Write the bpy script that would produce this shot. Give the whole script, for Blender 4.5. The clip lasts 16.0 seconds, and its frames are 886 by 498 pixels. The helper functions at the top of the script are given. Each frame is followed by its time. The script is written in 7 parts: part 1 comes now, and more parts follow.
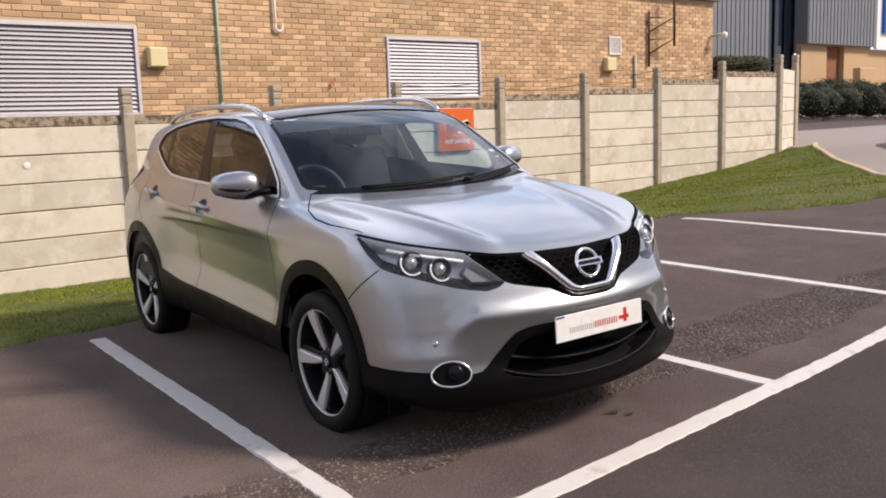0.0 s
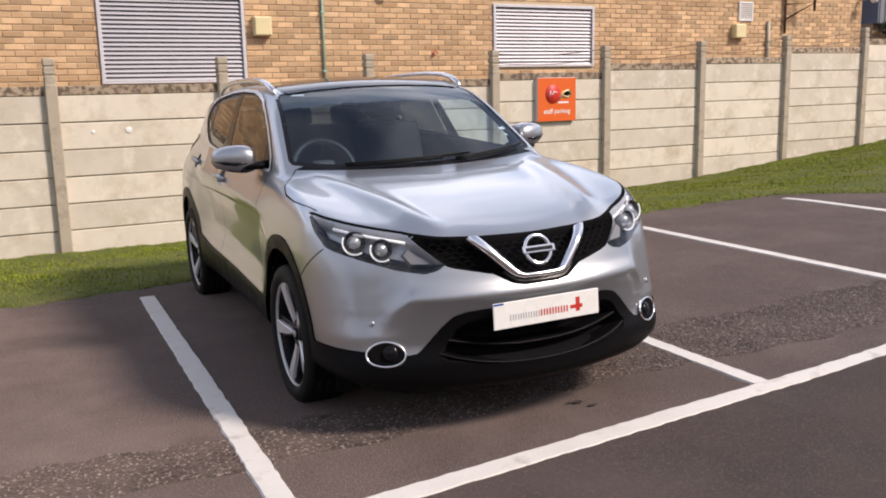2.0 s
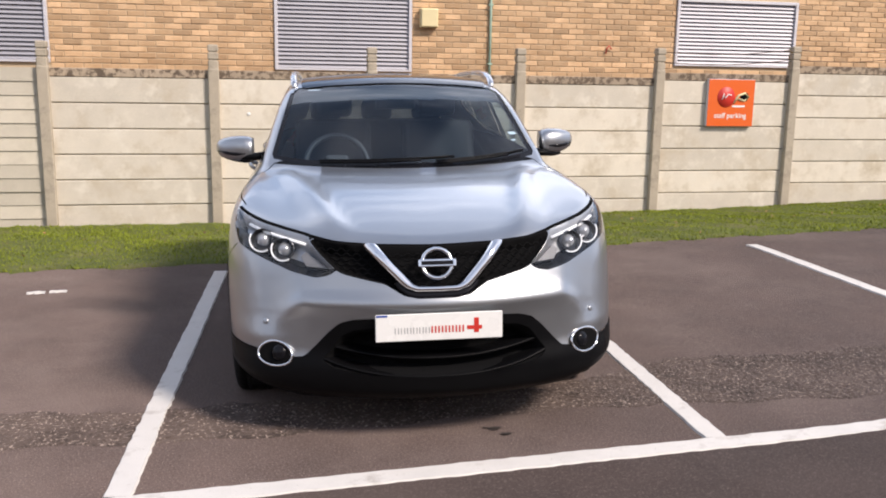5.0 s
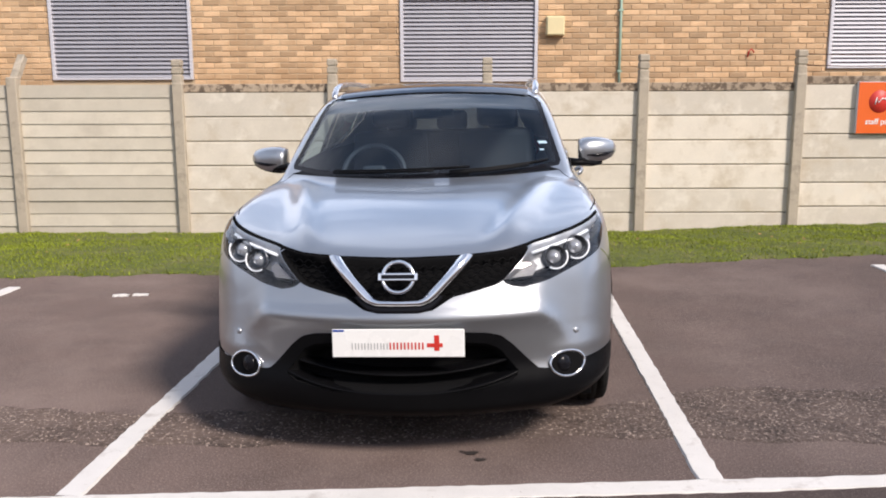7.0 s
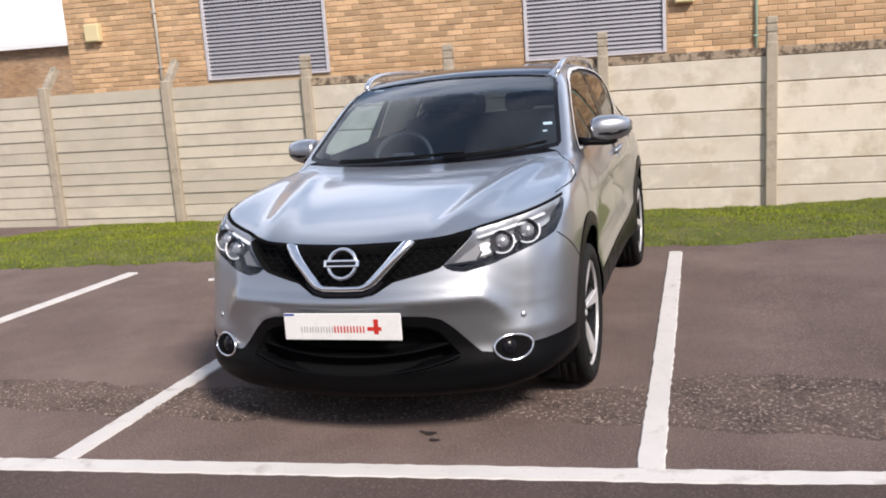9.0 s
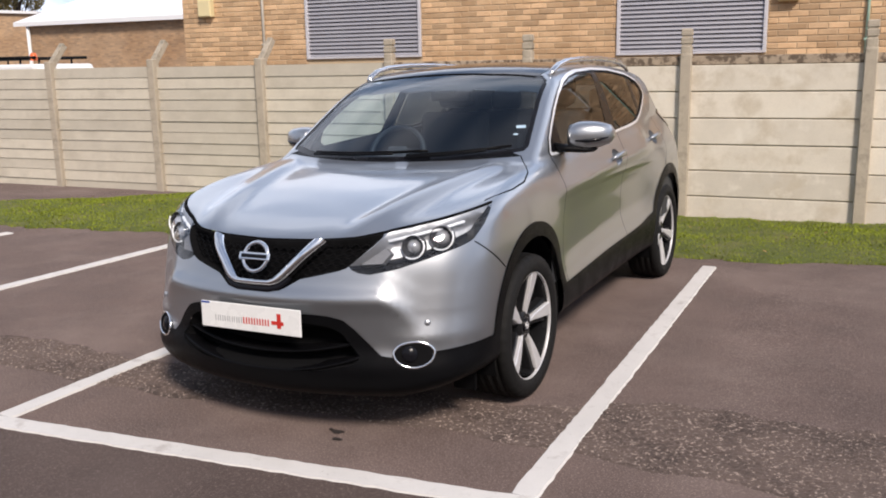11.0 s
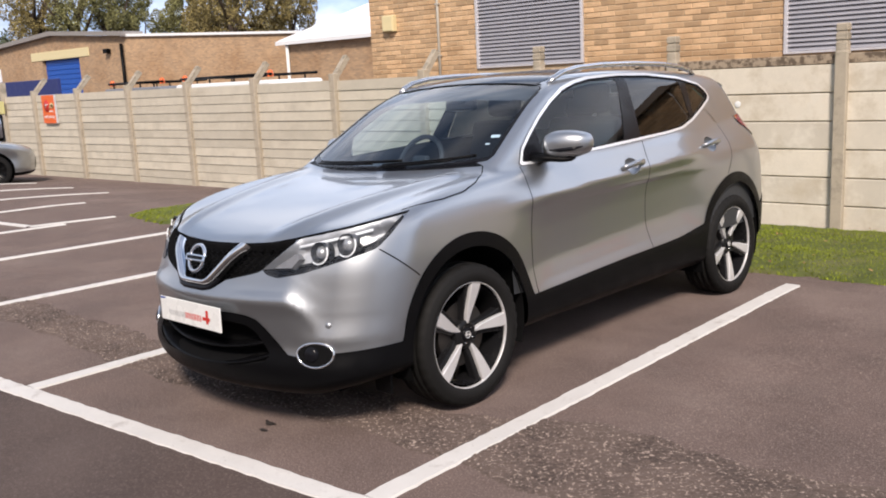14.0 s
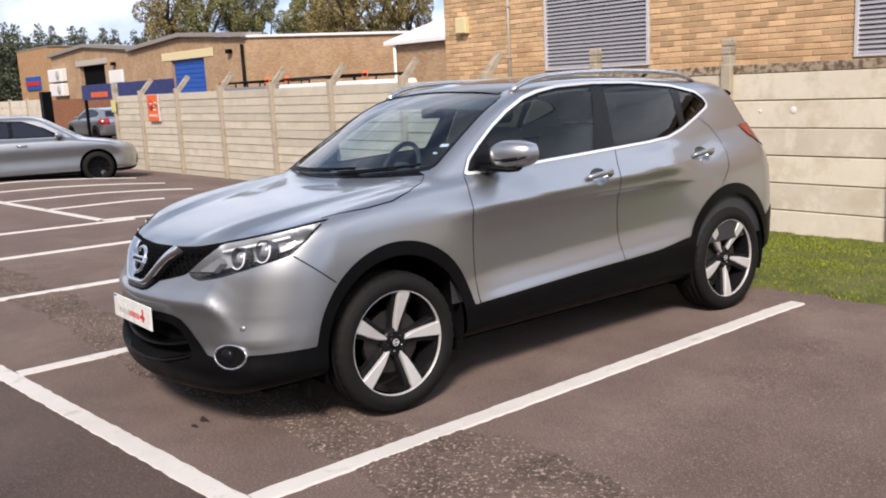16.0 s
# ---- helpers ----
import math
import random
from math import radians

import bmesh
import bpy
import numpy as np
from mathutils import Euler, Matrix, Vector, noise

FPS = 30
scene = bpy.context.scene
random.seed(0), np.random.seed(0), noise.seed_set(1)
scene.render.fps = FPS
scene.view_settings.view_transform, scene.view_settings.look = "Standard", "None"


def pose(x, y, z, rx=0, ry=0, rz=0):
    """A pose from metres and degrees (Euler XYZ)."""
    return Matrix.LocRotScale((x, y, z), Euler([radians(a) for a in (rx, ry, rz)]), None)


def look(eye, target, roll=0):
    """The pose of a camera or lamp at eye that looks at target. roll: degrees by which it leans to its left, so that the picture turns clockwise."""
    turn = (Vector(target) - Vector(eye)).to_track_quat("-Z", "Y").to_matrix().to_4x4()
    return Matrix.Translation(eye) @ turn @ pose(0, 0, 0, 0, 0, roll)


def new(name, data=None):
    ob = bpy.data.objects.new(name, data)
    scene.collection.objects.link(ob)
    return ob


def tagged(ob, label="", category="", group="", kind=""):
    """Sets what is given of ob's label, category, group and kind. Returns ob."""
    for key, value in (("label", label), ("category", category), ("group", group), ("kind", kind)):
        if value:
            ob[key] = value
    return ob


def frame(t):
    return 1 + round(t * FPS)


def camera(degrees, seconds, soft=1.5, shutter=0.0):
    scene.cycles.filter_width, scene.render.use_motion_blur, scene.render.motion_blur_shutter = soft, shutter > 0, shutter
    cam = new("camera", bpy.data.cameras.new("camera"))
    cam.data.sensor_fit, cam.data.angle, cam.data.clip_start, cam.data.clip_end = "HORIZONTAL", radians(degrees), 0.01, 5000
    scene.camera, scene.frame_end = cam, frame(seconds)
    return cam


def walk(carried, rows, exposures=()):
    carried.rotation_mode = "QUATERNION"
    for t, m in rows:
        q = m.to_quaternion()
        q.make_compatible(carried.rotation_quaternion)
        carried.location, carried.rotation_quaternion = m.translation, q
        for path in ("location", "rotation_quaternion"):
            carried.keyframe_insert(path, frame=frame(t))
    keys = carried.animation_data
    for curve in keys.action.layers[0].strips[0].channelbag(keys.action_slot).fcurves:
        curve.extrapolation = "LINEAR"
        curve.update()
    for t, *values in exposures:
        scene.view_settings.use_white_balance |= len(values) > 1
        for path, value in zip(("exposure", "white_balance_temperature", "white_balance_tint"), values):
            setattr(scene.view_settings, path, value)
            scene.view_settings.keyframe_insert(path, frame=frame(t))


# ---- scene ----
cam = camera(53.3, 16.0, soft=1.9)
PATH = [
    (0, (0.505, 0.118, 1.426), (1.75, 1.657, 1.137), -1.9),
    (0.5, (0.668, -0.074, 1.431), (1.839, 1.517, 1.117), -2.8),
    (1, (0.832, -0.236, 1.45), (1.927, 1.406, 1.125), -1.7),
    (1.5, (1.056, -0.279, 1.457), (2.087, 1.403, 1.13), -0.6),
    (2, (1.26, -0.386, 1.476), (2.202, 1.341, 1.118), -1.3),
    (2.5, (1.476, -0.552, 1.498), (2.317, 1.227, 1.136), -1.2),
    (3, (1.703, -0.574, 1.472), (2.467, 1.243, 1.132), -1.2),
    (3.5, (1.915, -0.576, 1.506), (2.601, 1.264, 1.129), -0.1),
    (4, (2.185, -0.685, 1.507), (2.757, 1.193, 1.126), -1.0),
    (4.2, (2.298, -0.731, 1.513), (2.837, 1.157, 1.135), -0.6),
    (6.3, (3.259, -0.803, 1.536), (3.392, 1.156, 1.157), -0.5),
    (6.5, (3.352, -0.781, 1.519), (3.438, 1.183, 1.154), -1.1),
    (7, (3.611, -0.721, 1.519), (3.595, 1.247, 1.163), -0.2),
    (7.5, (3.867, -0.67, 1.523), (3.734, 1.289, 1.14), -0.9),
    (8, (4.169, -0.711, 1.535), (3.922, 1.238, 1.158), -1.3),
    (8.2, (4.269, -0.703, 1.53), (3.965, 1.235, 1.141), -2.2),
    (10.3, (5.328, -0.464, 1.542), (4.637, 1.374, 1.159), -1.4),
    (10.5, (5.398, -0.377, 1.551), (4.672, 1.445, 1.164), -1.0),
    (11, (5.581, -0.303, 1.566), (4.794, 1.489, 1.154), -1.1),
    (11.5, (5.873, -0.234, 1.56), (4.986, 1.512, 1.153), -1.7),
    (12, (6.091, -0.13, 1.557), (5.116, 1.57, 1.157), -2.3),
    (12.5, (6.265, 0.014, 1.565), (5.233, 1.676, 1.151), -0.7),
    (13, (6.481, 0.129, 1.568), (5.347, 1.725, 1.158), -1.9),
    (13.5, (6.752, 0.225, 1.569), (5.542, 1.766, 1.166), -2.3),
    (14, (6.89, 0.408, 1.546), (5.605, 1.893, 1.166), -2.9),
    (14.5, (6.999, 0.594, 1.568), (5.66, 2.028, 1.178), -2.2),
    (15, (7.195, 0.718, 1.568), (5.812, 2.106, 1.167), -2.8),
    (15.5, (7.436, 0.846, 1.574), (5.999, 2.182, 1.184), -2.9),
    (16, (7.554, 1.025, 1.557), (6.074, 2.319, 1.187), -2.8),
]
walk(cam, [(t, look(eye, target, roll)) for t, eye, target, roll in PATH], [(0.0, 0.52, 7000, 18), (2.0, 0.52, 6900, 18), (3.5, 0.59, 6800, 17), (8.0, 0.64, 6500, 15), (10.5, 0.38, 6600, 15), (12.0, 0.43, 6650, 15), (16.0, 0.52, 6750, 15)])

# ---- world, sun ----
SUN_AZ, SUN_EL = 43.0, 41.5      # degrees from -y towards +x, and above the horizon
world = bpy.data.worlds.new("sky")
scene.world = world
world.use_nodes = True
wn, wl = world.node_tree.nodes, world.node_tree.links
wn.clear()
w_out = wn.new("ShaderNodeOutputWorld")
w_bg = wn.new("ShaderNodeBackground")
w_sky = wn.new("ShaderNodeTexSky")
w_sky.sky_type = "NISHITA"
w_sky.sun_disc = False
w_sky.sun_elevation = radians(SUN_EL)
w_sky.sun_rotation = radians(180.0 - SUN_AZ)
w_sky.altitude = 80
w_sky.dust_density = 1.6
w_sky.ozone_density = 1.0
# broken cloud over the blue
w_co = wn.new("ShaderNodeTexCoord")
w_map = wn.new("ShaderNodeMapping")
w_map.inputs["Scale"].default_value = (1.6, 1.6, 4.2)
w_noise = wn.new("ShaderNodeTexNoise")
w_noise.inputs["Scale"].default_value = 1.7
w_noise.inputs["Detail"].default_value = 7.0
w_noise.inputs["Roughness"].default_value = 0.58
w_ramp = wn.new("ShaderNodeValToRGB")
w_ramp.color_ramp.elements[0].position, w_ramp.color_ramp.elements[1].position = 0.34, 0.56
w_ramp.color_ramp.elements[0].color, w_ramp.color_ramp.elements[1].color = (0.38, 0.38, 0.38, 1), (0.95, 0.95, 0.95, 1)
w_cloud = wn.new("ShaderNodeValToRGB")
w_cloud.color_ramp.elements[0].color = (3.0, 4.5, 7.0, 1)
w_cloud.color_ramp.elements[1].color = (10.3, 11.1, 12.4, 1)
w_cloud.color_ramp.elements[0].position, w_cloud.color_ramp.elements[1].position = 0.36, 0.60
w_mix = wn.new("ShaderNodeMix")
w_mix.data_type = "RGBA"
wl.new(w_co.outputs["Generated"], w_map.inputs["Vector"])
wl.new(w_map.outputs[0], w_noise.inputs["Vector"])
wl.new(w_noise.outputs["Fac"], w_ramp.inputs["Fac"])
wl.new(w_noise.outputs["Fac"], w_cloud.inputs["Fac"])
# thinner overhead than towards the horizon
w_sep = wn.new("ShaderNodeSeparateXYZ")
w_thin = wn.new("ShaderNodeMapRange")
w_thin.inputs["From Min"].default_value, w_thin.inputs["From Max"].default_value = 0.15, 0.85
w_thin.inputs["To Min"].default_value, w_thin.inputs["To Max"].default_value = 1.9, 0.45
w_mul = wn.new("ShaderNodeMath")
w_mul.operation = "MULTIPLY"
wl.new(w_co.outputs["Generated"], w_sep.inputs[0])
wl.new(w_sep.outputs["Z"], w_thin.inputs["Value"])
wl.new(w_ramp.outputs["Color"], w_mul.inputs[0])
wl.new(w_thin.outputs[0], w_mul.inputs[1])
wl.new(w_mul.outputs[0], w_mix.inputs["Factor"])
wl.new(w_sky.outputs[0], w_mix.inputs["A"])
# added gain: clouds over the brick building brightened for the bonnet's reflection
w_dot = wn.new("ShaderNodeVectorMath")
w_dot.operation = "DOT_PRODUCT"
w_dot.inputs[1].default_value = (0.15, 0.99, 0.0)
w_lobe = wn.new("ShaderNodeMapRange")
w_lobe.inputs["From Min"].default_value, w_lobe.inputs["From Max"].default_value = -0.15, 1.0
w_lobe.inputs["To Min"].default_value, w_lobe.inputs["To Max"].default_value = 0.64, 1.50
w_gain = wn.new("ShaderNodeVectorMath")
w_gain.operation = "SCALE"
wl.new(w_co.outputs["Generated"], w_dot.inputs[0])
wl.new(w_dot.outputs["Value"], w_lobe.inputs["Value"])
wl.new(w_cloud.outputs["Color"], w_gain.inputs[0])
wl.new(w_lobe.outputs[0], w_gain.inputs["Scale"])
wl.new(w_gain.outputs[0], w_mix.inputs["B"])
wl.new(w_mix.outputs["Result"], w_bg.inputs["Color"])
w_bg.inputs["Strength"].default_value = 0.098
wl.new(w_bg.outputs[0], w_out.inputs[0])

sun = new("sun", bpy.data.lights.new("sun", "SUN"))
sun.data.energy, sun.data.angle, sun.data.color = 3.1, radians(11.0), (1.0, 0.92, 0.81)
SUN_DIR = Vector((math.sin(radians(SUN_AZ)) * math.cos(radians(SUN_EL)), -math.cos(radians(SUN_AZ)) * math.cos(radians(SUN_EL)), math.sin(radians(SUN_EL))))
sun.matrix_world = look(SUN_DIR * 60, (0, 0, 0))

# ---- materials ----
def material(name, colour, rough=0.6, metal=0.0, vary=0.12, scale=8.0, fine=90.0, bump=0.0, bump_scale=120.0, stain=None, stain_scale=1.2,
             stain_cut=(0.48, 0.66), coat=0.0, rough_vary=0.08, per_object=0.0, per_island=0.0, space="Object", spec=0.5, speckle=None, speckle_scale=90.0, speckle_cut=(0.60, 0.72), diffuse_rough=0.0, coat_rough=0.06):
    """A procedural surface: base colour varied at two scales, optional stains of another colour, roughness variation and relief."""
    m = bpy.data.materials.new(name)
    m.use_nodes = True
    n, l = m.node_tree.nodes, m.node_tree.links
    b = n["Principled BSDF"]
    co = n.new("ShaderNodeTexCoord")
    vec = co.outputs[space]
    if per_object:      # pieces that share a mesh each get their own grain and stains
        own = n.new("ShaderNodeObjectInfo")
        far = n.new("ShaderNodeMath"); far.operation = "MULTIPLY"
        far.inputs[1].default_value = 83.0
        shift = n.new("ShaderNodeVectorMath"); shift.operation = "ADD"
        l.new(own.outputs["Random"], far.inputs[0]); l.new(vec, shift.inputs[0]); l.new(far.outputs[0], shift.inputs[1])
        vec = shift.outputs[0]

    def noise_at(s, detail=4.0, rough_=0.6):
        t = n.new("ShaderNodeTexNoise")
        t.inputs["Scale"].default_value, t.inputs["Detail"].default_value, t.inputs["Roughness"].default_value = s, detail, rough_
        l.new(vec, t.inputs["Vector"])
        return t.outputs["Fac"]

    big, small = noise_at(scale), noise_at(fine, 3.0)
    add = n.new("ShaderNodeMath"); add.operation = "ADD"
    l.new(big, add.inputs[0]); l.new(small, add.inputs[1])
    extra = add.outputs[0]
    for amount, kind in ((per_object, "o"), (per_island, "i")):
        if amount:
            src = n.new("ShaderNodeObjectInfo").outputs["Random"] if kind == "o" else n.new("ShaderNodeNewGeometry").outputs["Random Per Island"]
            mul = n.new("ShaderNodeMath"); mul.operation = "MULTIPLY_ADD"
            mul.inputs[1].default_value = amount / max(vary, 0.01)
            mul.inputs[2].default_value = -0.5 * amount / max(vary, 0.01)
            l.new(src, mul.inputs[0])
            a2 = n.new("ShaderNodeMath"); a2.operation = "ADD"
            l.new(extra, a2.inputs[0]); l.new(mul.outputs[0], a2.inputs[1])
            extra = a2.outputs[0]
    mr = n.new("ShaderNodeMapRange")
    mr.inputs["From Min"].default_value, mr.inputs["From Max"].default_value = 0.5, 1.5
    mr.inputs["To Min"].default_value, mr.inputs["To Max"].default_value = 1 - vary, 1 + vary
    mr.clamp = False
    l.new(extra, mr.inputs["Value"])
    vm = n.new("ShaderNodeVectorMath"); vm.operation = "SCALE"
    vm.inputs[0].default_value = colour
    l.new(mr.outputs[0], vm.inputs["Scale"])
    col = vm.outputs[0]
    if stain:
        s = noise_at(stain_scale, 6.0, 0.65)
        rp = n.new("ShaderNodeMapRange")
        rp.inputs["From Min"].default_value, rp.inputs["From Max"].default_value = stain_cut
        l.new(s, rp.inputs["Value"])
        mx = n.new("ShaderNodeMix"); mx.data_type = "RGBA"
        l.new(rp.outputs[0], mx.inputs["Factor"]); l.new(col, mx.inputs["A"])
        mx.inputs["B"].default_value = (*stain, 1)
        col = mx.outputs["Result"]
    if speckle:
        rp = n.new("ShaderNodeMapRange")
        rp.inputs["From Min"].default_value, rp.inputs["From Max"].default_value = speckle_cut
        l.new(noise_at(speckle_scale, 3.0, 0.7), rp.inputs["Value"])
        mx = n.new("ShaderNodeMix"); mx.data_type = "RGBA"
        l.new(rp.outputs[0], mx.inputs["Factor"]); l.new(col, mx.inputs["A"])
        mx.inputs["B"].default_value = (*speckle, 1)
        col = mx.outputs["Result"]
    l.new(col, b.inputs["Base Color"])
    rr = n.new("ShaderNodeMapRange")
    rr.inputs["From Min"].default_value, rr.inputs["From Max"].default_value = 0.3, 0.7
    rr.inputs["To Min"].default_value, rr.inputs["To Max"].default_value = max(0.02, rough - rough_vary), min(1, rough + rough_vary)
    l.new(big, rr.inputs["Value"]); l.new(rr.outputs[0], b.inputs["Roughness"])
    b.inputs["Metallic"].default_value = metal
    b.inputs["Diffuse Roughness"].default_value = diffuse_rough
    b.inputs["Specular IOR Level"].default_value = spec
    if coat:
        b.inputs["Coat Weight"].default_value, b.inputs["Coat Roughness"].default_value = coat, coat_rough
    if bump:
        bp = n.new("ShaderNodeBump")
        bp.inputs["Strength"].default_value, bp.inputs["Distance"].default_value = min(1.0, bump), 0.01
        l.new(noise_at(bump_scale, 4.0), bp.inputs["Height"]); l.new(bp.outputs[0], b.inputs["Normal"])
    return m


def glass(name, tint, mirror=0.08, rough=0.0):
    """A thin sheet of glass: it lets tinted light through and mirrors the more the flatter one looks at it."""
    m = bpy.data.materials.new(name)
    m.use_nodes = True
    n, l = m.node_tree.nodes, m.node_tree.links
    n.clear()
    out, mix = n.new("ShaderNodeOutputMaterial"), n.new("ShaderNodeMixShader")
    tr, gl, lw = n.new("ShaderNodeBsdfTransparent"), n.new("ShaderNodeBsdfGlossy"), n.new("ShaderNodeLayerWeight")
    po, fr = n.new("ShaderNodeMath"), n.new("ShaderNodeMapRange")
    lw.inputs["Blend"].default_value = 0.5
    po.operation = "POWER"
    po.inputs[1].default_value = 4.0
    fr.inputs["To Min"].default_value, fr.inputs["To Max"].default_value = mirror, 0.95
    l.new(lw.outputs["Facing"], po.inputs[0]); l.new(po.outputs[0], fr.inputs["Value"])
    tr.inputs["Color"].default_value = (*tint, 1)
    gl.inputs["Roughness"].default_value = rough
    l.new(fr.outputs[0], mix.inputs[0]); l.new(tr.outputs[0], mix.inputs[1]); l.new(gl.outputs[0], mix.inputs[2])
    l.new(mix.outputs[0], out.inputs["Surface"])
    return m


M_PAINT = material("silver_paint", (0.385, 0.400, 0.420), 0.36, 0.93, vary=0.03, scale=3, fine=1400, coat=0.85, coat_rough=0.06, rough_vary=0.01)
M_BLACK = material("black_plastic", (0.0032, 0.0032, 0.0038), 0.40, vary=0.2, fine=500, bump=0.12, bump_scale=900, spec=0.10)
M_GLOSS = material("gloss_black", (0.007, 0.007, 0.009), 0.24, vary=0.1, spec=0.16)
M_CHROME = material("chrome", (0.86, 0.86, 0.87), 0.06, 1.0, vary=0.02, rough_vary=0.02)
M_SATIN = material("satin_metal", (0.62, 0.62, 0.63), 0.25, 1.0, vary=0.03, rough_vary=0.04)
M_TYRE = material("tyre_rubber", (0.0085, 0.0081, 0.0079), 0.72, vary=0.35, scale=14, fine=300, bump=0.2, bump_scale=300, spec=0.22)
M_DARK = material("dark_cavity", (0.006, 0.006, 0.0065), 0.9, vary=0.1, spec=0.05)
M_RIM = material("machined_alloy", (0.68, 0.67, 0.67), 0.38, 0.45, vary=0.05, scale=20, fine=600)
M_RIMDARK = material("dark_alloy", (0.010, 0.010, 0.011), 0.3, 0.0, vary=0.1, spec=0.2)
M_DISC = material("brake_disc", (0.10, 0.093, 0.088), 0.4, 0.9, vary=0.2, fine=200)
M_GLASS = glass("tinted_windscreen", (0.74, 0.86, 0.94), 0.06)
M_SIDEGLASS = glass("tinted_side_glass", (0.74, 0.85, 0.88), 0.035)
M_PRIVACY = glass("privacy_glass", (0.08, 0.085, 0.09), 0.035)
M_LENS = glass("clear_lens", (0.95, 0.96, 0.97), 0.045)
M_LAMPCHROME = material("lamp_reflector", (0.42, 0.43, 0.45), 0.48, 0.75, vary=0.1, scale=30)
M_BOWL = material("lamp_bowl", (0.12, 0.123, 0.132), 0.3, 0.8, vary=0.1, scale=30)
M_INDICATOR = material("indicator_lens", (0.17, 0.17, 0.18), 0.5, vary=0.15, scale=40)
M_LED = material("light_guide", (0.85, 0.86, 0.88), 0.3, vary=0.02)
_led = M_LED.node_tree.nodes["Principled BSDF"]      # the daytime running lights are lit
_led.inputs["Emission Color"].default_value, _led.inputs["Emission Strength"].default_value = (0.92, 0.96, 1.0, 1), 0.12
M_REDLENS = material("red_lamp_lens", (0.26, 0.010, 0.008), 0.08, vary=0.1, coat=1.0)
M_PLATE = material("white_plate", (0.80, 0.80, 0.78), 0.3, vary=0.03)
M_BLUE = material("plate_blue", (0.02, 0.07, 0.35), 0.35, vary=0.05)
M_LETTER = material("grey_lettering", (0.30, 0.30, 0.31), 0.5, vary=0.05)
M_RED = material("red_lettering", (0.55, 0.03, 0.02), 0.5, vary=0.05)
M_SEAT = material("seat_cloth", (0.03, 0.03, 0.033), 0.9, vary=0.3, fine=400, bump=0.2, bump_scale=600)
M_TRIM = material("interior_trim", (0.032, 0.034, 0.038), 0.6, vary=0.15, fine=300)
M_PALE = material("pale_lining", (0.42, 0.43, 0.42), 0.85, vary=0.05, fine=200)

M_ASPHALT = material("asphalt", (0.104, 0.075, 0.067), 0.9, vary=0.5, scale=2.2, fine=80, diffuse_rough=1.0, bump=0.8, bump_scale=170, stain=(0.155, 0.117, 0.105), stain_scale=0.9, stain_cut=(0.46, 0.70), spec=0.3, speckle=(0.25, 0.195, 0.175), speckle_scale=125, speckle_cut=(0.54, 0.66))
M_PATCH = material("coarse_asphalt", (0.076, 0.057, 0.050), 0.9, vary=0.8, scale=6, fine=60, bump=1.0, bump_scale=70, stain=(0.112, 0.084, 0.073), stain_scale=2.4, stain_cut=(0.42, 0.62), speckle=(0.32, 0.255, 0.22), speckle_scale=62, speckle_cut=(0.57, 0.64), spec=0.25, diffuse_rough=1.0)
M_ROAD = material("road_asphalt", (0.27, 0.235, 0.21), 0.9, vary=0.1, scale=0.6, fine=90)
M_LINE = material("white_line_paint", (0.60, 0.575, 0.545), 0.8, vary=0.12, scale=5, fine=220, bump=0.3, bump_scale=260, stain=(0.36, 0.32, 0.29), stain_scale=7, stain_cut=(0.57, 0.76), speckle=(0.20, 0.16, 0.14), speckle_scale=60, speckle_cut=(0.68, 0.76))
M_SOIL = material("turf", (0.080, 0.098, 0.016), 0.95, vary=0.5, scale=5, fine=120, bump=0.8, bump_scale=90, stain=(0.13, 0.125, 0.045), stain_scale=2.0)
M_BLADE = material("grass_blade", (0.200, 0.238, 0.026), 0.8, spec=0.12, vary=0.28, scale=1.5, fine=25, per_island=0.26)
M_CONCRETE = material("concrete_panel", (0.645, 0.585, 0.49), 0.9, vary=0.14, scale=4, fine=110, bump=0.25, bump_scale=160, stain=(0.50, 0.425, 0.32), stain_scale=2.6, stain_cut=(0.50, 0.72), per_object=0.14, speckle=(0.71, 0.655, 0.56), speckle_scale=3.5, speckle_cut=(0.54, 0.72))
M_COPING = material("weathered_concrete", (0.38, 0.30, 0.22), 0.92, vary=0.25, scale=7, fine=110, bump=0.4, bump_scale=120, stain=(0.13, 0.095, 0.068), stain_scale=13.0, stain_cut=(0.46, 0.56), per_object=0.15)
M_POST = material("concrete_post", (0.43, 0.37, 0.29), 0.92, vary=0.2, scale=6, fine=120, bump=0.4, bump_scale=150, stain=(0.20, 0.18, 0.14), stain_scale=4.0, stain_cut=(0.52, 0.72))
M_BRICK = material("buff_brick", (0.58, 0.390, 0.228), 0.9, vary=0.18, scale=9, fine=120, bump=0.35, bump_scale=140, stain=(0.43, 0.262, 0.135), stain_scale=1.6, stain_cut=(0.45, 0.75), per_object=0.32, per_island=0.0)
M_BRICKS = material("buff_bricks", (0.58, 0.390, 0.228), 0.9, vary=0.18, scale=9, fine=120, bump=0.35, bump_scale=140, stain=(0.43, 0.262, 0.135), stain_scale=1.6, stain_cut=(0.45, 0.75), per_object=0.0, per_island=0.32)
M_MORTAR = material("mortar", (0.53, 0.405, 0.265), 0.95, vary=0.12, scale=5, fine=150, bump=0.3, bump_scale=200)
M_LOUVRE = material("louvre_metal", (0.40, 0.395, 0.43), 0.5, 0.35, vary=0.06, scale=3, fine=80)
M_LFRAME = material("louvre_frame", (0.66, 0.65, 0.68), 0.45, 0.3, vary=0.05)
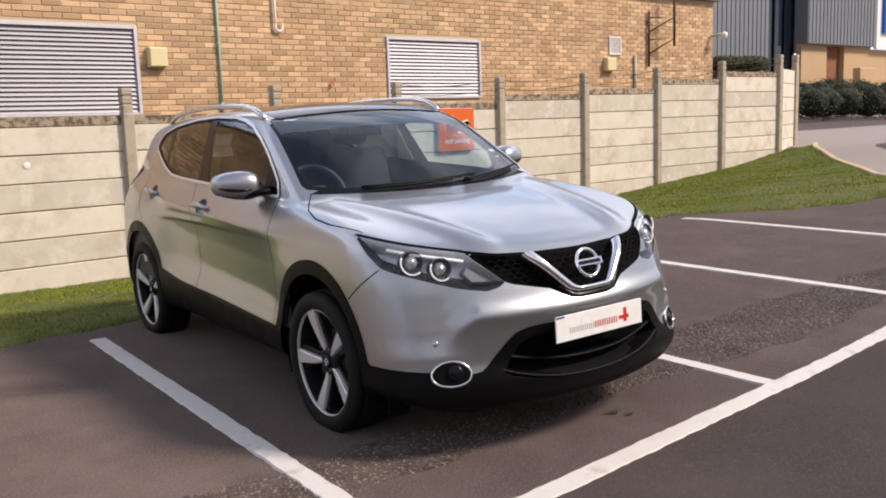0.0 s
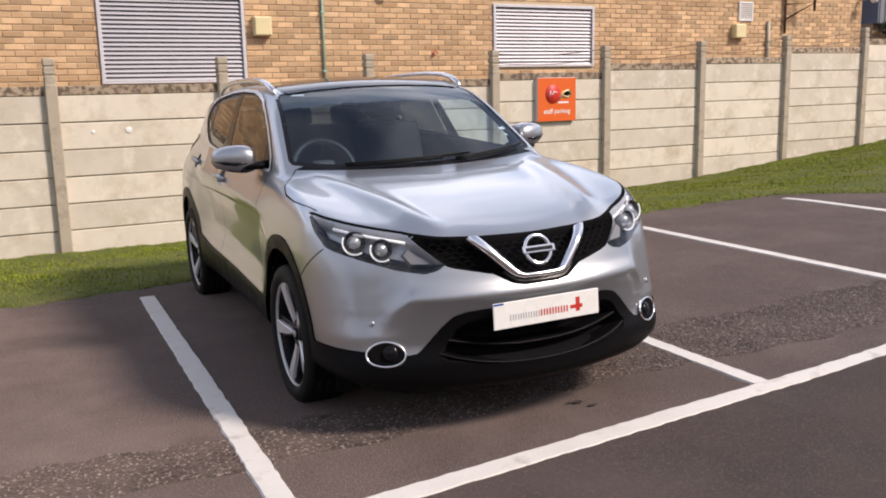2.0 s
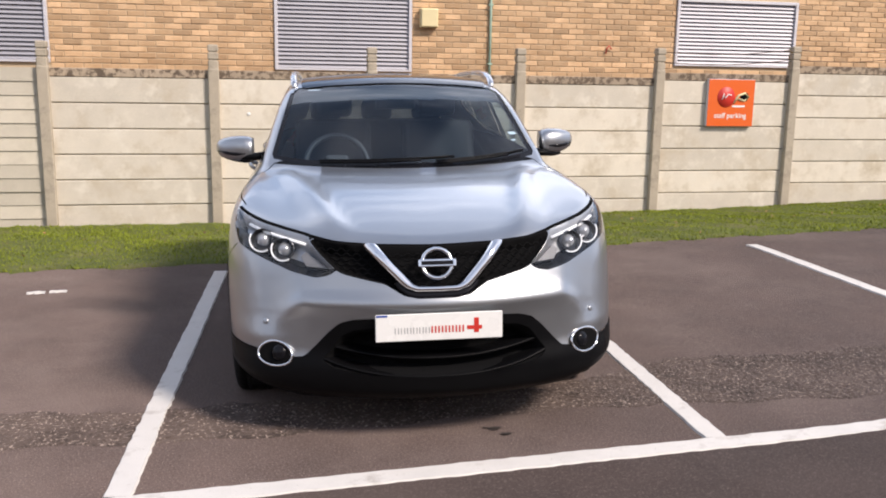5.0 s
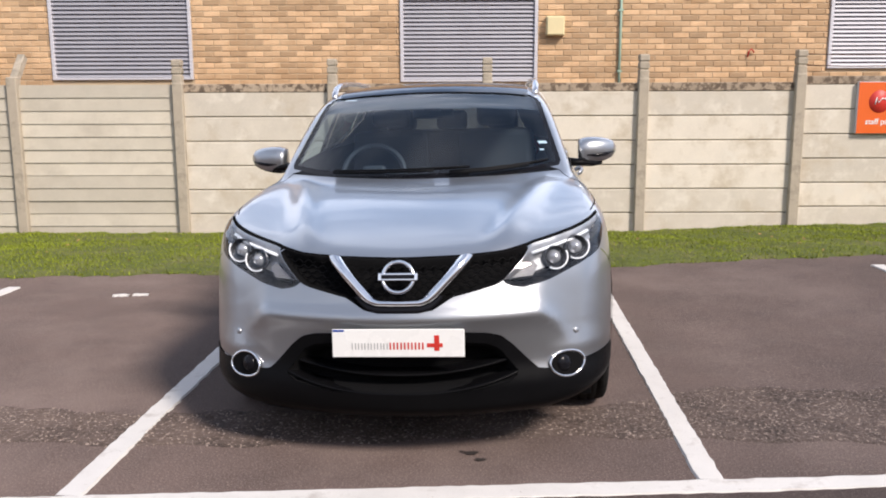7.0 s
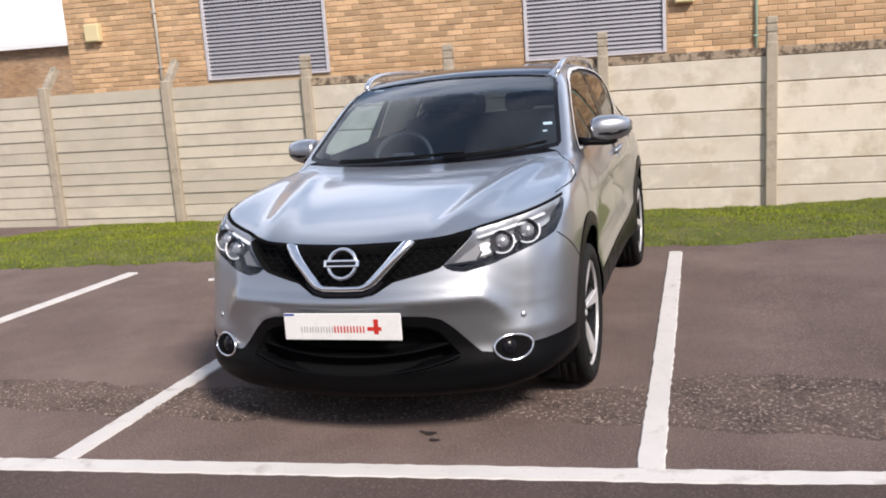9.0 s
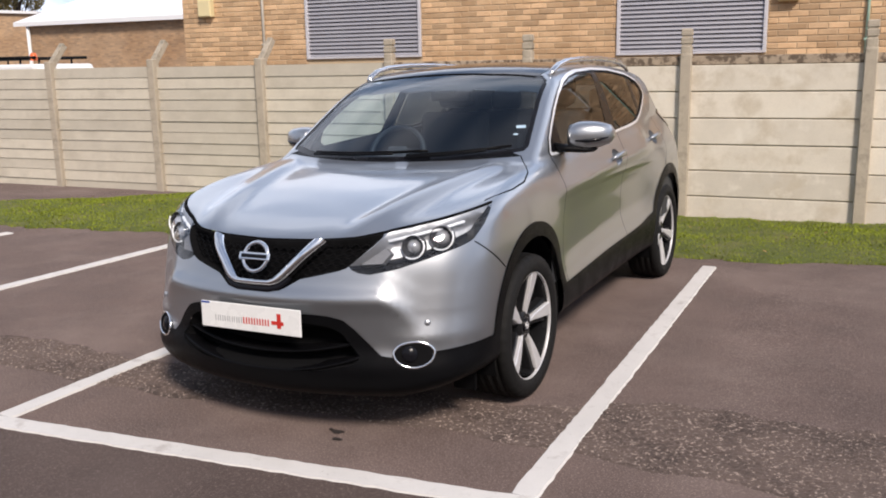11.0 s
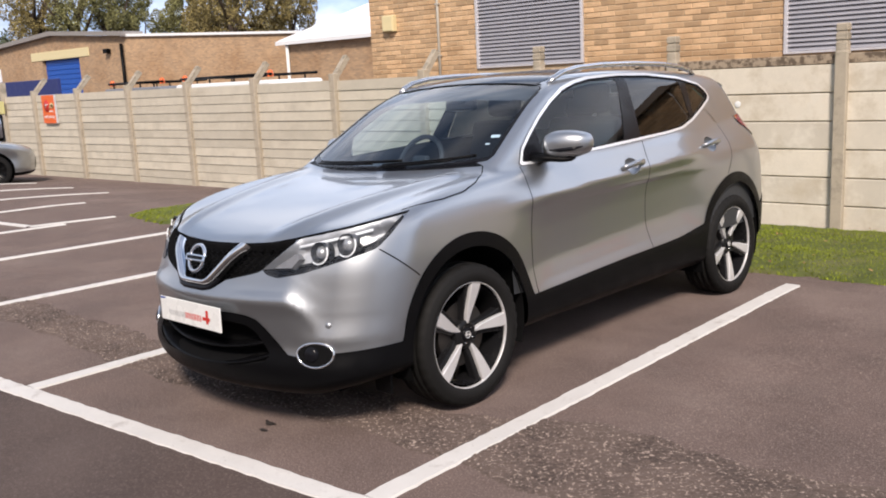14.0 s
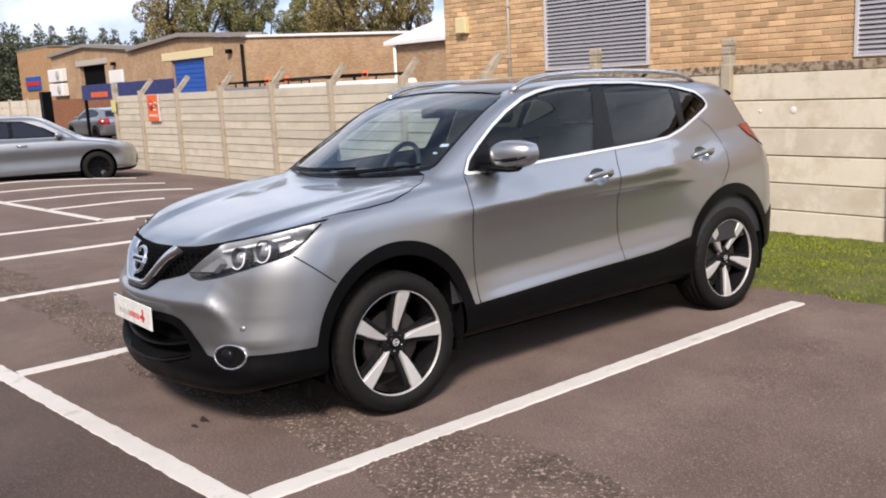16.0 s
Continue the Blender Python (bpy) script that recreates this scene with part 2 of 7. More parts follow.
M_ORANGE = material("orange_sign", (0.75, 0.13, 0.02), 0.4, vary=0.03)
M_GREENPIPE = material("green_pipe", (0.32, 0.46, 0.37), 0.6, vary=0.12)
M_GREYPIPE = material("grey_pipe", (0.45, 0.42, 0.36), 0.6, vary=0.12)
M_CREAM = material("cream_plastic", (0.72, 0.62, 0.36), 0.5, vary=0.06)
M_RUST = material("rusty_steel", (0.10, 0.055, 0.035), 0.85, 0.2, vary=0.3)
M_WHITE = material("white_paint", (0.78, 0.78, 0.77), 0.5, vary=0.04)
M_ROOFGLASS = material("roof_glass", (0.006, 0.008, 0.014), 0.10, vary=0.1, spec=0.25)
M_PROJECTOR = material("projector_glass", (0.42, 0.43, 0.45), 0.12, 0.4, vary=0.1, coat=1.0)
M_MESHBAR = material("grille_bar", (0.004, 0.004, 0.0045), 0.5, vary=0.1, spec=0.06)
M_TRIMBRIGHT = material("bright_trim", (0.85, 0.86, 0.88), 0.34, 0.55, vary=0.02, rough_vary=0.02)
M_LOUVREBACK = material("louvre_shade", (0.30, 0.30, 0.34), 0.8, vary=0.1)
M_LANE = material("lane_asphalt", (0.054, 0.039, 0.035), 0.9, vary=0.45, scale=1.2, fine=95, diffuse_rough=1.0, bump=0.4, bump_scale=240, stain=(0.080, 0.059, 0.053), stain_scale=0.7, stain_cut=(0.45, 0.72), spec=0.3, speckle=(0.15, 0.12, 0.11), speckle_scale=120, speckle_cut=(0.55, 0.72))
M_SHIPLAP = material("grey_concrete_slat", (0.54, 0.49, 0.40), 0.9, vary=0.14, scale=4, fine=110, bump=0.25, bump_scale=160, stain=(0.42, 0.375, 0.30), stain_scale=1.6, stain_cut=(0.48, 0.75), per_object=0.12)


# ---- small builders ----
def mesh_object(name, bm, mat, smooth=False):
    me = bpy.data.meshes.new(name)
    bm.to_mesh(me)
    bm.free()
    for mm in (mat if isinstance(mat, (list, tuple)) else [mat]):
        me.materials.append(mm)
    if smooth:
        me.shade_smooth()
    return new(name, me)


def part(name, bm, mat, parent, label="", smooth=False):
    """One mesh object under a thing or under a part, built in the coordinates of that thing."""
    ob = mesh_object(name, bm, mat, smooth)
    ob.parent = parent
    if label:
        tagged(ob, label)
    return ob


def empty(name, m=None):
    ob = new(name)
    ob.empty_display_size = 0.1
    if m is not None:
        ob.matrix_basis = m
    return ob


def add_box(bm, x0, x1, y0, y1, z0, z1, bevel=0.0, m=None, mat=0, seg=1):
    r = bmesh.ops.create_cube(bm, size=1.0)
    vs = r["verts"]
    for v in vs:
        v.co = Vector((x0 + (v.co.x + 0.5) * (x1 - x0), y0 + (v.co.y + 0.5) * (y1 - y0), z0 + (v.co.z + 0.5) * (z1 - z0)))
    fs = list({f for v in vs for f in v.link_faces})
    if bevel:
        es = list({e for v in vs for e in v.link_edges})
        rr = bmesh.ops.bevel(bm, geom=es, offset=bevel, segments=seg, affect="EDGES", profile=0.5)
        vs = list({v for f in rr["faces"] for v in f.verts} | {v for v in vs if v.is_valid})
        fs = list({f for v in vs for f in v.link_faces})
    for f in fs:
        f.material_index = mat
    if m is not None:
        bmesh.ops.transform(bm, matrix=m, verts=vs)
    return vs


def add_tube(bm, points, radius, sides=8, closed=False, caps=True, mat=0, squash=None):
    """A tube of the given radius (one number or one a point) along points; squash = (across, up) scales its section."""
    pts = [Vector(p) for p in points]
    n = len(pts)
    rings = []
    up = Vector((0, 0, 1))
    for i, p in enumerate(pts):
        a = pts[(i - 1) % n] if (closed or i) else p
        b = pts[(i + 1) % n] if (closed or i < n - 1) else p
        d = (b - a).normalized()
        u = d.cross(up)
        if u.length < 1e-3:
            u = Vector((1, 0, 0))
        u.normalize()
        w = u.cross(d).normalized()
        r = radius[i] if isinstance(radius, (list, tuple)) else radius
        sx, sz = squash or (1, 1)
        rings.append([bm.verts.new(p + u * (math.cos(2 * math.pi * k / sides) * r * sx) + w * (math.sin(2 * math.pi * k / sides) * r * sz)) for k in range(sides)])
    for i in range(n if closed else n - 1):
        r0, r1 = rings[i], rings[(i + 1) % n]
        for k in range(sides):
            f = bm.faces.new((r0[k], r0[(k + 1) % sides], r1[(k + 1) % sides], r1[k]))
            f.material_index = mat
            f.smooth = True
    if caps and not closed:
        for ring in (rings[0][::-1], rings[-1]):
            f = bm.faces.new(ring)
            f.material_index = mat
    return rings


def add_lathe(bm, profile, axis="x", centre=(0, 0, 0), sides=48, mat=0, smooth=True):
    """Turns a profile of (along, radius) about an axis."""
    rings = []
    c = Vector(centre)
    for a, r in profile:
        ring = []
        for k in range(sides):
            t = 2 * math.pi * k / sides
            p = (a, r * math.cos(t), r * math.sin(t)) if axis == "x" else (r * math.cos(t), a, r * math.sin(t)) if axis == "y" else (r * math.cos(t), r * math.sin(t), a)
            ring.append(bm.verts.new(c + Vector(p)))
        rings.append(ring)
    for i in range(len(rings) - 1):
        for k in range(sides):
            f = bm.faces.new((rings[i][k], rings[i][(k + 1) % sides], rings[i + 1][(k + 1) % sides], rings[i + 1][k]))
            f.material_index = mat
            f.smooth = smooth
    return rings


def add_prism(bm, outline, y0, y1, mat=0):
    """A prism of an outline in x and z, from y0 to y1."""
    a = [bm.verts.new((x, y0, z)) for x, z in outline]
    b = [bm.verts.new((x, y1, z)) for x, z in outline]
    n = len(a)
    fs = [bm.faces.new(a), bm.faces.new(b[::-1])]
    for i in range(n):
        fs.append(bm.faces.new((a[i], b[i], b[(i + 1) % n], a[(i + 1) % n])))
    for f in fs:
        f.material_index = mat
    bmesh.ops.recalc_face_normals(bm, faces=fs)
    return a + b


def add_quad_strip(bm, rows, mat=0, smooth=False):
    """A sheet through rows of points."""
    vs = [[bm.verts.new(p) for p in r] for r in rows]
    for i in range(len(vs) - 1):
        for k in range(len(vs[i]) - 1):
            f = bm.faces.new((vs[i][k], vs[i][k + 1], vs[i + 1][k + 1], vs[i + 1][k]))
            f.material_index = mat
            f.smooth = smooth
    return vs


def add_text(name, body, size, m, mat, parent=None, depth=0.002, bold=0.0, spacing=1.0):
    """Lettering in the built-in font as a mesh, centred at m."""
    cu = bpy.data.curves.new(name, "FONT")
    cu.body, cu.size, cu.align_x, cu.align_y, cu.extrude, cu.offset, cu.space_character = body, size, "CENTER", "CENTER", depth, bold, spacing
    tmp = bpy.data.objects.new(name, cu)
    scene.collection.objects.link(tmp)
    me = bpy.data.meshes.new_from_object(tmp.evaluated_get(bpy.context.evaluated_depsgraph_get()))
    bpy.data.objects.remove(tmp)
    bpy.data.curves.remove(cu)
    me.materials.clear()
    me.materials.append(mat)
    ob = new(name, me)
    ob.parent = parent
    ob.matrix_basis = m
    return ob


# ---- the car's skin as one smooth surface, later cut into panels ----
# car coordinates: x to its left side, y from the front axle rearwards, z up
def curve(x, *knots):
    """A smooth monotone curve through (x, value) knots."""
    kx, ky = np.array([k[0] for k in knots], float), np.array([k[1] for k in knots], float)
    h, d = np.diff(kx), np.diff(ky) / np.diff(kx)
    s = np.zeros(len(kx))
    s[1:-1] = np.where(d[:-1] * d[1:] > 0, 2 * d[:-1] * d[1:] / (d[:-1] + d[1:] + 1e-12 * np.sign(d[:-1] + d[1:] + 1e-30)), 0)
    s[0], s[-1] = d[0], d[-1]
    x = np.clip(np.asarray(x, float), kx[0], kx[-1])
    i = np.clip(np.searchsorted(kx, x) - 1, 0, len(kx) - 2)
    t = (x - kx[i]) / h[i]
    return (2 * t**3 - 3 * t**2 + 1) * ky[i] + (t**3 - 2 * t**2 + t) * h[i] * s[i] + (3 * t**2 - 2 * t**3) * ky[i + 1] + (t**3 - t**2) * h[i] * s[i + 1]


def smax(a, b, k):
    return np.maximum(a, b) + np.maximum(k - np.abs(a - b), 0) ** 2 / (4 * k)


def smin(a, b, k):
    return -smax(-a, -b, k)


def bell(t):
    return np.exp(-t * t)


WHEEL_Y, WHEEL_Z, WHEEL_R, BASE = (0.0, 2.646), 0.343, 0.343, 2.646


def hood_z(ax, y):
    z = curve(y, (-1.0, 0.76), (-0.9, 0.825), (-0.8, 0.872), (-0.6, 0.937), (-0.3, 1.003), (0.0, 1.048), (0.3, 1.085), (0.6, 1.105), (1.2, 1.12), (2.2, 1.16), (3.0, 1.19), (3.6, 1.18))
    front = np.clip((0.55 - y) / 0.5, 0, 1)
    z = z - 0.035 * ax**2 * front - 0.02 * ax**2
    z = z + 0.024 * front * bell((ax - (0.50 + 0.22 * (y + 0.3))) / 0.066)      # ridge from the grille to the pillar
    z = z + 0.024 * front * bell((ax - 0.80) / 0.15) * bell((y + 0.02) / 0.55)    # hump over the front wing
    z = z - 0.006 * front * bell(ax / 0.28)
    return z


def side_x(y, z):
    w = curve(y, (-1.0, 0.79), (-0.6, 0.868), (-0.3, 0.897), (0.0, 0.903), (0.5, 0.893), (1.3, 0.888), (2.1, 0.897), (2.6, 0.907), (3.0, 0.885), (3.3, 0.835), (3.6, 0.76))
    zz = z - (-0.055 + 0.048 * np.clip(y, 0.2, 2.6))
    door = curve(zz, (0.15, -0.075), (0.28, -0.030), (0.38, -0.006), (0.445, -0.004), (0.53, -0.030), (0.62, -0.050), (0.77, -0.042), (0.89, -0.019), (0.944, -0.001), (0.955, 0.0), (0.972, -0.008), (1.01, -0.030), (1.06, -0.060), (1.12, -0.105), (1.25, -0.20))
    arch = curve(z, (0.15, -0.04), (0.35, -0.006), (0.6, 0.0), (0.75, -0.003), (0.88, -0.015), (0.96, -0.033), (1.02, -0.060), (1.10, -0.11), (1.25, -0.22))
    k = np.clip(bell((y / 0.50) ** 2) + bell(((y - BASE) / 0.48) ** 2) + 1.0 * (y < 0) * np.clip(-y / 0.25, 0, 1) + (y > BASE) * np.clip((y - BASE) / 0.3, 0, 1), 0, 1)
    return w + door * (1 - k) + arch * k


def front_y(ax, z):
    low = curve(z, (0.15, -0.78), (0.21, -0.875), (0.27, -0.922), (0.35, -0.938), (0.45, -0.922), (0.56, -0.924), (0.64, -0.938), (0.75, -0.955), (1.0, -0.98))
    # the crease runs level, then steps down outside the plate towards the fog light
    t = np.clip((ax - 0.545) / 0.17, 0, 1)
    zc = 0.635 - 0.155 * t * t * (3 - 2 * t)
    zu = np.where(z > zc, 0.632 + (z - zc) / (0.88 - zc) * 0.248, z - zc + 0.632)
    up = curve(zu, (0.15, -1.30), (0.55, -1.02), (0.632, -0.945), (0.68, -0.905), (0.74, -0.880), (0.81, -0.852), (0.88, -0.80), (1.0, -0.62))
    flange = np.clip((ax - 0.56) / 0.12, 0, 1)
    low = low - 0.009 * flange * flange * (3 - 2 * flange) * bell((z - 0.460) / 0.040) + 0.006 * flange * bell((z - 0.56) / 0.06)
    low = low - 0.045 * ax**2 * bell((z - 0.29) / 0.09)      # the lip runs wide round the corners
    return smax(low, up, 0.030) + 0.378 * ax**2 + 0.30 * np.maximum(ax - 0.5, 0) ** 2


def cabin_x(y, z):
    plan = curve(y, (0.0, 0.745), (0.54, 0.782), (1.0, 0.808), (1.6, 0.822), (2.2, 0.815), (2.7, 0.785), (3.1, 0.735), (3.5, 0.66))
    return plan - 0.34 * (z - 1.09) - 0.16 * (z - 1.09) ** 2


def roof_z(ax, y):
    return curve(y, (0.3, 1.40), (0.85, 1.508), (1.05, 1.545), (1.3, 1.570), (1.7, 1.580), (2.2, 1.568), (2.7, 1.535), (3.1, 1.49), (3.4, 1.44)) - 0.10 * ax**2


def screen_y(ax, z):
    return 0.13 + (z - 1.07) * 1.62 + 0.20 * (z - 1.07) ** 2 + 0.31 * ax**2


def rear_y(ax, z):
    return curve(z, (0.2, 3.36), (0.35, 3.42), (0.6, 3.45), (0.85, 3.455), (1.0, 3.43), (1.12, 3.36), (1.3, 3.24), (1.5, 3.12)) - 0.22 * ax**2 - 0.5 * np.maximum(ax - 0.55, 0) ** 2


def skin(p):
    ax, y, z = np.abs(p[:, 0]), p[:, 1], p[:, 2]
    low = smax(ax - side_x(y, z), 0.80 * (front_y(ax, z) - y), 0.14)
    low = smax(low, (y - rear_y(ax, z)) * 0.9, 0.14)
    low = smax(low, (z - hood_z(ax, y)), 0.05 + 0.0 * y)
    low = smax(low, 0.200 + 0.085 * np.clip((ax - 0.58) / 0.28, 0, 1) + 0.10 * np.clip((y - 2.9) / 0.4, 0, 1) - z, 0.06)
    cab = smax((ax - cabin_x(y, z)) * 0.94, (screen_y(ax, z) - y) * 0.52, 0.035)
    cab = smax(cab, z - roof_z(ax, y), 0.09)
    cab = smax(cab, (y - rear_y(ax, z)) * 0.85, 0.10)
    cab = smax(cab, 0.9 - z, 0.02)
    return smin(low, cab, 0.022)


def skin_normal(p, e=0.003, fn=None):
    fn = fn or skin
    g = np.stack([fn(p + np.array(d) * e) - fn(p - np.array(d) * e) for d in ((1, 0, 0), (0, 1, 0), (0, 0, 1))], 1)
    return g / (2 * e)


def skin_mesh(step=0.021, fn=None, settle=4):
    """Vertices, normals and quads of the skin on a grid, drawn onto the true surface."""
    fn = fn or skin
    xs, ys, zs = np.arange(-0.99, 0.9901, step), np.arange(-1.02, 3.6, step), np.arange(0.12, 1.66, step)
    X, Y, Z = np.meshgrid(xs, ys, zs, indexing="ij")
    f = fn(np.stack([X.ravel(), Y.ravel(), Z.ravel()], 1)).reshape(X.shape)
    s = f < 0
    nx, ny, nz = (len(a) for a in (xs, ys, zs))
    cells = np.zeros((nx - 1, ny - 1, nz - 1), int)
    for i in (0, 1):
        for j in (0, 1):
            for k in (0, 1):
                cells += s[i:nx - 1 + i, j:ny - 1 + j, k:nz - 1 + k]
    on = (cells > 0) & (cells < 8)
    index = -np.ones(on.shape, int)
    index[on] = np.arange(on.sum())
    ci, cj, ck = np.nonzero(on)
    p = np.stack([xs[ci] + step / 2, ys[cj] + step / 2, zs[ck] + step / 2], 1)
    for _ in range(5):
        g = skin_normal(p, fn=fn)
        v = fn(p)
        p = p - (v / np.maximum((g * g).sum(1), 0.05))[:, None] * g
    faces = []
    for axis in range(3):
        lo = [slice(None)] * 3
        hi = [slice(None)] * 3
        lo[axis], hi[axis] = slice(0, -1), slice(1, None)
        cross = s[tuple(lo)] != s[tuple(hi)]
        a, b, c = np.nonzero(cross)
        inside = s[tuple(lo)][cross]
        u, w = [(1, 2), (2, 0), (0, 1)][axis]
        base = np.stack([a, b, c], 1)
        ok = (base[:, u] > 0) & (base[:, w] > 0) & (base[:, u] < on.shape[u]) & (base[:, w] < on.shape[w])
        base, inside = base[ok], inside[ok]
        quad = []
        for du, dw in ((1, 1), (0, 1), (0, 0), (1, 0)):
            q = base.copy()
            q[:, u] -= du
            q[:, w] -= dw
            quad.append(index[q[:, 0], q[:, 1], q[:, 2]])
        quad = np.stack(quad, 1)
        quad[~inside] = quad[~inside][:, ::-1]
        faces.append(quad[(quad >= 0).all(1)])
    # let the vertices settle evenly on the surface
    F = np.concatenate(faces)
    E = np.concatenate([F[:, [0, 1]], F[:, [1, 2]], F[:, [2, 3]], F[:, [3, 0]]])
    for _ in range(settle):
        acc, cnt = np.zeros_like(p), np.zeros(len(p))
        np.add.at(acc, E[:, 0], p[E[:, 1]]); np.add.at(cnt, E[:, 0], 1)
        p = p + 0.5 * (acc / np.maximum(cnt, 1)[:, None] - p)
        for _ in range(2):
            g = skin_normal(p, fn=fn)
            p = p - (fn(p) / np.maximum((g * g).sum(1), 0.05))[:, None] * g
    nrm = skin_normal(p, fn=fn)
    nrm /= np.linalg.norm(nrm, axis=1)[:, None] + 1e-9
    return p, nrm, F


def signed_line(points, across, up):
    """A signed distance to an open polyline, one sign on each side."""
    pts = np.array(points, float)

    def fn(p, n):
        q = np.stack([across(p), up(p)], 1)
        best, sgn = np.full(len(q), 1e9), np.ones(len(q))
        for s, e in zip(pts[:-1], pts[1:]):
            d, w = e - s, q - s
            t = np.clip((w @ d) / (d @ d + 1e-12), 0, 1)
            r = np.linalg.norm(w - t[:, None] * d, axis=1)
            near = r < best
            best = np.where(near, r, best)
            sgn = np.where(near, np.sign(d[0] * w[:, 1] - d[1] * w[:, 0] + 1e-12), sgn)
        return best * sgn
    return fn


class Sheet:
    """Points with normals, and faces: a piece of the skin."""

    def __init__(self, p, n, f):
        self.p, self.n, self.f = p, n, f

    def split(self, fn, only=None):
        """The pieces where fn(points, normals) is negative, and positive; only(points, normals) keeps other faces whole, on the positive side."""
        val = fn(self.p, self.n)
        val = np.where(np.abs(val) < 1e-6, 1e-6, val)
        P, N = [tuple(q) for q in self.p], [tuple(q) for q in self.n]
        allow = np.ones(len(self.p), bool) if only is None else only(self.p, self.n)
        cut, neg, pos = {}, [], []
        for face in self.f:
            vs = [val[i] for i in face]
            if min(vs) > 0 or not all(allow[i] for i in face):
                pos.append(face)
                continue
            if max(vs) < 0:
                neg.append(face)
                continue
            a, b = [], []
            m = len(face)
            for k in range(m):
                i, j = face[k], face[(k + 1) % m]
                (a if val[i] < 0 else b).append(i)
                if (val[i] < 0) != (val[j] < 0):
                    key = (i, j) if i < j else (j, i)
                    if key not in cut:
                        t = val[i] / (val[i] - val[j])
                        cut[key] = len(P)
                        P.append(tuple(P[i][c] + t * (P[j][c] - P[i][c]) for c in range(3)))
                        N.append(tuple(N[i][c] + t * (N[j][c] - N[i][c]) for c in range(3)))
                    a.append(cut[key]); b.append(cut[key])
            if len(a) > 2:
                neg.append(a)
            if len(b) > 2:
                pos.append(b)
        P, N = np.array(P), np.array(N)
        return Sheet(P, N, neg), Sheet(P, N, pos)

    def seam(self, line, across, up, width, only=None):
        """A narrow band along a line, and the rest."""
        a, b = self.split(signed_line(line, across, up), only)
        return Sheet(b.p, b.n, a.f + b.f).split(line_band(line, across, up, width), only)

    def used(self):
        ids = sorted({i for f in self.f for i in f})
        back = {i: k for k, i in enumerate(ids)}
        return Sheet(self.p[ids], self.n[ids], [[back[i] for i in f] for f in self.f])

    def half(self, sign):
        """The faces on one side of the car."""
        return Sheet(self.p, self.n, [f for f in self.f if sum(self.p[i][0] for i in f) * sign > 0])

    def mesh(self, name, mat, offset=0.0):
        s = self.used()
        me = bpy.data.meshes.new(name)
        me.from_pydata([tuple(q) for q in s.p + s.n * offset], [], [list(f) for f in s.f])
        me.materials.append(mat)
        me.shade_smooth()
        nn = s.n / (np.linalg.norm(s.n, axis=1)[:, None] + 1e-9)
        me.normals_split_custom_set_from_vertices([tuple(q) for q in nn])
        return me


def outline(points, across, up):
    """A signed distance to a polygon (negative inside) in the plane of two directions."""
    poly = np.array(points, float)
    a, b = poly, np.roll(poly, -1, 0)

    def fn(p, n):
        q = np.stack([across(p), up(p)], 1)
        best = np.full(len(q), 1e9)
        inside = np.zeros(len(q), bool)
        for s, e in zip(a, b):
            d, w = e - s, q - s
            t = np.clip((w @ d) / (d @ d + 1e-12), 0, 1)
            best = np.minimum(best, np.linalg.norm(w - t[:, None] * d, axis=1))
            c = ((s[1] <= q[:, 1]) != (e[1] <= q[:, 1]))
            with np.errstate(divide="ignore", invalid="ignore"):
                xc = s[0] + (q[:, 1] - s[1]) / (e[1] - s[1] if e[1] != s[1] else 1e-12) * d[0]
            inside ^= c & (q[:, 0] < xc)
        return np.where(inside, -best, best)
    return fn


def line_band(points, across, up, width):
    """Negative within half a width of an open polyline."""
    pts = np.array(points, float)

    def fn(p, n):
        q = np.stack([across(p), up(p)], 1)
        best = np.full(len(q), 1e9)
        for s, e in zip(pts[:-1], pts[1:]):
            d, w = e - s, q - s
            t = np.clip((w @ d) / (d @ d + 1e-12), 0, 1)
            best = np.minimum(best, np.linalg.norm(w - t[:, None] * d, axis=1))
        return best - width / 2
    return fn


# ---- the parked car ----
CAR = pose(3.478, 3.572, -0.012, -0.21, -1.15, -3.70)      # it leans a little with the ground and its springs
car = tagged(empty("car", CAR), "silver metallic five-door crossover car parked nose-out in a marked bay", "car")
_along_y, _up = (lambda p: p[:, 1]), (lambda p: p[:, 2])
_wrap = lambda p: np.abs(p[:, 0]) + 0.6 * (p[:, 1] + 0.8)      # runs round the front corner
_ax = lambda p: np.abs(p[:, 0])
_flank = lambda p, n: np.abs(n[:, 0]) > 0.25
_nose = lambda p, n: (p[:, 1] < -0.15) & (n[:, 2] > -0.8)


def panel(name, sheet, mat, parent=car, label="", offset=0.0):
    ob = new(name, sheet.mesh(name, mat, offset))
    ob.parent = parent
    if label:
        tagged(ob, label)
    return ob


def _solve(at):
    """Where the skin is crossed from outside: at(s) is the point for s, going inwards."""
    s = np.linspace(0, 1, 400)
    v = skin(np.array([at(t) for t in s]))
    i = int(np.argmax(v < 0))
    a, b = s[i - 1], s[i]
    for _ in range(12):
        m = 0.5 * (a + b)
        if skin(np.array([at(m)]))[0] < 0:
            b = m
        else:
            a = m
    p = np.array(at(b))
    g = skin_normal(p[None])[0]
    return Vector(p), Vector(g).normalized()


def front_at(x, z):
    return _solve(lambda s: (x, -1.2 + 1.6 * s, z))


def side_at(y, z, sign=1):
    return _solve(lambda s: (sign * (1.15 - 0.7 * s), y, z))


def top_at(x, y):
    return _solve(lambda s: (x, y, 1.75 - 0.95 * s))


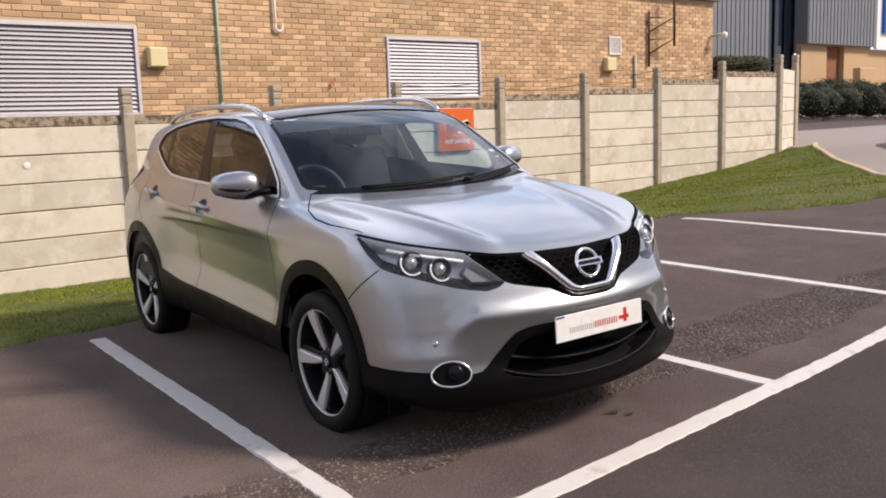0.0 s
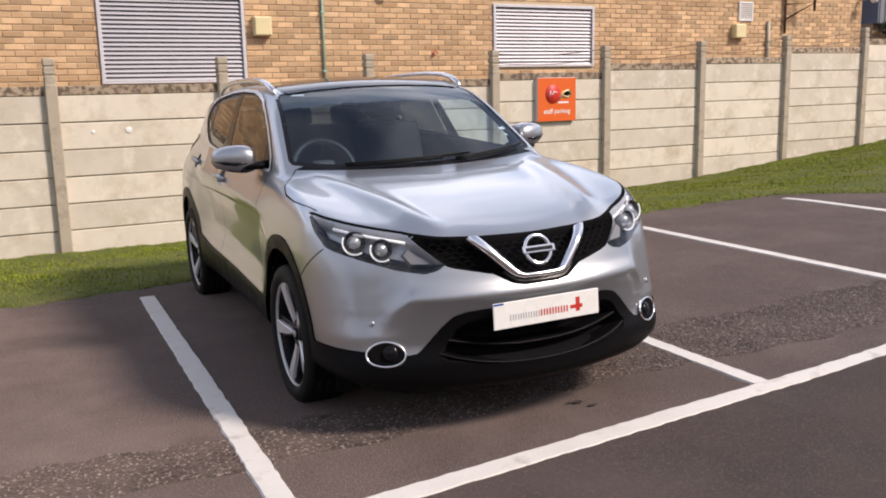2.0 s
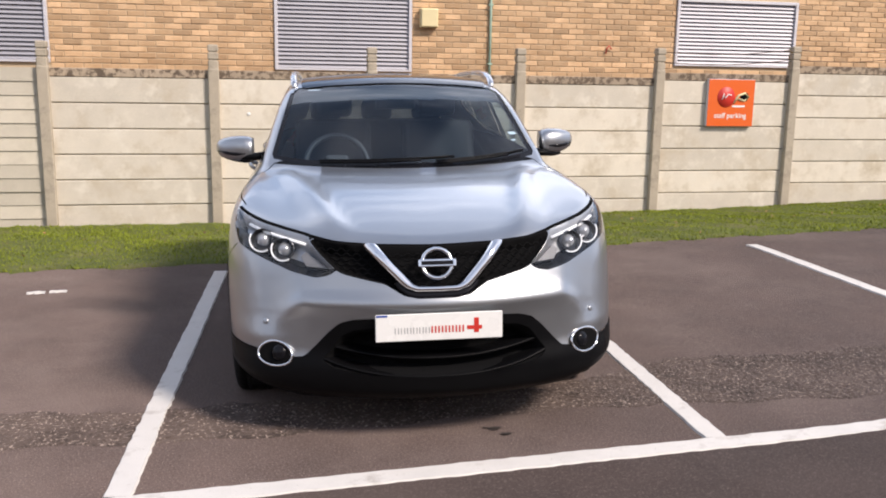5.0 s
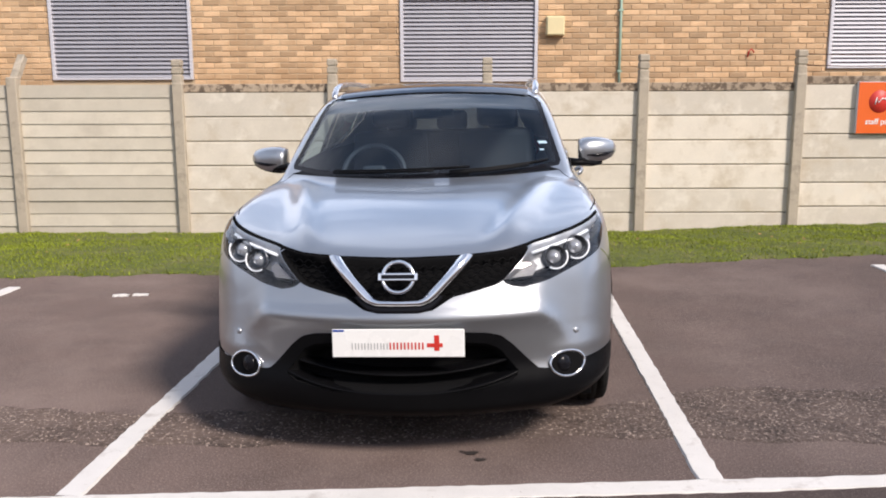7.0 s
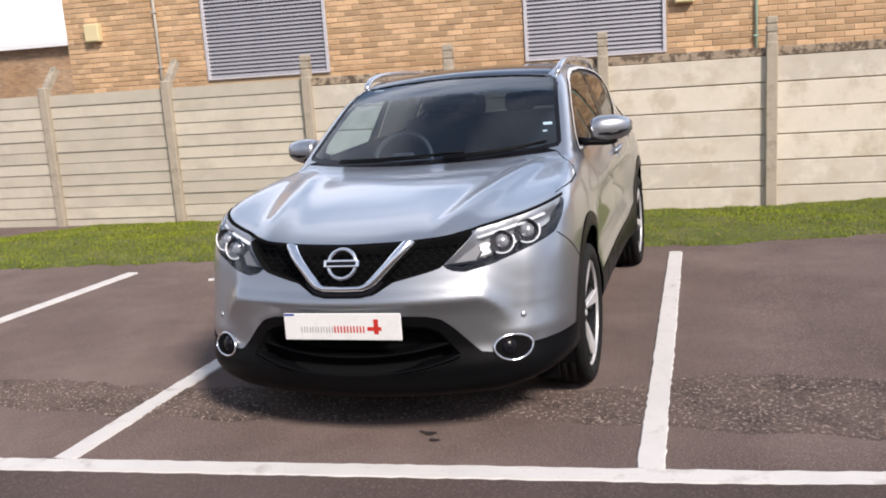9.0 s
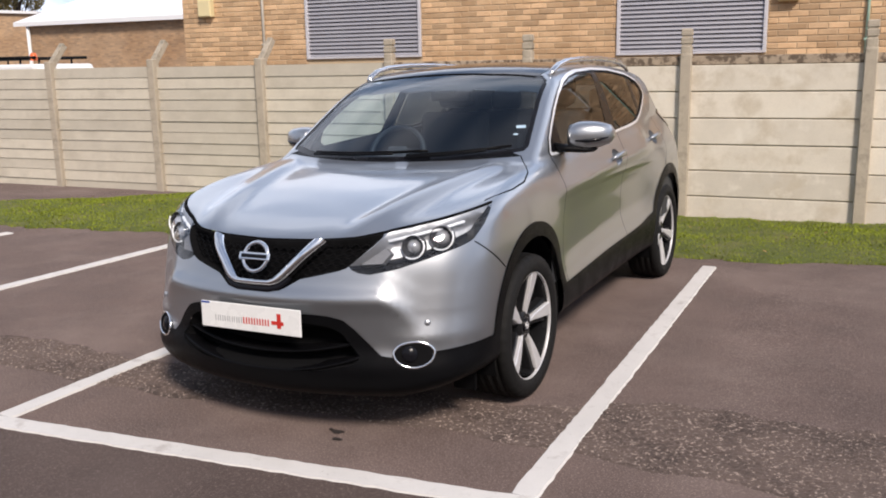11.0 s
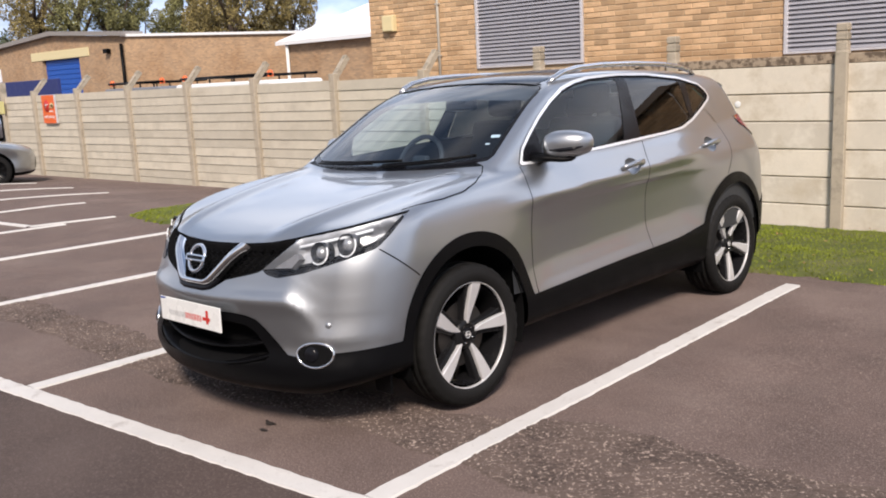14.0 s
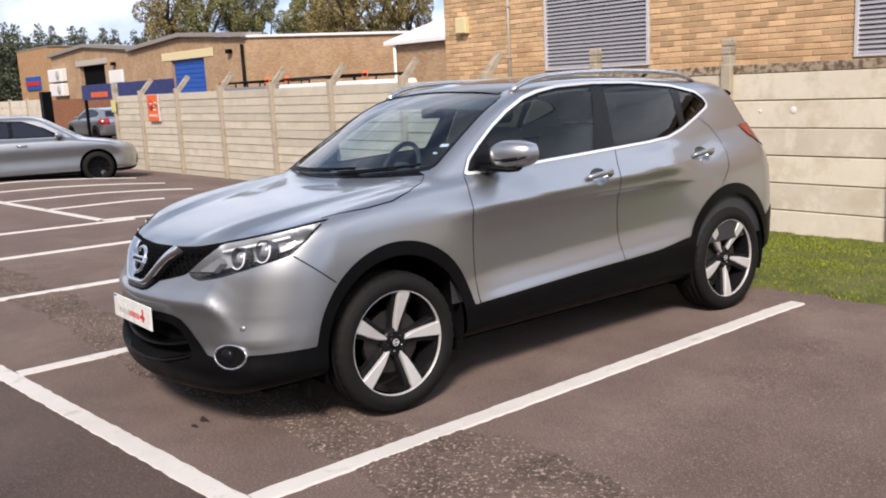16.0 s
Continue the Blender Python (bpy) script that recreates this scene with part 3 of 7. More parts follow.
def set_on(p, n, up=Vector((0, 0, 1))):
    """A pose at p with its z along n and its y upwards."""
    x = up.cross(n).normalized()
    y = n.cross(x).normalized()
    return Matrix(((x.x, y.x, n.x, p.x), (x.y, y.y, n.y, p.y), (x.z, y.z, n.z, p.z), (0, 0, 0, 1)))


skin_p, skin_n, skin_f = skin_mesh()
body = Sheet(skin_p, skin_n, [[int(i) for i in f] for f in skin_f])

# wheel openings
for wy in WHEEL_Y:
    hole = lambda p, n, wy=wy: np.hypot(p[:, 1] - wy - 0.012, p[:, 2] - 0.365) - 0.402
    _, body = body.split(hole, lambda p, n: np.abs(p[:, 0]) > 0.52)

# black cladding: arches, sills, the lower nose and tail
LOW_NOSE = [(-0.2, 0.575), (0.207, 0.574), (0.30, 0.568), (0.366, 0.553), (0.42, 0.515), (0.541, 0.405), (0.60, 0.397), (0.80, 0.414), (1.10, 0.424), (1.6, 0.424), (1.6, 0.0), (-0.2, 0.0)]


def cladding(p, n):
    y, z = p[:, 1], p[:, 2]
    a = np.minimum(np.hypot(y - 0.022, z - 0.375) - 0.458, np.hypot(y - BASE - 0.015, z - 0.385) - 0.450)
    a = np.where(np.abs(p[:, 0]) > 0.6, a, 9.0)
    sill = np.where((y > 0.2) & (y < 2.7), z - curve(y, (0.2, 0.435), (0.5, 0.443), (1.3, 0.478), (1.9, 0.502), (2.3, 0.55), (2.7, 0.57)), 9.0)
    tail = np.where(y > 2.6, z - curve(y, (2.6, 0.50), (3.0, 0.55), (3.2, 0.62), (3.6, 0.66)), 9.0)
    nose = np.where(y < -0.2, outline(LOW_NOSE, _wrap, _up)(p, n), 9.0)
    return np.minimum(np.minimum(a, sill), np.minimum(tail, nose))


clad, body = body.split(cladding)

# openings of the nose
GRILLE = [(-0.2, 0.852), (0.03, 0.852), (0.28, 0.857), (0.45, 0.868), (0.598, 0.886), (0.398, 0.758), (0.36, 0.747), (0.17, 0.712), (0.085, 0.672), (0.06, 0.664), (-0.2, 0.662)]
LAMP = [(0.404, 0.762), (0.44, 0.742), (0.50, 0.732), (0.645, 0.752), (0.76, 0.778), (0.95, 0.824), (1.01, 0.842), (1.075, 0.90), (1.13, 0.970), (1.0, 0.948), (0.86, 0.925), (0.72, 0.904), (0.608, 0.889)]
grille_gap, body = body.split(outline(GRILLE, _wrap, _up), _nose)
lamp_skin, body = body.split(outline(LAMP, _wrap, _up), _nose)
INTAKE = [(-0.3, 0.535), (0.20, 0.535), (0.30, 0.525), (0.36, 0.50), (0.45, 0.395), (0.40, 0.365), (0.25, 0.34), (0.0, 0.33), (-0.3, 0.33)]
intake_gap, clad = clad.split(outline(INTAKE, _wrap, _up), _nose)

# glass
SCREEN = [(-1, 1.085), (0, 1.085), (0.30, 1.092), (0.55, 1.108), (0.705, 1.128), (0.715, 1.15), (0.62, 1.47), (0.585, 1.514), (0.55, 1.524), (0.3, 1.534), (0, 1.537), (-1, 1.537)]
_screen = outline([(-s[0], s[1]) for s in SCREEN[2:-2]] + SCREEN[2:-2][::-1], lambda p: p[:, 0], _up)
screen, body = body.split(_screen, lambda p, n: (n[:, 1] < -0.30) & (p[:, 2] > 1.06) & (p[:, 1] > 0.0))
DLO = [(0.537, 1.092), (0.585, 1.168), (0.67, 1.236), (0.79, 1.320), (0.92, 1.394), (1.07, 1.457), (1.20, 1.488), (1.36, 1.509), (1.66, 1.519), (2.0, 1.511), (2.36, 1.477), (2.59, 1.430), (2.665, 1.385), (2.684, 1.346), (2.66, 1.322),
       (2.50, 1.265), (2.32, 1.205), (2.15, 1.163), (1.95, 1.148), (1.64, 1.136), (1.12, 1.114), (0.73, 1.093)]
_dlo = outline(DLO, _along_y, _up)
_cab = lambda p, n: (np.abs(n[:, 0]) > 0.3) & (p[:, 2] > 1.03) & (np.abs(p[:, 0]) > 0.4)
chrome_out, body = body.split(lambda p, n: _dlo(p, n) - 0.006, _cab)
inner, chrome = chrome_out.split(lambda p, n: _dlo(p, n) + 0.009)
G_FRONT = [(0.735, 1.112), (0.735, 1.262), (0.81, 1.318), (0.93, 1.384), (1.08, 1.441), (1.20, 1.470), (1.36, 1.491), (1.625, 1.500), (1.545, 1.30), (1.478, 1.146), (1.12, 1.130)]
G_REAR = [(1.73, 1.502), (2.0, 1.494), (2.345, 1.462), (2.325, 1.31), (2.31, 1.222), (2.14, 1.182), (1.94, 1.166), (1.655, 1.153), (1.69, 1.32)]
G_QUARTER = [(2.435, 1.452), (2.58, 1.412), (2.655, 1.352), (2.50, 1.284), (2.375, 1.243), (2.40, 1.34)]
glass_front, inner = inner.split(outline(G_FRONT, _along_y, _up))
glass_rear, inner = inner.split(outline(G_REAR, _along_y, _up))
glass_quarter, inner = inner.split(outline(G_QUARTER, _along_y, _up))
TAILGLASS = [(0.0, 1.13), (0.56, 1.13), (0.60, 1.16), (0.52, 1.38), (0.48, 1.41), (-0.48, 1.41), (-0.52, 1.38), (-0.60, 1.16), (-0.56, 1.13)]
tailglass, body = body.split(outline(TAILGLASS, lambda p: p[:, 0], _up), lambda p, n: (n[:, 1] > 0.4) & (p[:, 1] > 2.8))
ROOF_GLASS = [(-0.55, 1.0), (-0.3, 0.85), (0.0, 0.80), (0.3, 0.85), (0.55, 1.0), (0.56, 1.08), (0.52, 2.05), (0.47, 2.10), (-0.47, 2.10), (-0.52, 2.05), (-0.56, 1.08)]
roof_glass, body = body.split(outline(ROOF_GLASS, lambda p: p[:, 0], _along_y), lambda p, n: (n[:, 2] > 0.35) & (p[:, 2] > 1.45))
TAIL_LAMP = [(3.00, 1.190), (3.12, 1.200), (3.7, 1.17), (3.7, 0.92), (3.37, 0.94), (3.29, 1.02), (3.17, 1.06), (3.05, 1.125)]
tail_lamp, body = body.split(outline(TAIL_LAMP, _along_y, _up), lambda p, n: (np.abs(p[:, 0]) > 0.42) & (p[:, 1] > 2.9))

# shut lines
HOOD = [(-0.2, -0.806), (0.0, -0.806), (0.265, -0.777), (0.40, -0.735), (0.54, -0.662), (0.69, -0.520), (0.80, -0.335), (0.832, -0.20), (0.842, -0.10), (0.838, 0.05), (0.81, 0.165), (0.765, 0.25), (0.735, 0.30), (0.70, 0.345)]
TOPLINE = [(-0.2, 0.856), (0.03, 0.856), (0.28, 0.861), (0.45, 0.872), (0.600, 0.8905), (0.608, 0.893), (0.72, 0.908), (0.86, 0.929), (1.0, 0.952), (1.128, 0.974)]
seams = []
for line, a, only in (
        (HOOD[6:], (_ax, _along_y), lambda p, n: (n[:, 2] > 0.02) & (p[:, 1] < 0.5) & (p[:, 1] > -0.33) & (p[:, 2] > 0.8)),
        (TOPLINE, (_wrap, _up), lambda p, n: (n[:, 2] > 0.02) & (p[:, 1] < -0.29)),
        ([(0.530, 1.085), (0.508, 0.99), (0.500, 0.90), (0.503, 0.75), (0.517, 0.44)], (_along_y, _up), _flank),
        ([(1.652, 1.128), (1.622, 1.06), (1.603, 0.985), (1.610, 0.75), (1.634, 0.47)], (_along_y, _up), _flank),
        ([(2.54, 1.262), (2.635, 1.20), (2.685, 1.12), (2.690, 1.03), (2.655, 0.94), (2.56, 0.835)], (_along_y, _up), _flank),
        ([(-0.494, 0.838), (-0.32, 0.695)], (_along_y, _up), _flank)):
    s, body = body.seam(line, a[0], a[1], 0.0095 if line is TOPLINE else 0.006, only)
    seams.append(s)

_side_line = outline([(-0.2, -1.2), (0.86, -1.2), (0.86, -0.30)] + HOOD[7:] + [(0.5, 0.36), (0.0, 0.36), (-0.2, 0.36)], _ax, _along_y)
_top_line = outline(TOPLINE + [(1.6, 0.99), (1.6, 1.4), (-0.2, 1.4)], _wrap, _up)
hood, body = body.split(lambda p, n: np.maximum(_side_line(p, n), np.where(p[:, 1] < -0.27, _top_line(p, n), -1.0)), lambda p, n: (n[:, 2] > 0.02) & (p[:, 2] > 0.8) & (p[:, 1] < 0.5))
cowl, hood = hood.split(lambda p, n: 0.158 + 0.37 * p[:, 0] ** 2 - p[:, 1])
_door_back = lambda z: curve(z, (0.4, 1.634), (0.75, 1.610), (0.985, 1.603), (1.06, 1.622), (1.128, 1.652), (1.6, 1.75))
_door_front = lambda z: curve(z, (0.4, 0.517), (0.75, 0.503), (0.90, 0.500), (0.99, 0.508), (1.085, 0.530), (1.30, 0.75), (1.6, 1.3))
_door_end = lambda z: curve(z, (0.4, 2.30), (0.835, 2.56), (0.94, 2.655), (1.03, 2.69), (1.12, 2.685), (1.2, 2.635), (1.262, 2.54), (1.6, 2.5))
flank = lambda p, n: (np.abs(n[:, 0]) > 0.25) & (p[:, 2] < 1.24)
front_door, body = body.split(lambda p, n: np.maximum(_door_front(p[:, 2]) - p[:, 1], p[:, 1] - _door_back(p[:, 2])), flank)
rear_door, body = body.split(lambda p, n: np.maximum(_door_back(p[:, 2]) - p[:, 1], p[:, 1] - _door_end(p[:, 2])), flank)
front_bumper, body = body.split(lambda p, n: np.maximum(p[:, 1] + 0.2, (p[:, 1] + 0.494) * 0.62 + (p[:, 2] - 0.838) * 0.78), lambda p, n: p[:, 1] < 0.1)

# hollows behind the door handles
cups = []
for hy, hz in ((1.440, 0.996), (2.432, 1.040)):
    cup_f = lambda p, n, hy=hy, hz=hz: (np.hypot((p[:, 1] - hy) / 0.070, (p[:, 2] - hz) / 0.048) - 1) * 0.05
    if hy < 2:
        c, front_door = front_door.split(cup_f)
    else:
        c, rear_door = rear_door.split(cup_f)
    c = c.used()
    k = np.clip(1 - np.hypot((c.p[:, 1] - hy) / 0.070, (c.p[:, 2] - hz) / 0.048) ** 2, 0, 1)
    cups.append(Sheet(c.p - c.n * (0.026 * np.sqrt(k))[:, None], c.n, c.f))
panel("body_shell", body, M_PAINT)
panel("bonnet", hood, M_PAINT, label="silver bonnet with two raised ridges")
panel("front_bumper", front_bumper, M_PAINT)
panel("scuttle", cowl, M_BLACK, offset=-0.004, label="black plastic scuttle below the windscreen")
for sign in (1, -1):
    d = panel("front_door", front_door.half(sign), M_PAINT)
    d = panel("rear_door", rear_door.half(sign), M_PAINT)
    panel("sill_cladding", clad.half(sign), M_BLACK, offset=0.005, label="unpainted black plastic cladding")
    panel("window_trim", chrome.half(sign), M_TRIMBRIGHT, offset=0.006, label="bright chrome window surround")
    panel("window_frame", inner.half(sign), M_GLOSS, offset=-0.003, label="gloss black window frame")
    panel("front_window", glass_front.half(sign), M_SIDEGLASS, offset=-0.005)
    panel("rear_window", glass_rear.half(sign), M_PRIVACY, offset=-0.005, label="dark privacy glass")
    panel("quarter_window", glass_quarter.half(sign), M_PRIVACY, offset=-0.005, label="dark privacy glass")
    panel("tail_lamp", tail_lamp.half(sign), M_REDLENS, offset=0.006, label="red wrap-round tail lamp")
for s in seams:
    for sign in (1, -1):
        panel("shut_line", s.half(sign), M_DARK, offset=-0.006)
frit, clear = screen.split(lambda p, n: -_screen(p, n) - 0.022)
panel("windscreen", clear, M_GLASS, offset=-0.004, label="tinted curved windscreen")
panel("windscreen_border", frit, M_GLOSS, offset=-0.004)
panel("tailgate_window", tailglass, M_PRIVACY, offset=-0.003)
panel("roof_panel", roof_glass, M_ROOFGLASS, offset=0.002, label="black panoramic glass roof panel")
# rubber seals behind the window trims, and the lining seen through the glass
_seal = Sheet(skin_p, skin_n, [[int(i) for i in f] for f in skin_f]).split(lambda p, n: _dlo(p, n) - 0.024, _cab)[0].split(lambda p, n: _dlo(p, n) + 0.016)[1]
for sign in (1, -1):
    panel("window_seal", _seal.half(sign), M_BLACK, offset=-0.008)
lining = Sheet(skin_p, skin_n, [[int(i) for i in f] for f in skin_f])
lining = Sheet(lining.p, lining.n, [f for f in lining.f if 0.35 < lining.p[f[0]][1] < 3.2 and lining.p[f[0]][2] > 0.45])
for fn, only in ((lambda p, n: _dlo(p, n) + 0.020, _cab), (lambda p, n: _screen(p, n) + 0.01, lambda p, n: (n[:, 1] < -0.4) & (p[:, 2] > 1.05)), (outline(TAILGLASS, lambda p: p[:, 0], _up), lambda p, n: (n[:, 1] > 0.4) & (p[:, 1] > 2.8))):
    _, lining = lining.split(fn, only)
dark_l, pale_l = lining.split(lambda p, n: np.minimum(p[:, 2] - 1.16, p[:, 1] - 1.22))
panel("door_lining", dark_l, M_TRIM, offset=-0.03)
panel("roof_lining", pale_l, M_PALE, offset=-0.022)


# ---- parts on the car ----
def bowl(sheet, edge_fn, depth, width):
    """A sheet sunk below the skin, with sloping sides along its edge."""
    s = sheet.used()
    d = np.clip(-edge_fn(s.p, s.n) / width, 0, 1)
    return Sheet(s.p - s.n * (depth * d * d * (3 - 2 * d))[:, None], s.n, s.f)


def plain_panel(name, sheet, mat, parent=car, label=""):
    s = sheet.used()
    me = bpy.data.meshes.new(name)
    me.from_pydata([tuple(q) for q in s.p], [], [list(f) for f in s.f])
    me.materials.append(mat)
    me.shade_smooth()
    ob = new(name, me)
    ob.parent = parent
    if label:
        tagged(ob, label)
    return ob


def fronts(xs, zs):
    """Where the nose is met at each x, z."""
    xs, zs = np.asarray(xs, float), np.asarray(zs, float)
    a, b = np.full(xs.shape, -1.15), np.full(xs.shape, -0.15)
    for _ in range(22):
        m = 0.5 * (a + b)
        ins = skin(np.stack([xs, m, zs], 1)) < 0
        a, b = np.where(ins, a, m), np.where(ins, m, b)
    p = np.stack([xs, b, zs], 1)
    g = skin_normal(p)
    return p, g / np.linalg.norm(g, axis=1)[:, None]


def wrap_x(u, z):
    """The x on the left flank of the nose that lies at wrap position u."""
    xs = np.linspace(0.0, 0.885, 90)
    p, _ = fronts(xs, np.full(90, z))
    w = xs + 0.6 * (p[:, 1] + 0.8)
    return float(np.interp(u, w, xs))


# grille: a sunk back, a honeycomb of bars, the bright V and the round emblem
_grille_f = outline(GRILLE, _wrap, _up)
grille = plain_panel("grille", bowl(grille_gap, _grille_f, 0.055, 0.02), M_DARK, label="black honeycomb grille")
bm = bmesh.new()
for k in range(12):
    z0 = 0.672 + k * 0.0185
    xs = np.arange(-0.56, 0.5601, 0.0105)
    zz = z0 + 0.0046 * np.array([(-1, -1, 1, 1)[(i + 2 * (k % 2)) % 4] for i in range(len(xs))])
    p, n = fronts(xs, zz)
    inside = _grille_f(p, n) < -0.008
    q = p + np.array([0, 0.030, 0])
    run = []
    for i in range(len(xs) + 1):
        if i < len(xs) and inside[i]:
            run.append(tuple(q[i]))
        else:
            if len(run) > 2:
                add_tube(bm, run, 0.0032, 4, caps=False)
            run = []
part("honeycomb", bm, M_MESHBAR, grille)


def dense(pts, step=0.012):
    out = []
    for a, b in zip(pts[:-1], pts[1:]):
        m = max(1, int(math.dist(a, b) / step))
        out += [tuple(a[c] + (b[c] - a[c]) * i / m for c in range(len(a))) for i in range(m)]
    return out + [pts[-1]]


def v_shape(name, outer, inner_, profile, mat, label=""):
    """A band between two V lines on the nose; profile: (share across, height)."""
    full_o = dense([(-x, z) for x, z in outer[::-1]] + outer[1:])
    full_i = [(-x, z) for x, z in inner_[::-1]] + inner_[1:]
    # the inner line at equal shares of its own length, knot by knot
    ko = [(-x, z) for x, z in outer[::-1]] + outer[1:]
    lo = np.concatenate([[0], np.cumsum([math.dist(a, b) for a, b in zip(ko[:-1], ko[1:])])])
    so = np.concatenate([[0], np.cumsum([math.dist(a, b) for a, b in zip(full_o[:-1], full_o[1:])])])
    knot = np.interp(so, lo, np.arange(len(ko)))
    ix = np.interp(knot, np.arange(len(full_i)), [a for a, _ in full_i])
    iz = np.interp(knot, np.arange(len(full_i)), [b for _, b in full_i])
    bm = bmesh.new()
    rows = []
    for share, h in profile:
        xs = [o[0] + (a - o[0]) * share for o, a in zip(full_o, ix)]
        zs = [o[1] + (a - o[1]) * share for o, a in zip(full_o, iz)]
        p, n = fronts(xs, zs)
        rows.append([Vector(a) + Vector(b) * h for a, b in zip(p, n)])
    add_quad_strip(bm, rows, smooth=True)
    bmesh.ops.recalc_face_normals(bm, faces=bm.faces[:])
    return part(name, bm, mat, car, label, smooth=True)


v_shape("grille_trim", [(0.0, 0.676), (0.09, 0.677), (0.128, 0.690), (0.150, 0.706), (0.298, 0.853)], [(0.0, 0.702), (0.075, 0.703), (0.095, 0.711), (0.110, 0.725), (0.238, 0.853)],
        ((0.0, -0.02), (0.0, 0.006), (0.18, 0.024), (0.55, 0.030), (0.9, 0.020), (1.0, 0.008), (1.0, -0.03)), M_CHROME, "bright chrome V-shaped grille trim")
v_shape("grille_surround", [(0.0, 0.657), (0.08, 0.657), (0.125, 0.665), (0.160, 0.690), (0.180, 0.715)], [(0.0, 0.678), (0.09, 0.679), (0.126, 0.690), (0.146, 0.704), (0.160, 0.720)],
        ((0.0, -0.005), (0.1, 0.006), (0.9, 0.012), (1.0, 0.002)), M_GLOSS)
p0, n0 = front_at(0.0, 0.788)
EMB = set_on(p0 + n0 * 0.012, n0)
bm = bmesh.new()
ring = []
for k in range(40):
    a = 2 * math.pi * k / 40
    ring.append((0.0615 * math.cos(a), 0.0615 * math.sin(a), 0.008))
add_tube(bm, ring, 0.0085, 8, closed=True)
add_box(bm, -0.079, 0.079, -0.0165, 0.0165, 0.002, 0.022, 0.004, seg=2)
bmesh.ops.transform(bm, matrix=EMB, verts=bm.verts[:])
bmb = bmesh.new()
add_box(bmb, -0.066, 0.066, -0.0085, 0.0085, 0.0215, 0.0228)
bmesh.ops.transform(bmb, matrix=EMB, verts=bmb.verts[:])
emblem = part("emblem", bm, M_CHROME, car, "round chrome emblem with a crossbar", smooth=False)
part("letter_bar", bmb, M_GLOSS, emblem, "plain black bar")

# lower intake with two slats
intake = plain_panel("lower_intake", bowl(intake_gap, outline(INTAKE, _wrap, _up), 0.09, 0.05), M_DARK)
for zc, x1, lift_, out in ((0.402, 0.455, 0.055, -0.016), (0.328, 0.495, 0.078, 0.002)):
    xs = np.linspace(-x1, x1, 48)
    t = np.abs(xs) / x1
    p, n = fronts(xs, zc + lift_ * t**2.4)
    depth = 1 - t**6      # the ledge runs out into the panel at its ends
    rows = []
    for o, dz in ((-0.085, 0.012), (-0.012, 0.007), (0.0, 0.004), (0.003, 0.0), (0.0, -0.005), (-0.02, -0.012), (-0.075, -0.030)):
        rows.append([Vector((q[0], q[1] - (out + o) * (0.15 + 0.85 * d), q[2] + dz)) for q, d in zip(p, depth)])
    bm = bmesh.new()
    add_quad_strip(bm, rows, smooth=True)
    bmesh.ops.recalc_face_normals(bm, faces=bm.faces[:])
    part("intake_slat", bm, M_BLACK, car, smooth=True)

# front plate with its bars and marks
PLATE = set_on(Vector((0.0, -0.945, 0.546)), Vector((0.0, -1.0, 0.03)).normalized())
bm = bmesh.new()
add_box(bm, -0.262, 0.262, -0.0565, 0.0565, 0.0, 0.007, 0.003, seg=2)
bmesh.ops.transform(bm, matrix=PLATE, verts=bm.verts[:])
plate = part("plate", bm, M_PLATE, car, "white plate with grey and red bars")
bm = bmesh.new()
add_box(bm, -0.258, -0.213, 0.047, 0.055, 0.0072, 0.0082)
bmesh.ops.transform(bm, matrix=PLATE, verts=bm.verts[:])
part("blue_mark", bm, M_BLUE, plate)
bm = bmesh.new()
for i in range(6):
    add_box(bm, -0.184 + i * 0.0252, -0.1805 + i * 0.0252, -0.025, 0.0, 0.0072, 0.0080)
    add_box(bm, -0.1705 + i * 0.0252, -0.167 + i * 0.0252, -0.025, 0.0, 0.0072, 0.0080)
bmesh.ops.transform(bm, matrix=PLATE, verts=bm.verts[:])
part("letter_bars", bm, M_LETTER, plate)
bm = bmesh.new()
for i in range(5):
    add_box(bm, -0.034 + i * 0.0285, -0.0275 + i * 0.0285, -0.025, 0.003, 0.0072, 0.0082)
    add_box(bm, -0.0195 + i * 0.0285, -0.0130 + i * 0.0285, -0.025, 0.003, 0.0072, 0.0082)
bmesh.ops.transform(bm, matrix=PLATE, verts=bm.verts[:])
part("letter_bars", bm, M_RED, plate, "red bars")
bm = bmesh.new()
add_box(bm, 0.114, 0.176, -0.016, 0.000, 0.0072, 0.0082)
add_box(bm, 0.143, 0.163, -0.030, -0.016, 0.0072, 0.0082)
add_box(bm, 0.143, 0.163, 0.000, 0.032, 0.0072, 0.0082)
bmesh.ops.transform(bm, matrix=PLATE, verts=bm.verts[:])
part("red_mark", bm, M_RED, plate)

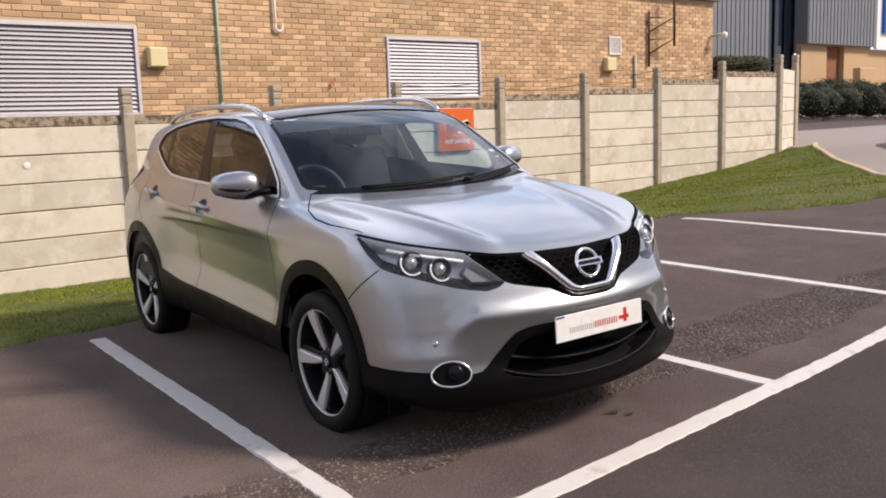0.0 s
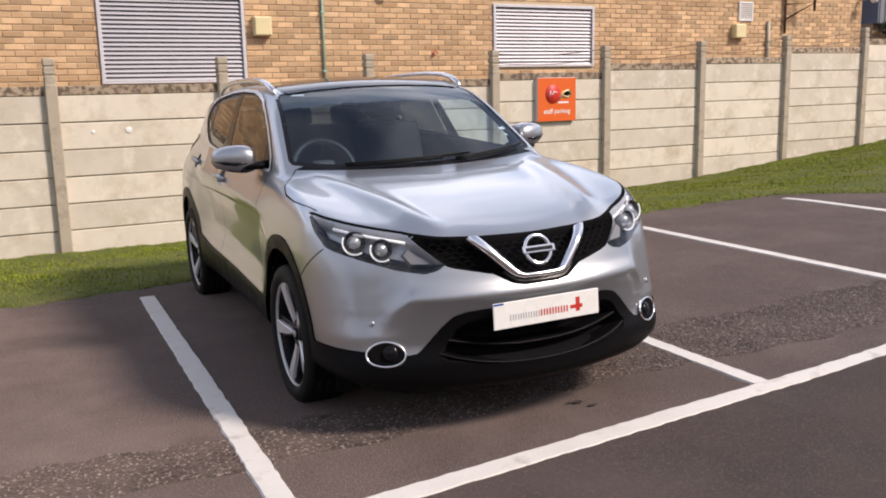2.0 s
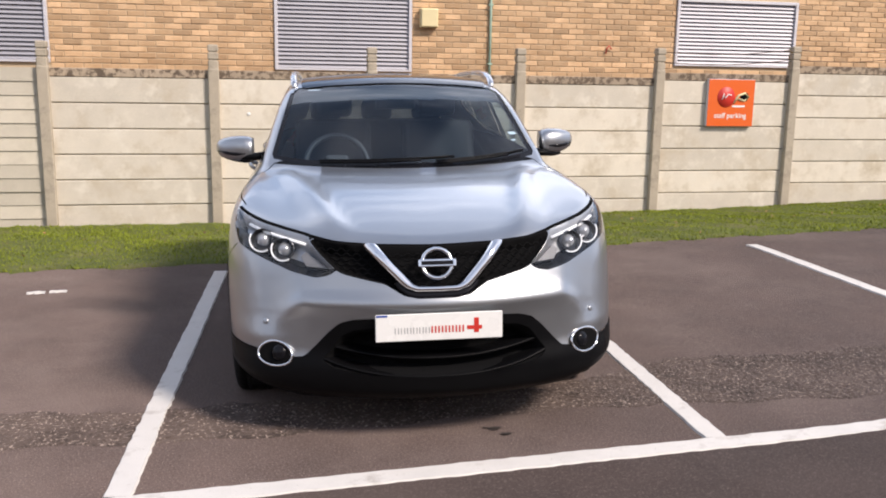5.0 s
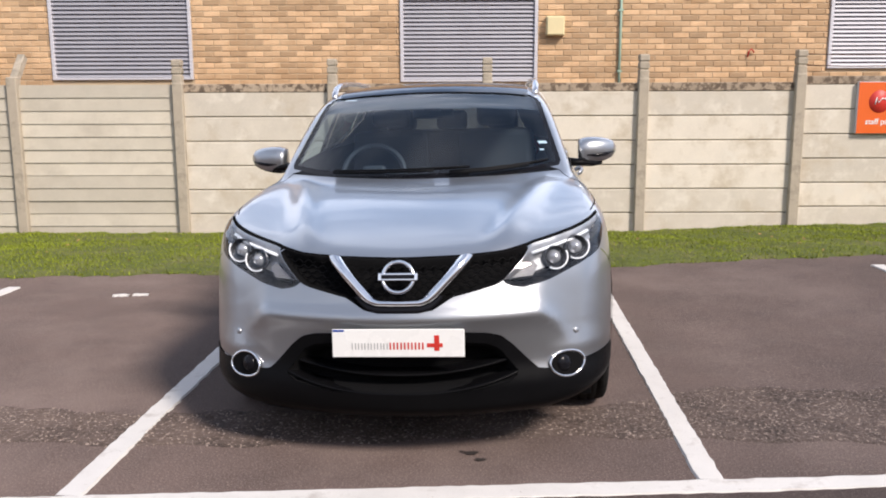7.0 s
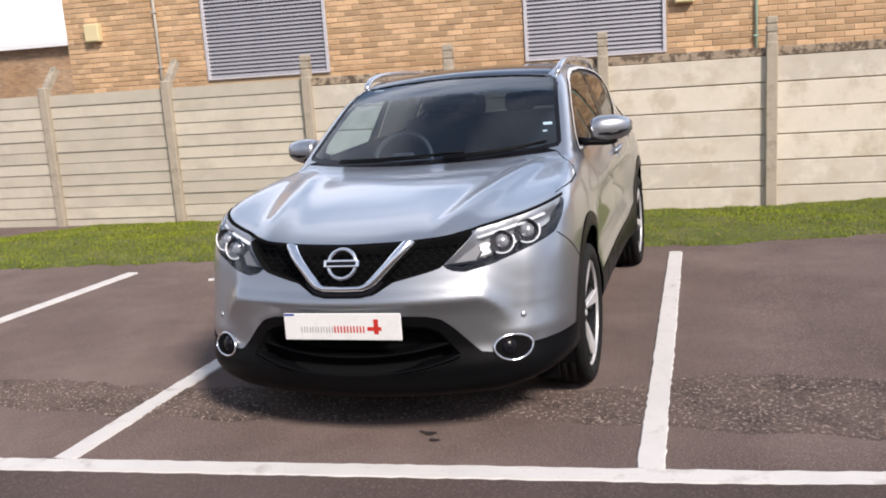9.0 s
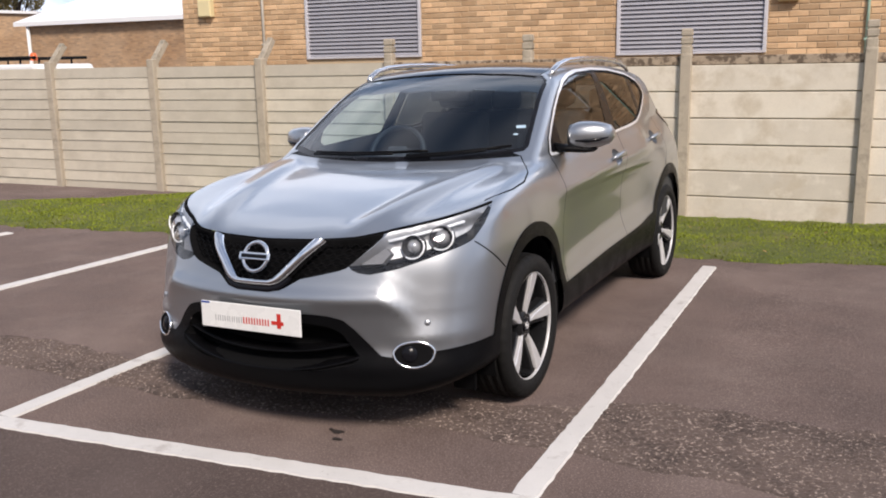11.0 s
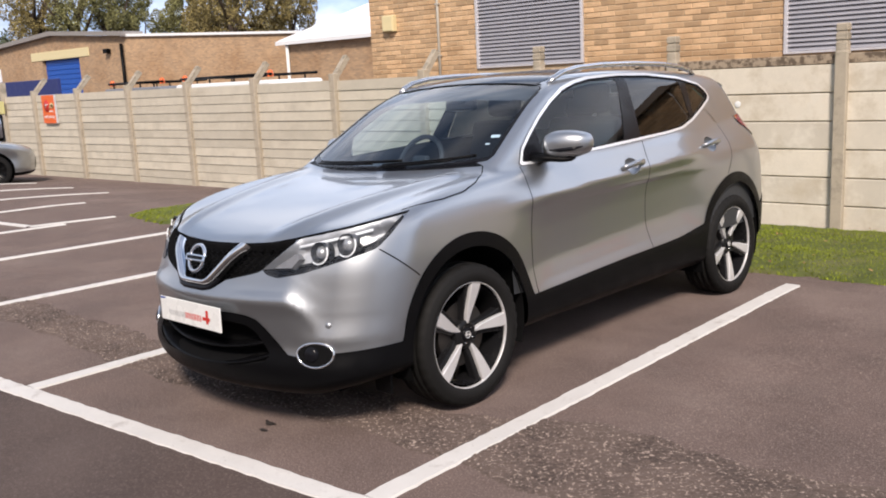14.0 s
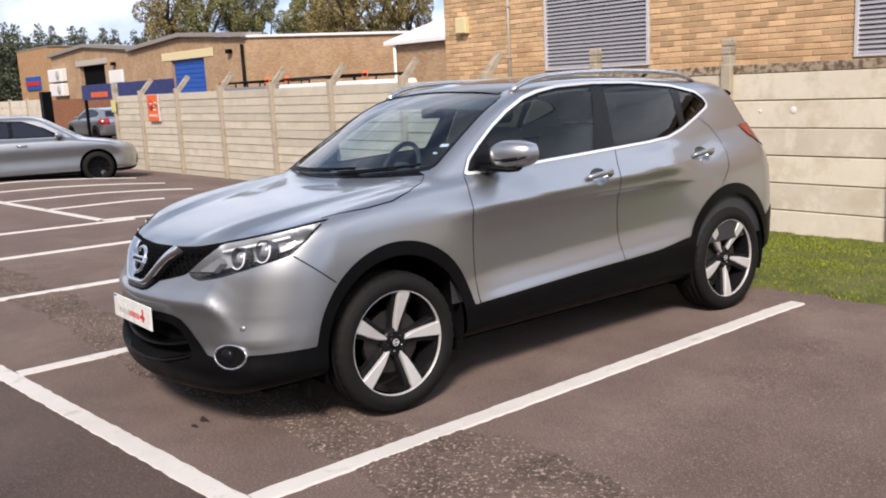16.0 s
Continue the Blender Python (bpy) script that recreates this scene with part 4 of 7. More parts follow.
# lamps
lamp_f = outline(LAMP, _wrap, _up)
for sign in (1, -1):
    lens = panel("headlamp", lamp_skin.half(sign), M_LENS, offset=0.001, label="clear swept-back headlamp with chrome inside")
    housing = bowl(lamp_skin.half(sign), lamp_f, 0.055, 0.03)
    upper, lower = housing.split(lambda p, n: 0.026 - (p[:, 2] - np.interp(_wrap(p), [0.40, 0.50, 0.76, 1.0, 1.13], [0.742, 0.735, 0.775, 0.842, 0.96])))
    plain_panel("lamp_housing", lower, M_GLOSS, lens)
    plain_panel("lamp_reflector", upper, M_LAMPCHROME, lens)
    for u, z, r in ((0.855, 0.868, 0.046), (0.715, 0.838, 0.044)):
        x = wrap_x(u, z)
        p, n = fronts([sign * x], [z])
        p, n = Vector(p[0]), Vector(n[0])
        m = set_on(p - n * 0.012, (n + Vector((0, -1.6, 0))).normalized())
        bm = bmesh.new()
        add_lathe(bm, [(-0.036, 0.010), (-0.034, r * 0.55), (-0.016, r * 0.93), (0.0, r), (0.002, r * 1.02), (-0.02, r * 1.06), (-0.05, r * 1.10)], "z", sides=32)
        bmesh.ops.transform(bm, matrix=m, verts=bm.verts[:])
        part("lamp_bowl", bm, M_BOWL, lens, smooth=True)
        bm = bmesh.new()
        add_lathe(bm, [(-0.034, r * 0.72), (-0.020, r * 0.66), (-0.008, r * 0.52), (0.0, r * 0.28), (0.003, 0.001)], "z", sides=28)
        bmesh.ops.transform(bm, matrix=m, verts=bm.verts[:])
        part("projector_lens", bm, M_PROJECTOR, lens, smooth=True)
        bm = bmesh.new()
        arc = [m @ Vector((r * 1.14 * math.cos(a) * 1.02, r * 1.14 * math.sin(a), 0.004)) for a in np.linspace(radians(-122), radians(28), 18)] if sign > 0 else [m @ Vector((r * 1.14 * math.cos(a), r * 1.14 * math.sin(a), 0.004)) for a in np.linspace(radians(152), radians(302), 18)]
        add_tube(bm, arc, 0.0036, 6)
        part("light_guide", bm, M_LED, lens, smooth=True)
    bm = bmesh.new()
    pts = []
    for u, z in ((0.60, 0.868), (0.72, 0.886), (0.86, 0.907), (0.98, 0.927)):
        x = wrap_x(u, z)
        p, n = fronts([sign * x], [z])
        pts.append(Vector(p[0]) - Vector(n[0]) * 0.02)
    add_tube(bm, pts, 0.008, 6, squash=(1, 0.8))
    part("light_guide", bm, M_LED, lens, smooth=True)
    bm = bmesh.new()
    tri = []
    for u, z in ((0.445, 0.768), (0.575, 0.772), (0.628, 0.82), (0.60, 0.85)):
        x = wrap_x(u, z)
        p, n = fronts([sign * x], [z])
        tri.append((Vector(p[0]), Vector(n[0])))
    a = [bm.verts.new(p - n * 0.045) for p, n in tri]
    b = [bm.verts.new(p * 0.8 + (tri[0][0] + tri[2][0]) * 0.1 - n * 0.018) for p, n in tri]
    for k in range(4):
        bm.faces.new((a[k], a[(k + 1) % 4], b[(k + 1) % 4], b[k]))
    bm.faces.new(b)
    bmesh.ops.recalc_face_normals(bm, faces=bm.faces[:])
    part("indicator", bm, M_INDICATOR, lens)
    # fog lamp in its bright ring
    fp, fn_ = fronts([sign * 0.672], [0.405])
    fp, fn_ = Vector(fp[0]), Vector(fn_[0])
    m = set_on(fp + fn_ * 0.002, fn_)
    bm = bmesh.new()
    oval = [m @ Vector((0.083 * math.cos(a) * (1 + 0.10 * sign * math.sin(a)), 0.052 * math.sin(a), 0.004 + 0.0 * math.cos(a))) for a in np.linspace(0, 2 * math.pi, 40, endpoint=False)]
    add_tube(bm, oval, 0.0055, 8, closed=True)
    fog = part("fog_lamp", bm, M_CHROME, car, "round fog lamp in an oval chrome ring", smooth=True)
    bm = bmesh.new()
    rows = [[m @ Vector((0.080 * s * math.cos(a), 0.050 * s * math.sin(a), h)) for a in np.linspace(0, 2 * math.pi, 33)] for s, h in ((1.0, 0.005), (0.9, 0.008), (0.75, 0.006), (0.02, 0.0055))]
    add_quad_strip(bm, rows, smooth=True)
    bmesh.ops.recalc_face_normals(bm, faces=bm.faces[:])
    part("fog_recess", bm, M_DARK, fog)
    bm = bmesh.new()
    mm = m @ pose(-sign * 0.018, 0.004, 0.006)
    add_lathe(bm, [(0.0, 0.034), (0.004, 0.033), (0.010, 0.022), (0.012, 0.001)], "z", sides=24)
    bmesh.ops.transform(bm, matrix=mm, verts=bm.verts[:])
    part("lamp_glass", bm, M_GLOSS, fog, smooth=True)
    # parking sensor
    sp, sn = fronts([sign * 0.712], [0.532])
    bm = bmesh.new()
    add_lathe(bm, [(-0.004, 0.0135), (0.004, 0.0125), (0.006, 0.009), (0.0062, 0.0005)], "z", sides=18)
    bmesh.ops.transform(bm, matrix=set_on(Vector(sp[0]), Vector(sn[0])), verts=bm.verts[:])
    part("parking_sensor", bm, M_PAINT, car, smooth=True)


# wheels
def build_wheel(spin):
    """A wheel with its outer face towards +x, at the origin."""
    bm = bmesh.new()
    add_lathe(bm, [(-0.098, 0.244), (-0.104, 0.254), (-0.09, 0.240), (-0.03, 0.228), (0.05, 0.231), (0.088, 0.239)], sides=56)
    w = part("wheel", bm, M_RIMDARK, car, "machined five-spoke alloy wheel with dark pockets")
    bm = bmesh.new()
    prof = [(-0.098, 0.253), (-0.110, 0.270), (-0.114, 0.296), (-0.110, 0.318), (-0.102, 0.331), (-0.088, 0.338), (-0.066, 0.3405), (-0.064, 0.333), (-0.058, 0.333), (-0.056, 0.3415), (-0.028, 0.343), (-0.026, 0.335), (-0.018, 0.335), (-0.016, 0.343),
            (0.016, 0.343), (0.018, 0.335), (0.026, 0.335), (0.028, 0.343), (0.056, 0.3415), (0.058, 0.333), (0.064, 0.333), (0.066, 0.3405), (0.088, 0.338), (0.102, 0.331), (0.110, 0.318), (0.1135, 0.300), (0.1145, 0.298), (0.1135, 0.280), (0.110, 0.270), (0.103, 0.257), (0.097, 0.253)]
    rings = add_lathe(bm, prof, sides=120)
    for (a, r), ring in zip(prof, rings):
        if 0.085 < abs(a) < 0.106 and r > 0.32:      # shoulder blocks
            for k, v in enumerate(ring):
                if k % 3 == 0:
                    v.co.y *= 0.984
                    v.co.z *= 0.984
    part("tyre", bm, M_TYRE, w, "black rubber tyre with block tread", smooth=False)
    bm = bmesh.new()
    add_lathe(bm, [(0.085, 0.2485), (0.096, 0.2495), (0.0995, 0.2510), (0.0985, 0.2550), (0.092, 0.2560)], sides=64)
    part("rim_lip", bm, M_RIM, w, smooth=True)
    bm = bmesh.new()
    add_lathe(bm, [(0.030, 0.001), (0.030, 0.155), (0.020, 0.157), (0.0, 0.157)], sides=40, smooth=False)
    part("brake_disc", bm, M_DISC, w)
    bm = bmesh.new()
    add_lathe(bm, [(-0.02, 0.075), (0.050, 0.072), (0.066, 0.064), (0.070, 0.050), (0.064, 0.034), (0.064, 0.001)], sides=30)
    part("hub", bm, M_RIMDARK, w, smooth=True)
    bm = bmesh.new()
    add_lathe(bm, [(0.062, 0.032), (0.072, 0.031), (0.0745, 0.027), (0.073, 0.0235), (0.073, 0.001)], sides=26)
    cap = part("centre_cap", bm, M_GLOSS, w, smooth=True)
    bm = bmesh.new()
    add_tube(bm, [(0.0745, 0.015 * math.cos(a), 0.015 * math.sin(a)) for a in np.linspace(0, 2 * math.pi, 20, endpoint=False)], 0.0024, 6, closed=True)
    add_box(bm, 0.0735, 0.077, -0.019, 0.019, -0.003, 0.003)
    part("cap_emblem", bm, M_RIM, w)
    for k in range(5):
        rot = Matrix.Rotation(radians(spin + 72 * k), 4, "X")
        # dark body of the spoke, then its machined face
        for nm, mat, rows in (("spoke_back", M_RIMDARK, ((0.050, -0.030, 0.034, 0.050, 0.020), (0.11, -0.034, 0.036, 0.060, 0.020), (0.18, -0.046, 0.050, 0.072, 0.03), (0.240, -0.060, 0.066, 0.080, 0.04))),
                              ("spoke", M_RIM, ((0.044, -0.007, 0.003, 0.0675, 0.045), (0.066, -0.012, 0.006, 0.071, 0.048), (0.10, -0.021, 0.010, 0.076, 0.050), (0.16, -0.027, 0.021, 0.086, 0.060), (0.222, -0.030, 0.033, 0.0945, 0.065), (0.249, -0.031, 0.037, 0.096, 0.065)))):
            bm = bmesh.new()
            ring_rows = []
            for r, t0, t1, h, base in rows:
                ring_rows.append([(base, t0 - 0.004, r), (h - 0.004, t0, r), (h, t0 + 0.004, r), (h, t1 - 0.004, r), (h - 0.004, t1, r), (base, t1 + 0.004, r)])
            vs = add_quad_strip(bm, ring_rows)
            bm.faces.new(vs[0][::-1])
            bm.faces.new(vs[-1])
            bmesh.ops.recalc_face_normals(bm, faces=bm.faces[:])
            # z of the blank is the radius; lay it along angle
            bmesh.ops.transform(bm, matrix=Matrix.Rotation(radians(-90 + spin + 72 * k), 4, "X"), verts=bm.verts[:])
            part(nm, bm, mat, w)
        bm = bmesh.new()
        a = radians(spin + 36 + 72 * k)
        add_lathe(bm, [(0.05, 0.011), (0.066, 0.010), (0.068, 0.006), (0.068, 0.0005)], centre=(0, 0.048 * math.cos(a), 0.048 * math.sin(a)), sides=12)
        part("wheel_nut", bm, M_SATIN, w)
    return w


TRACK = 0.785
for wy, spins in zip(WHEEL_Y, ((78, 40), (55, 15))):
    for sign, spin in zip((1, -1), spins):
        w = build_wheel(spin)
        w.matrix_basis = pose(sign * TRACK, wy, WHEEL_Z, 0, 0, 0 if sign > 0 else 180)
    # liners
    for sign in (1, -1):
        bm = bmesh.new()
        add_lathe(bm, [(0.46 * sign, 0.30), (0.46 * sign, 0.40), (0.60 * sign, 0.408), (0.862 * sign, 0.408)], centre=(0, wy + 0.012, 0.365), sides=48)
        bmesh.ops.delete(bm, geom=[v for v in bm.verts if v.co.z < 0.20], context="VERTS")
        part("wheel_liner", bm, M_DARK, car)
bm = bmesh.new()
add_box(bm, -0.64, 0.64, -0.62, 3.30, 0.185, 0.34, 0.03)
add_box(bm, -0.46, 0.46, -0.70, 3.20, 0.34, 0.50, 0.02)
add_box(bm, -0.52, 0.52, -0.62, 0.36, 0.50, 0.80, 0.02)
for wy in WHEEL_Y:
    add_tube(bm, [(-0.74, wy, 0.34), (0.74, wy, 0.34)], 0.04, 10)
part("underbody", bm, M_DARK, car)

for sign in (1, -1):      # small air deflectors before the front wheels
    bm = bmesh.new()
    add_box(bm, sign * 0.745 - 0.055, sign * 0.745 + 0.055, -0.452, -0.440, 0.165, 0.30, 0.003)
    part("air_deflector", bm, M_BLACK, car)

# door mirrors
for sign in (1, -1):
    bm = bmesh.new()
    rows = []
    N = 26
    for t in np.linspace(0, 1, 12):
        x = 0.832 + 0.212 * t
        h = 0.077 * (1 - 0.55 * t**3.2) * (0.86 + 0.14 * min(1, t * 5))
        d = 0.088 * (1 - 0.50 * t**3) * (0.9 + 0.1 * min(1, t * 5))
        yc, zc = 0.745 + 0.055 * t**1.6, (1.172 if sign > 0 else 1.150) + 0.012 * t
        if t == 1:
            h, d = h * 0.55, d * 0.55
        ring = []
        for k in range(N):
            a = 2 * math.pi * k / N
            ca, sa = math.cos(a), math.sin(a)
            yy = -d * math.copysign(abs(ca) ** 0.75, ca) if ca > 0 else d * 0.62 * abs(ca) ** 0.35
            ring.append(Vector((sign * x, yc + yy, zc + h * math.copysign(abs(sa) ** 0.8, sa))))
        rows.append(ring + [ring[0]])
    vs = add_quad_strip(bm, rows, smooth=True)
    bm.faces.new(vs[0][:-1])
    bm.faces.new(vs[-1][:-1])
    bmesh.ops.remove_doubles(bm, verts=bm.verts[:], dist=0.0004)
    bmesh.ops.recalc_face_normals(bm, faces=bm.faces[:])
    for f in bm.faces:
        c = f.calc_center_median()
        f.material_index = 1 if c.z < (1.118 if sign > 0 else 1.096) or (c.y > 0.79 and abs(f.normal.y) > 0.7) else 0
        f.smooth = True
    mirror = part("door_mirror", bm, [M_PAINT, M_GLOSS], car, "silver door mirror with a black lower shell")
    bm = bmesh.new()
    strip = [(0.875, 1.162), (0.93, 1.160), (0.985, 1.166), (1.028, 1.175)]
    pts = []
    for x, z in strip:
        t = (x - 0.832) / 0.212
        d = 0.088 * (1 - 0.50 * t**3)
        zc = (1.172 if sign > 0 else 1.150) + 0.012 * t
        z = z - (0.006 if sign > 0 else 0.028)
        h = 0.077 * (1 - 0.55 * t**3.2)
        q = abs((z - zc) / h) ** (1 / 0.8)
        pts.append(Vector((sign * x, 0.745 + 0.055 * t**1.6 - d * (max(0, 1 - q * q)) ** 0.375 + 0.001, z)))
    add_tube(bm, pts, [0.004, 0.010, 0.010, 0.003], 8)
    part("side_repeater", bm, M_GLOSS, mirror, smooth=True)
    bm = bmesh.new()
    zm = 1.172 if sign > 0 else 1.150
    add_box(bm, 0.86, 1.02, 0.800, 0.806, zm - 0.045, zm + 0.05, 0.003)
    if sign < 0:
        bmesh.ops.scale(bm, vec=(-1, 1, 1), verts=bm.verts[:])
        bmesh.ops.reverse_faces(bm, faces=bm.faces[:])
    part("mirror_glass", bm, M_CHROME, mirror)
    bm = bmesh.new()
    add_tube(bm, [(sign * 0.765, 0.655, 1.122), (sign * 0.84, 0.70, 1.114), (sign * 0.90, 0.735, 1.106), (sign * 0.945, 0.755, 1.106), (sign * 0.965, 0.758, 1.108)], [0.044, 0.038, 0.034, 0.026, 0.010], 12, squash=(1.4, 0.55))
    part("mirror_arm", bm, M_BLACK, mirror, smooth=True)

# door handles with their scooped hollows
for sign in (1, -1):
    for ya, yb, z in ((1.325, 1.545, 0.990), (2.315, 2.545, 1.032)):
        pts = []
        for t, out in ((0.0, 0.002), (0.12, 0.024), (0.3, 0.036), (0.6, 0.040), (0.85, 0.034), (0.97, 0.012), (1.0, 0.002)):
            p, n = side_at(ya + (yb - ya) * t, z + 0.012 * t, sign)
            pts.append(p + n * out)
        bm = bmesh.new()
        add_tube(bm, pts, [0.012, 0.0155, 0.016, 0.016, 0.0165, 0.015, 0.012], 10, squash=(0.62, 1.0))
        h = part("door_handle", bm, M_PAINT, car, "silver pull handle over a scooped hollow", smooth=True)
        plain_panel("handle_hollow", cups[0 if ya < 2 else 1].half(sign), M_PAINT, h)

# roof rails
for sign in (1, -1):
    pts = []
    for y, x, lift in ((1.04, 0.598, 0.000), (1.08, 0.603, 0.018), (1.16, 0.606, 0.040), (1.30, 0.607, 0.052), (1.55, 0.607, 0.055), (1.9, 0.603, 0.055), (2.25, 0.595, 0.052), (2.5, 0.586, 0.044), (2.62, 0.580, 0.026), (2.70, 0.576, 0.004)):
        p, n = top_at(sign * x, y)
        pts.append(p + Vector((0, 0, lift)))
    bm = bmesh.new()
    add_tube(bm, pts, [0.012, 0.017] + [0.018] * 6 + [0.016, 0.010], 10, squash=(1.15, 0.85))
    part("roof_rail", bm, M_SATIN, car, "satin silver roof rail", smooth=True)
p, n = top_at(0, 2.85)
bm = bmesh.new()
add_tube(bm, [p, p + Vector((0, 0.05, 0.04)), p + Vector((0, 0.09, 0.05))], [0.02, 0.014, 0.004], 8, squash=(0.5, 1))
part("roof_aerial", bm, M_BLACK, car, smooth=True)
# spoiler over the tail glass
bm = bmesh.new()
rows = []
for x in np.linspace(-0.56, 0.56, 17):
    z0 = 1.448 - 0.10 * x * x
    rows.append([Vector((x, 2.98, z0 + 0.022)), Vector((x, 3.10, z0 + 0.010)), Vector((x, 3.19 - 0.12 * x * x, z0 - 0.012)), Vector((x, 3.18 - 0.12 * x * x, z0 - 0.026)), Vector((x, 3.10, z0 - 0.045))])
add_quad_strip(bm, rows, smooth=True)
bmesh.ops.recalc_face_normals(bm, faces=bm.faces[:])
part("tailgate_spoiler", bm, M_PAINT, car)


# wipers, stickers and mirror on the windscreen
def on_screen(x, z, out=0.0):
    a, b = -0.3, 1.5
    for _ in range(24):
        m = 0.5 * (a + b)
        if skin(np.array([[x, m, z]]))[0] < 0:
            b = m
        else:
            a = m
    p = np.array([[x, b, z]])
    g = skin_normal(p)[0]
    return Vector(p[0]) + Vector(g).normalized() * out, Vector(g).normalized()


for path in (((-0.46, 1.110), (-0.2, 1.112), (0.06, 1.118), (0.24, 1.124)), ((0.14, 1.104), (0.34, 1.114), (0.54, 1.130), (0.64, 1.142))):
    bm = bmesh.new()
    add_tube(bm, [on_screen(x, z, 0.018)[0] for x, z in dense(list(path), 0.06)], 0.0085, 6)
    add_tube(bm, [on_screen(x, z - 0.012, 0.024)[0] for x, z in dense(list(path)[:3], 0.06)], 0.007, 6)
    part("windscreen_wiper", bm, M_BLACK, car, smooth=True)
for x, z, w, h, d in ((-0.485, 1.487, 0.036, 0.008, 0.001), (0.625, 1.245, 0.024, 0.012, 0.001), (0.62, 1.21, 0.012, 0.006, 0.001)):
    p, n = on_screen(x, z, -0.008)
    bm = bmesh.new()
    add_box(bm, -w, w, -h, h, 0, d)
    bmesh.ops.transform(bm, matrix=set_on(p, n), verts=bm.verts[:])
    part("sticker", bm, M_WHITE, car, "small white windscreen sticker")
bm = bmesh.new()
add_box(bm, -0.12, 0.12, 0.95, 0.98, 1.365, 1.425, 0.014, seg=2)
add_box(bm, -0.05, 0.05, 0.92, 1.02, 1.41, 1.468, 0.012, seg=2)
part("rear_view_mirror", bm, M_TRIM, car)

# cabin
bm = bmesh.new()
rows = []
for x in np.linspace(-0.70, 0.70, 15):
    y0 = 0.20 + 0.31 * x * x
    hump = 0.035 * math.exp(-((x + 0.36) / 0.17) ** 2)
    rows.append([Vector((x, y0, 1.055)), Vector((x, 0.45, 1.065 + hump * 0.4)), Vector((x, 0.70, 1.05 + hump)), Vector((x, 0.80, 1.00 + hump)), Vector((x, 0.82, 0.80)), Vector((x, 0.78, 0.55))])
add_quad_strip(bm, rows, smooth=True)
part("dashboard", bm, M_TRIM, car)
bm = bmesh.new()
SW = pose(-0.36, 0.94, 1.04, 66, 0, 0)
add_tube(bm, [(0.185 * math.cos(a), 0.185 * math.sin(a), 0) for a in np.linspace(0, 2 * math.pi, 36, endpoint=False)], 0.016, 8, closed=True)
add_box(bm, -0.07, 0.07, -0.06, 0.06, -0.03, 0.02, 0.02, seg=2)
for s in (-1, 1):
    add_box(bm, s * 0.06 if s > 0 else -0.18, s * 0.18 if s > 0 else -0.06, -0.018, 0.018, -0.012, 0.006, 0.004)
bmesh.ops.transform(bm, matrix=SW, verts=bm.verts[:])
part("steering_wheel", bm, M_TRIM, car, smooth=False)
for sx in (-0.36, 0.36):
    bm = bmesh.new()
    add_box(bm, -0.25, 0.25, -0.06, 0.06, 0.0, 0.62, 0.05, seg=3, m=pose(sx, 1.62, 0.66, -14))
    add_box(bm, -0.13, 0.13, -0.05, 0.05, 0.0, 0.19, 0.045, seg=3, m=pose(sx, 1.78, 1.29, -8))
    add_box(bm, -0.25, 0.25, -0.50, 0.05, 0.0, 0.16, 0.05, seg=3, m=pose(sx, 1.62, 0.55))
    part("front_seat", bm, M_SEAT, car)
bm = bmesh.new()
add_box(bm, -0.64, 0.64, -0.07, 0.07, 0.0, 0.62, 0.05, seg=3, m=pose(0, 2.52, 0.64, -18))
for sx in (-0.40, 0.0, 0.40):
    add_box(bm, -0.12, 0.12, -0.045, 0.045, 0.0, 0.15, 0.04, seg=3, m=pose(sx, 2.72, 1.23, -12))
add_box(bm, -0.64, 0.64, -0.45, 0.05, 0.0, 0.16, 0.05, seg=3, m=pose(0, 2.50, 0.55))
add_box(bm, -0.66, 0.66, 2.75, 3.2, 0.6, 1.06)
part("rear_bench", bm, M_SEAT, car)


# ---- ground ----
def ground_z(x, y):
    rise = curve(x, (-1e4, 0.0), (5.0, 0.0), (7.2, 0.06), (9.6, 0.12), (11.6, 0.21), (13.6, 0.38), (15.6, 0.52), (18.2, 0.80), (26, 0.95), (60, 1.0), (1e4, 1.0))
    drop = curve(y, (-1e4, 0.0), (6.2, 0.0), (7.2, -0.035), (10.0, -0.225), (11.5, -0.25), (1e4, -0.25))
    return rise + drop


def _axis(lo, hi, step, far):
    a = list(np.arange(lo, hi + 1e-6, step))
    d, left, right = step, [lo], [hi]
    while right[-1] < far:
        d *= 1.45
        left.append(left[-1] - d)
        right.append(right[-1] + d)
    return np.array(left[:0:-1] + a + right[1:])


def sheet_mesh(name, xs, ys, z_of, mat):
    X, Y = np.meshgrid(xs, ys)
    P = np.stack([X.ravel(), Y.ravel(), z_of(X.ravel(), Y.ravel())], 1)
    w = len(xs)
    f = [(j * w + i, j * w + i + 1, (j + 1) * w + i + 1, (j + 1) * w + i) for j in range(len(ys) - 1) for i in range(w - 1)]
    me = bpy.data.meshes.new(name)
    me.from_pydata([tuple(p) for p in P], [], f)
    me.materials.append(mat)
    me.shade_smooth()
    return new(name, me)


ground = tagged(sheet_mesh("ground", _axis(-20, 22, 0.5, 600), _axis(-6, 14, 0.5, 600), ground_z, M_ASPHALT), "worn brown-grey asphalt of a car park", "ground", kind="structure")


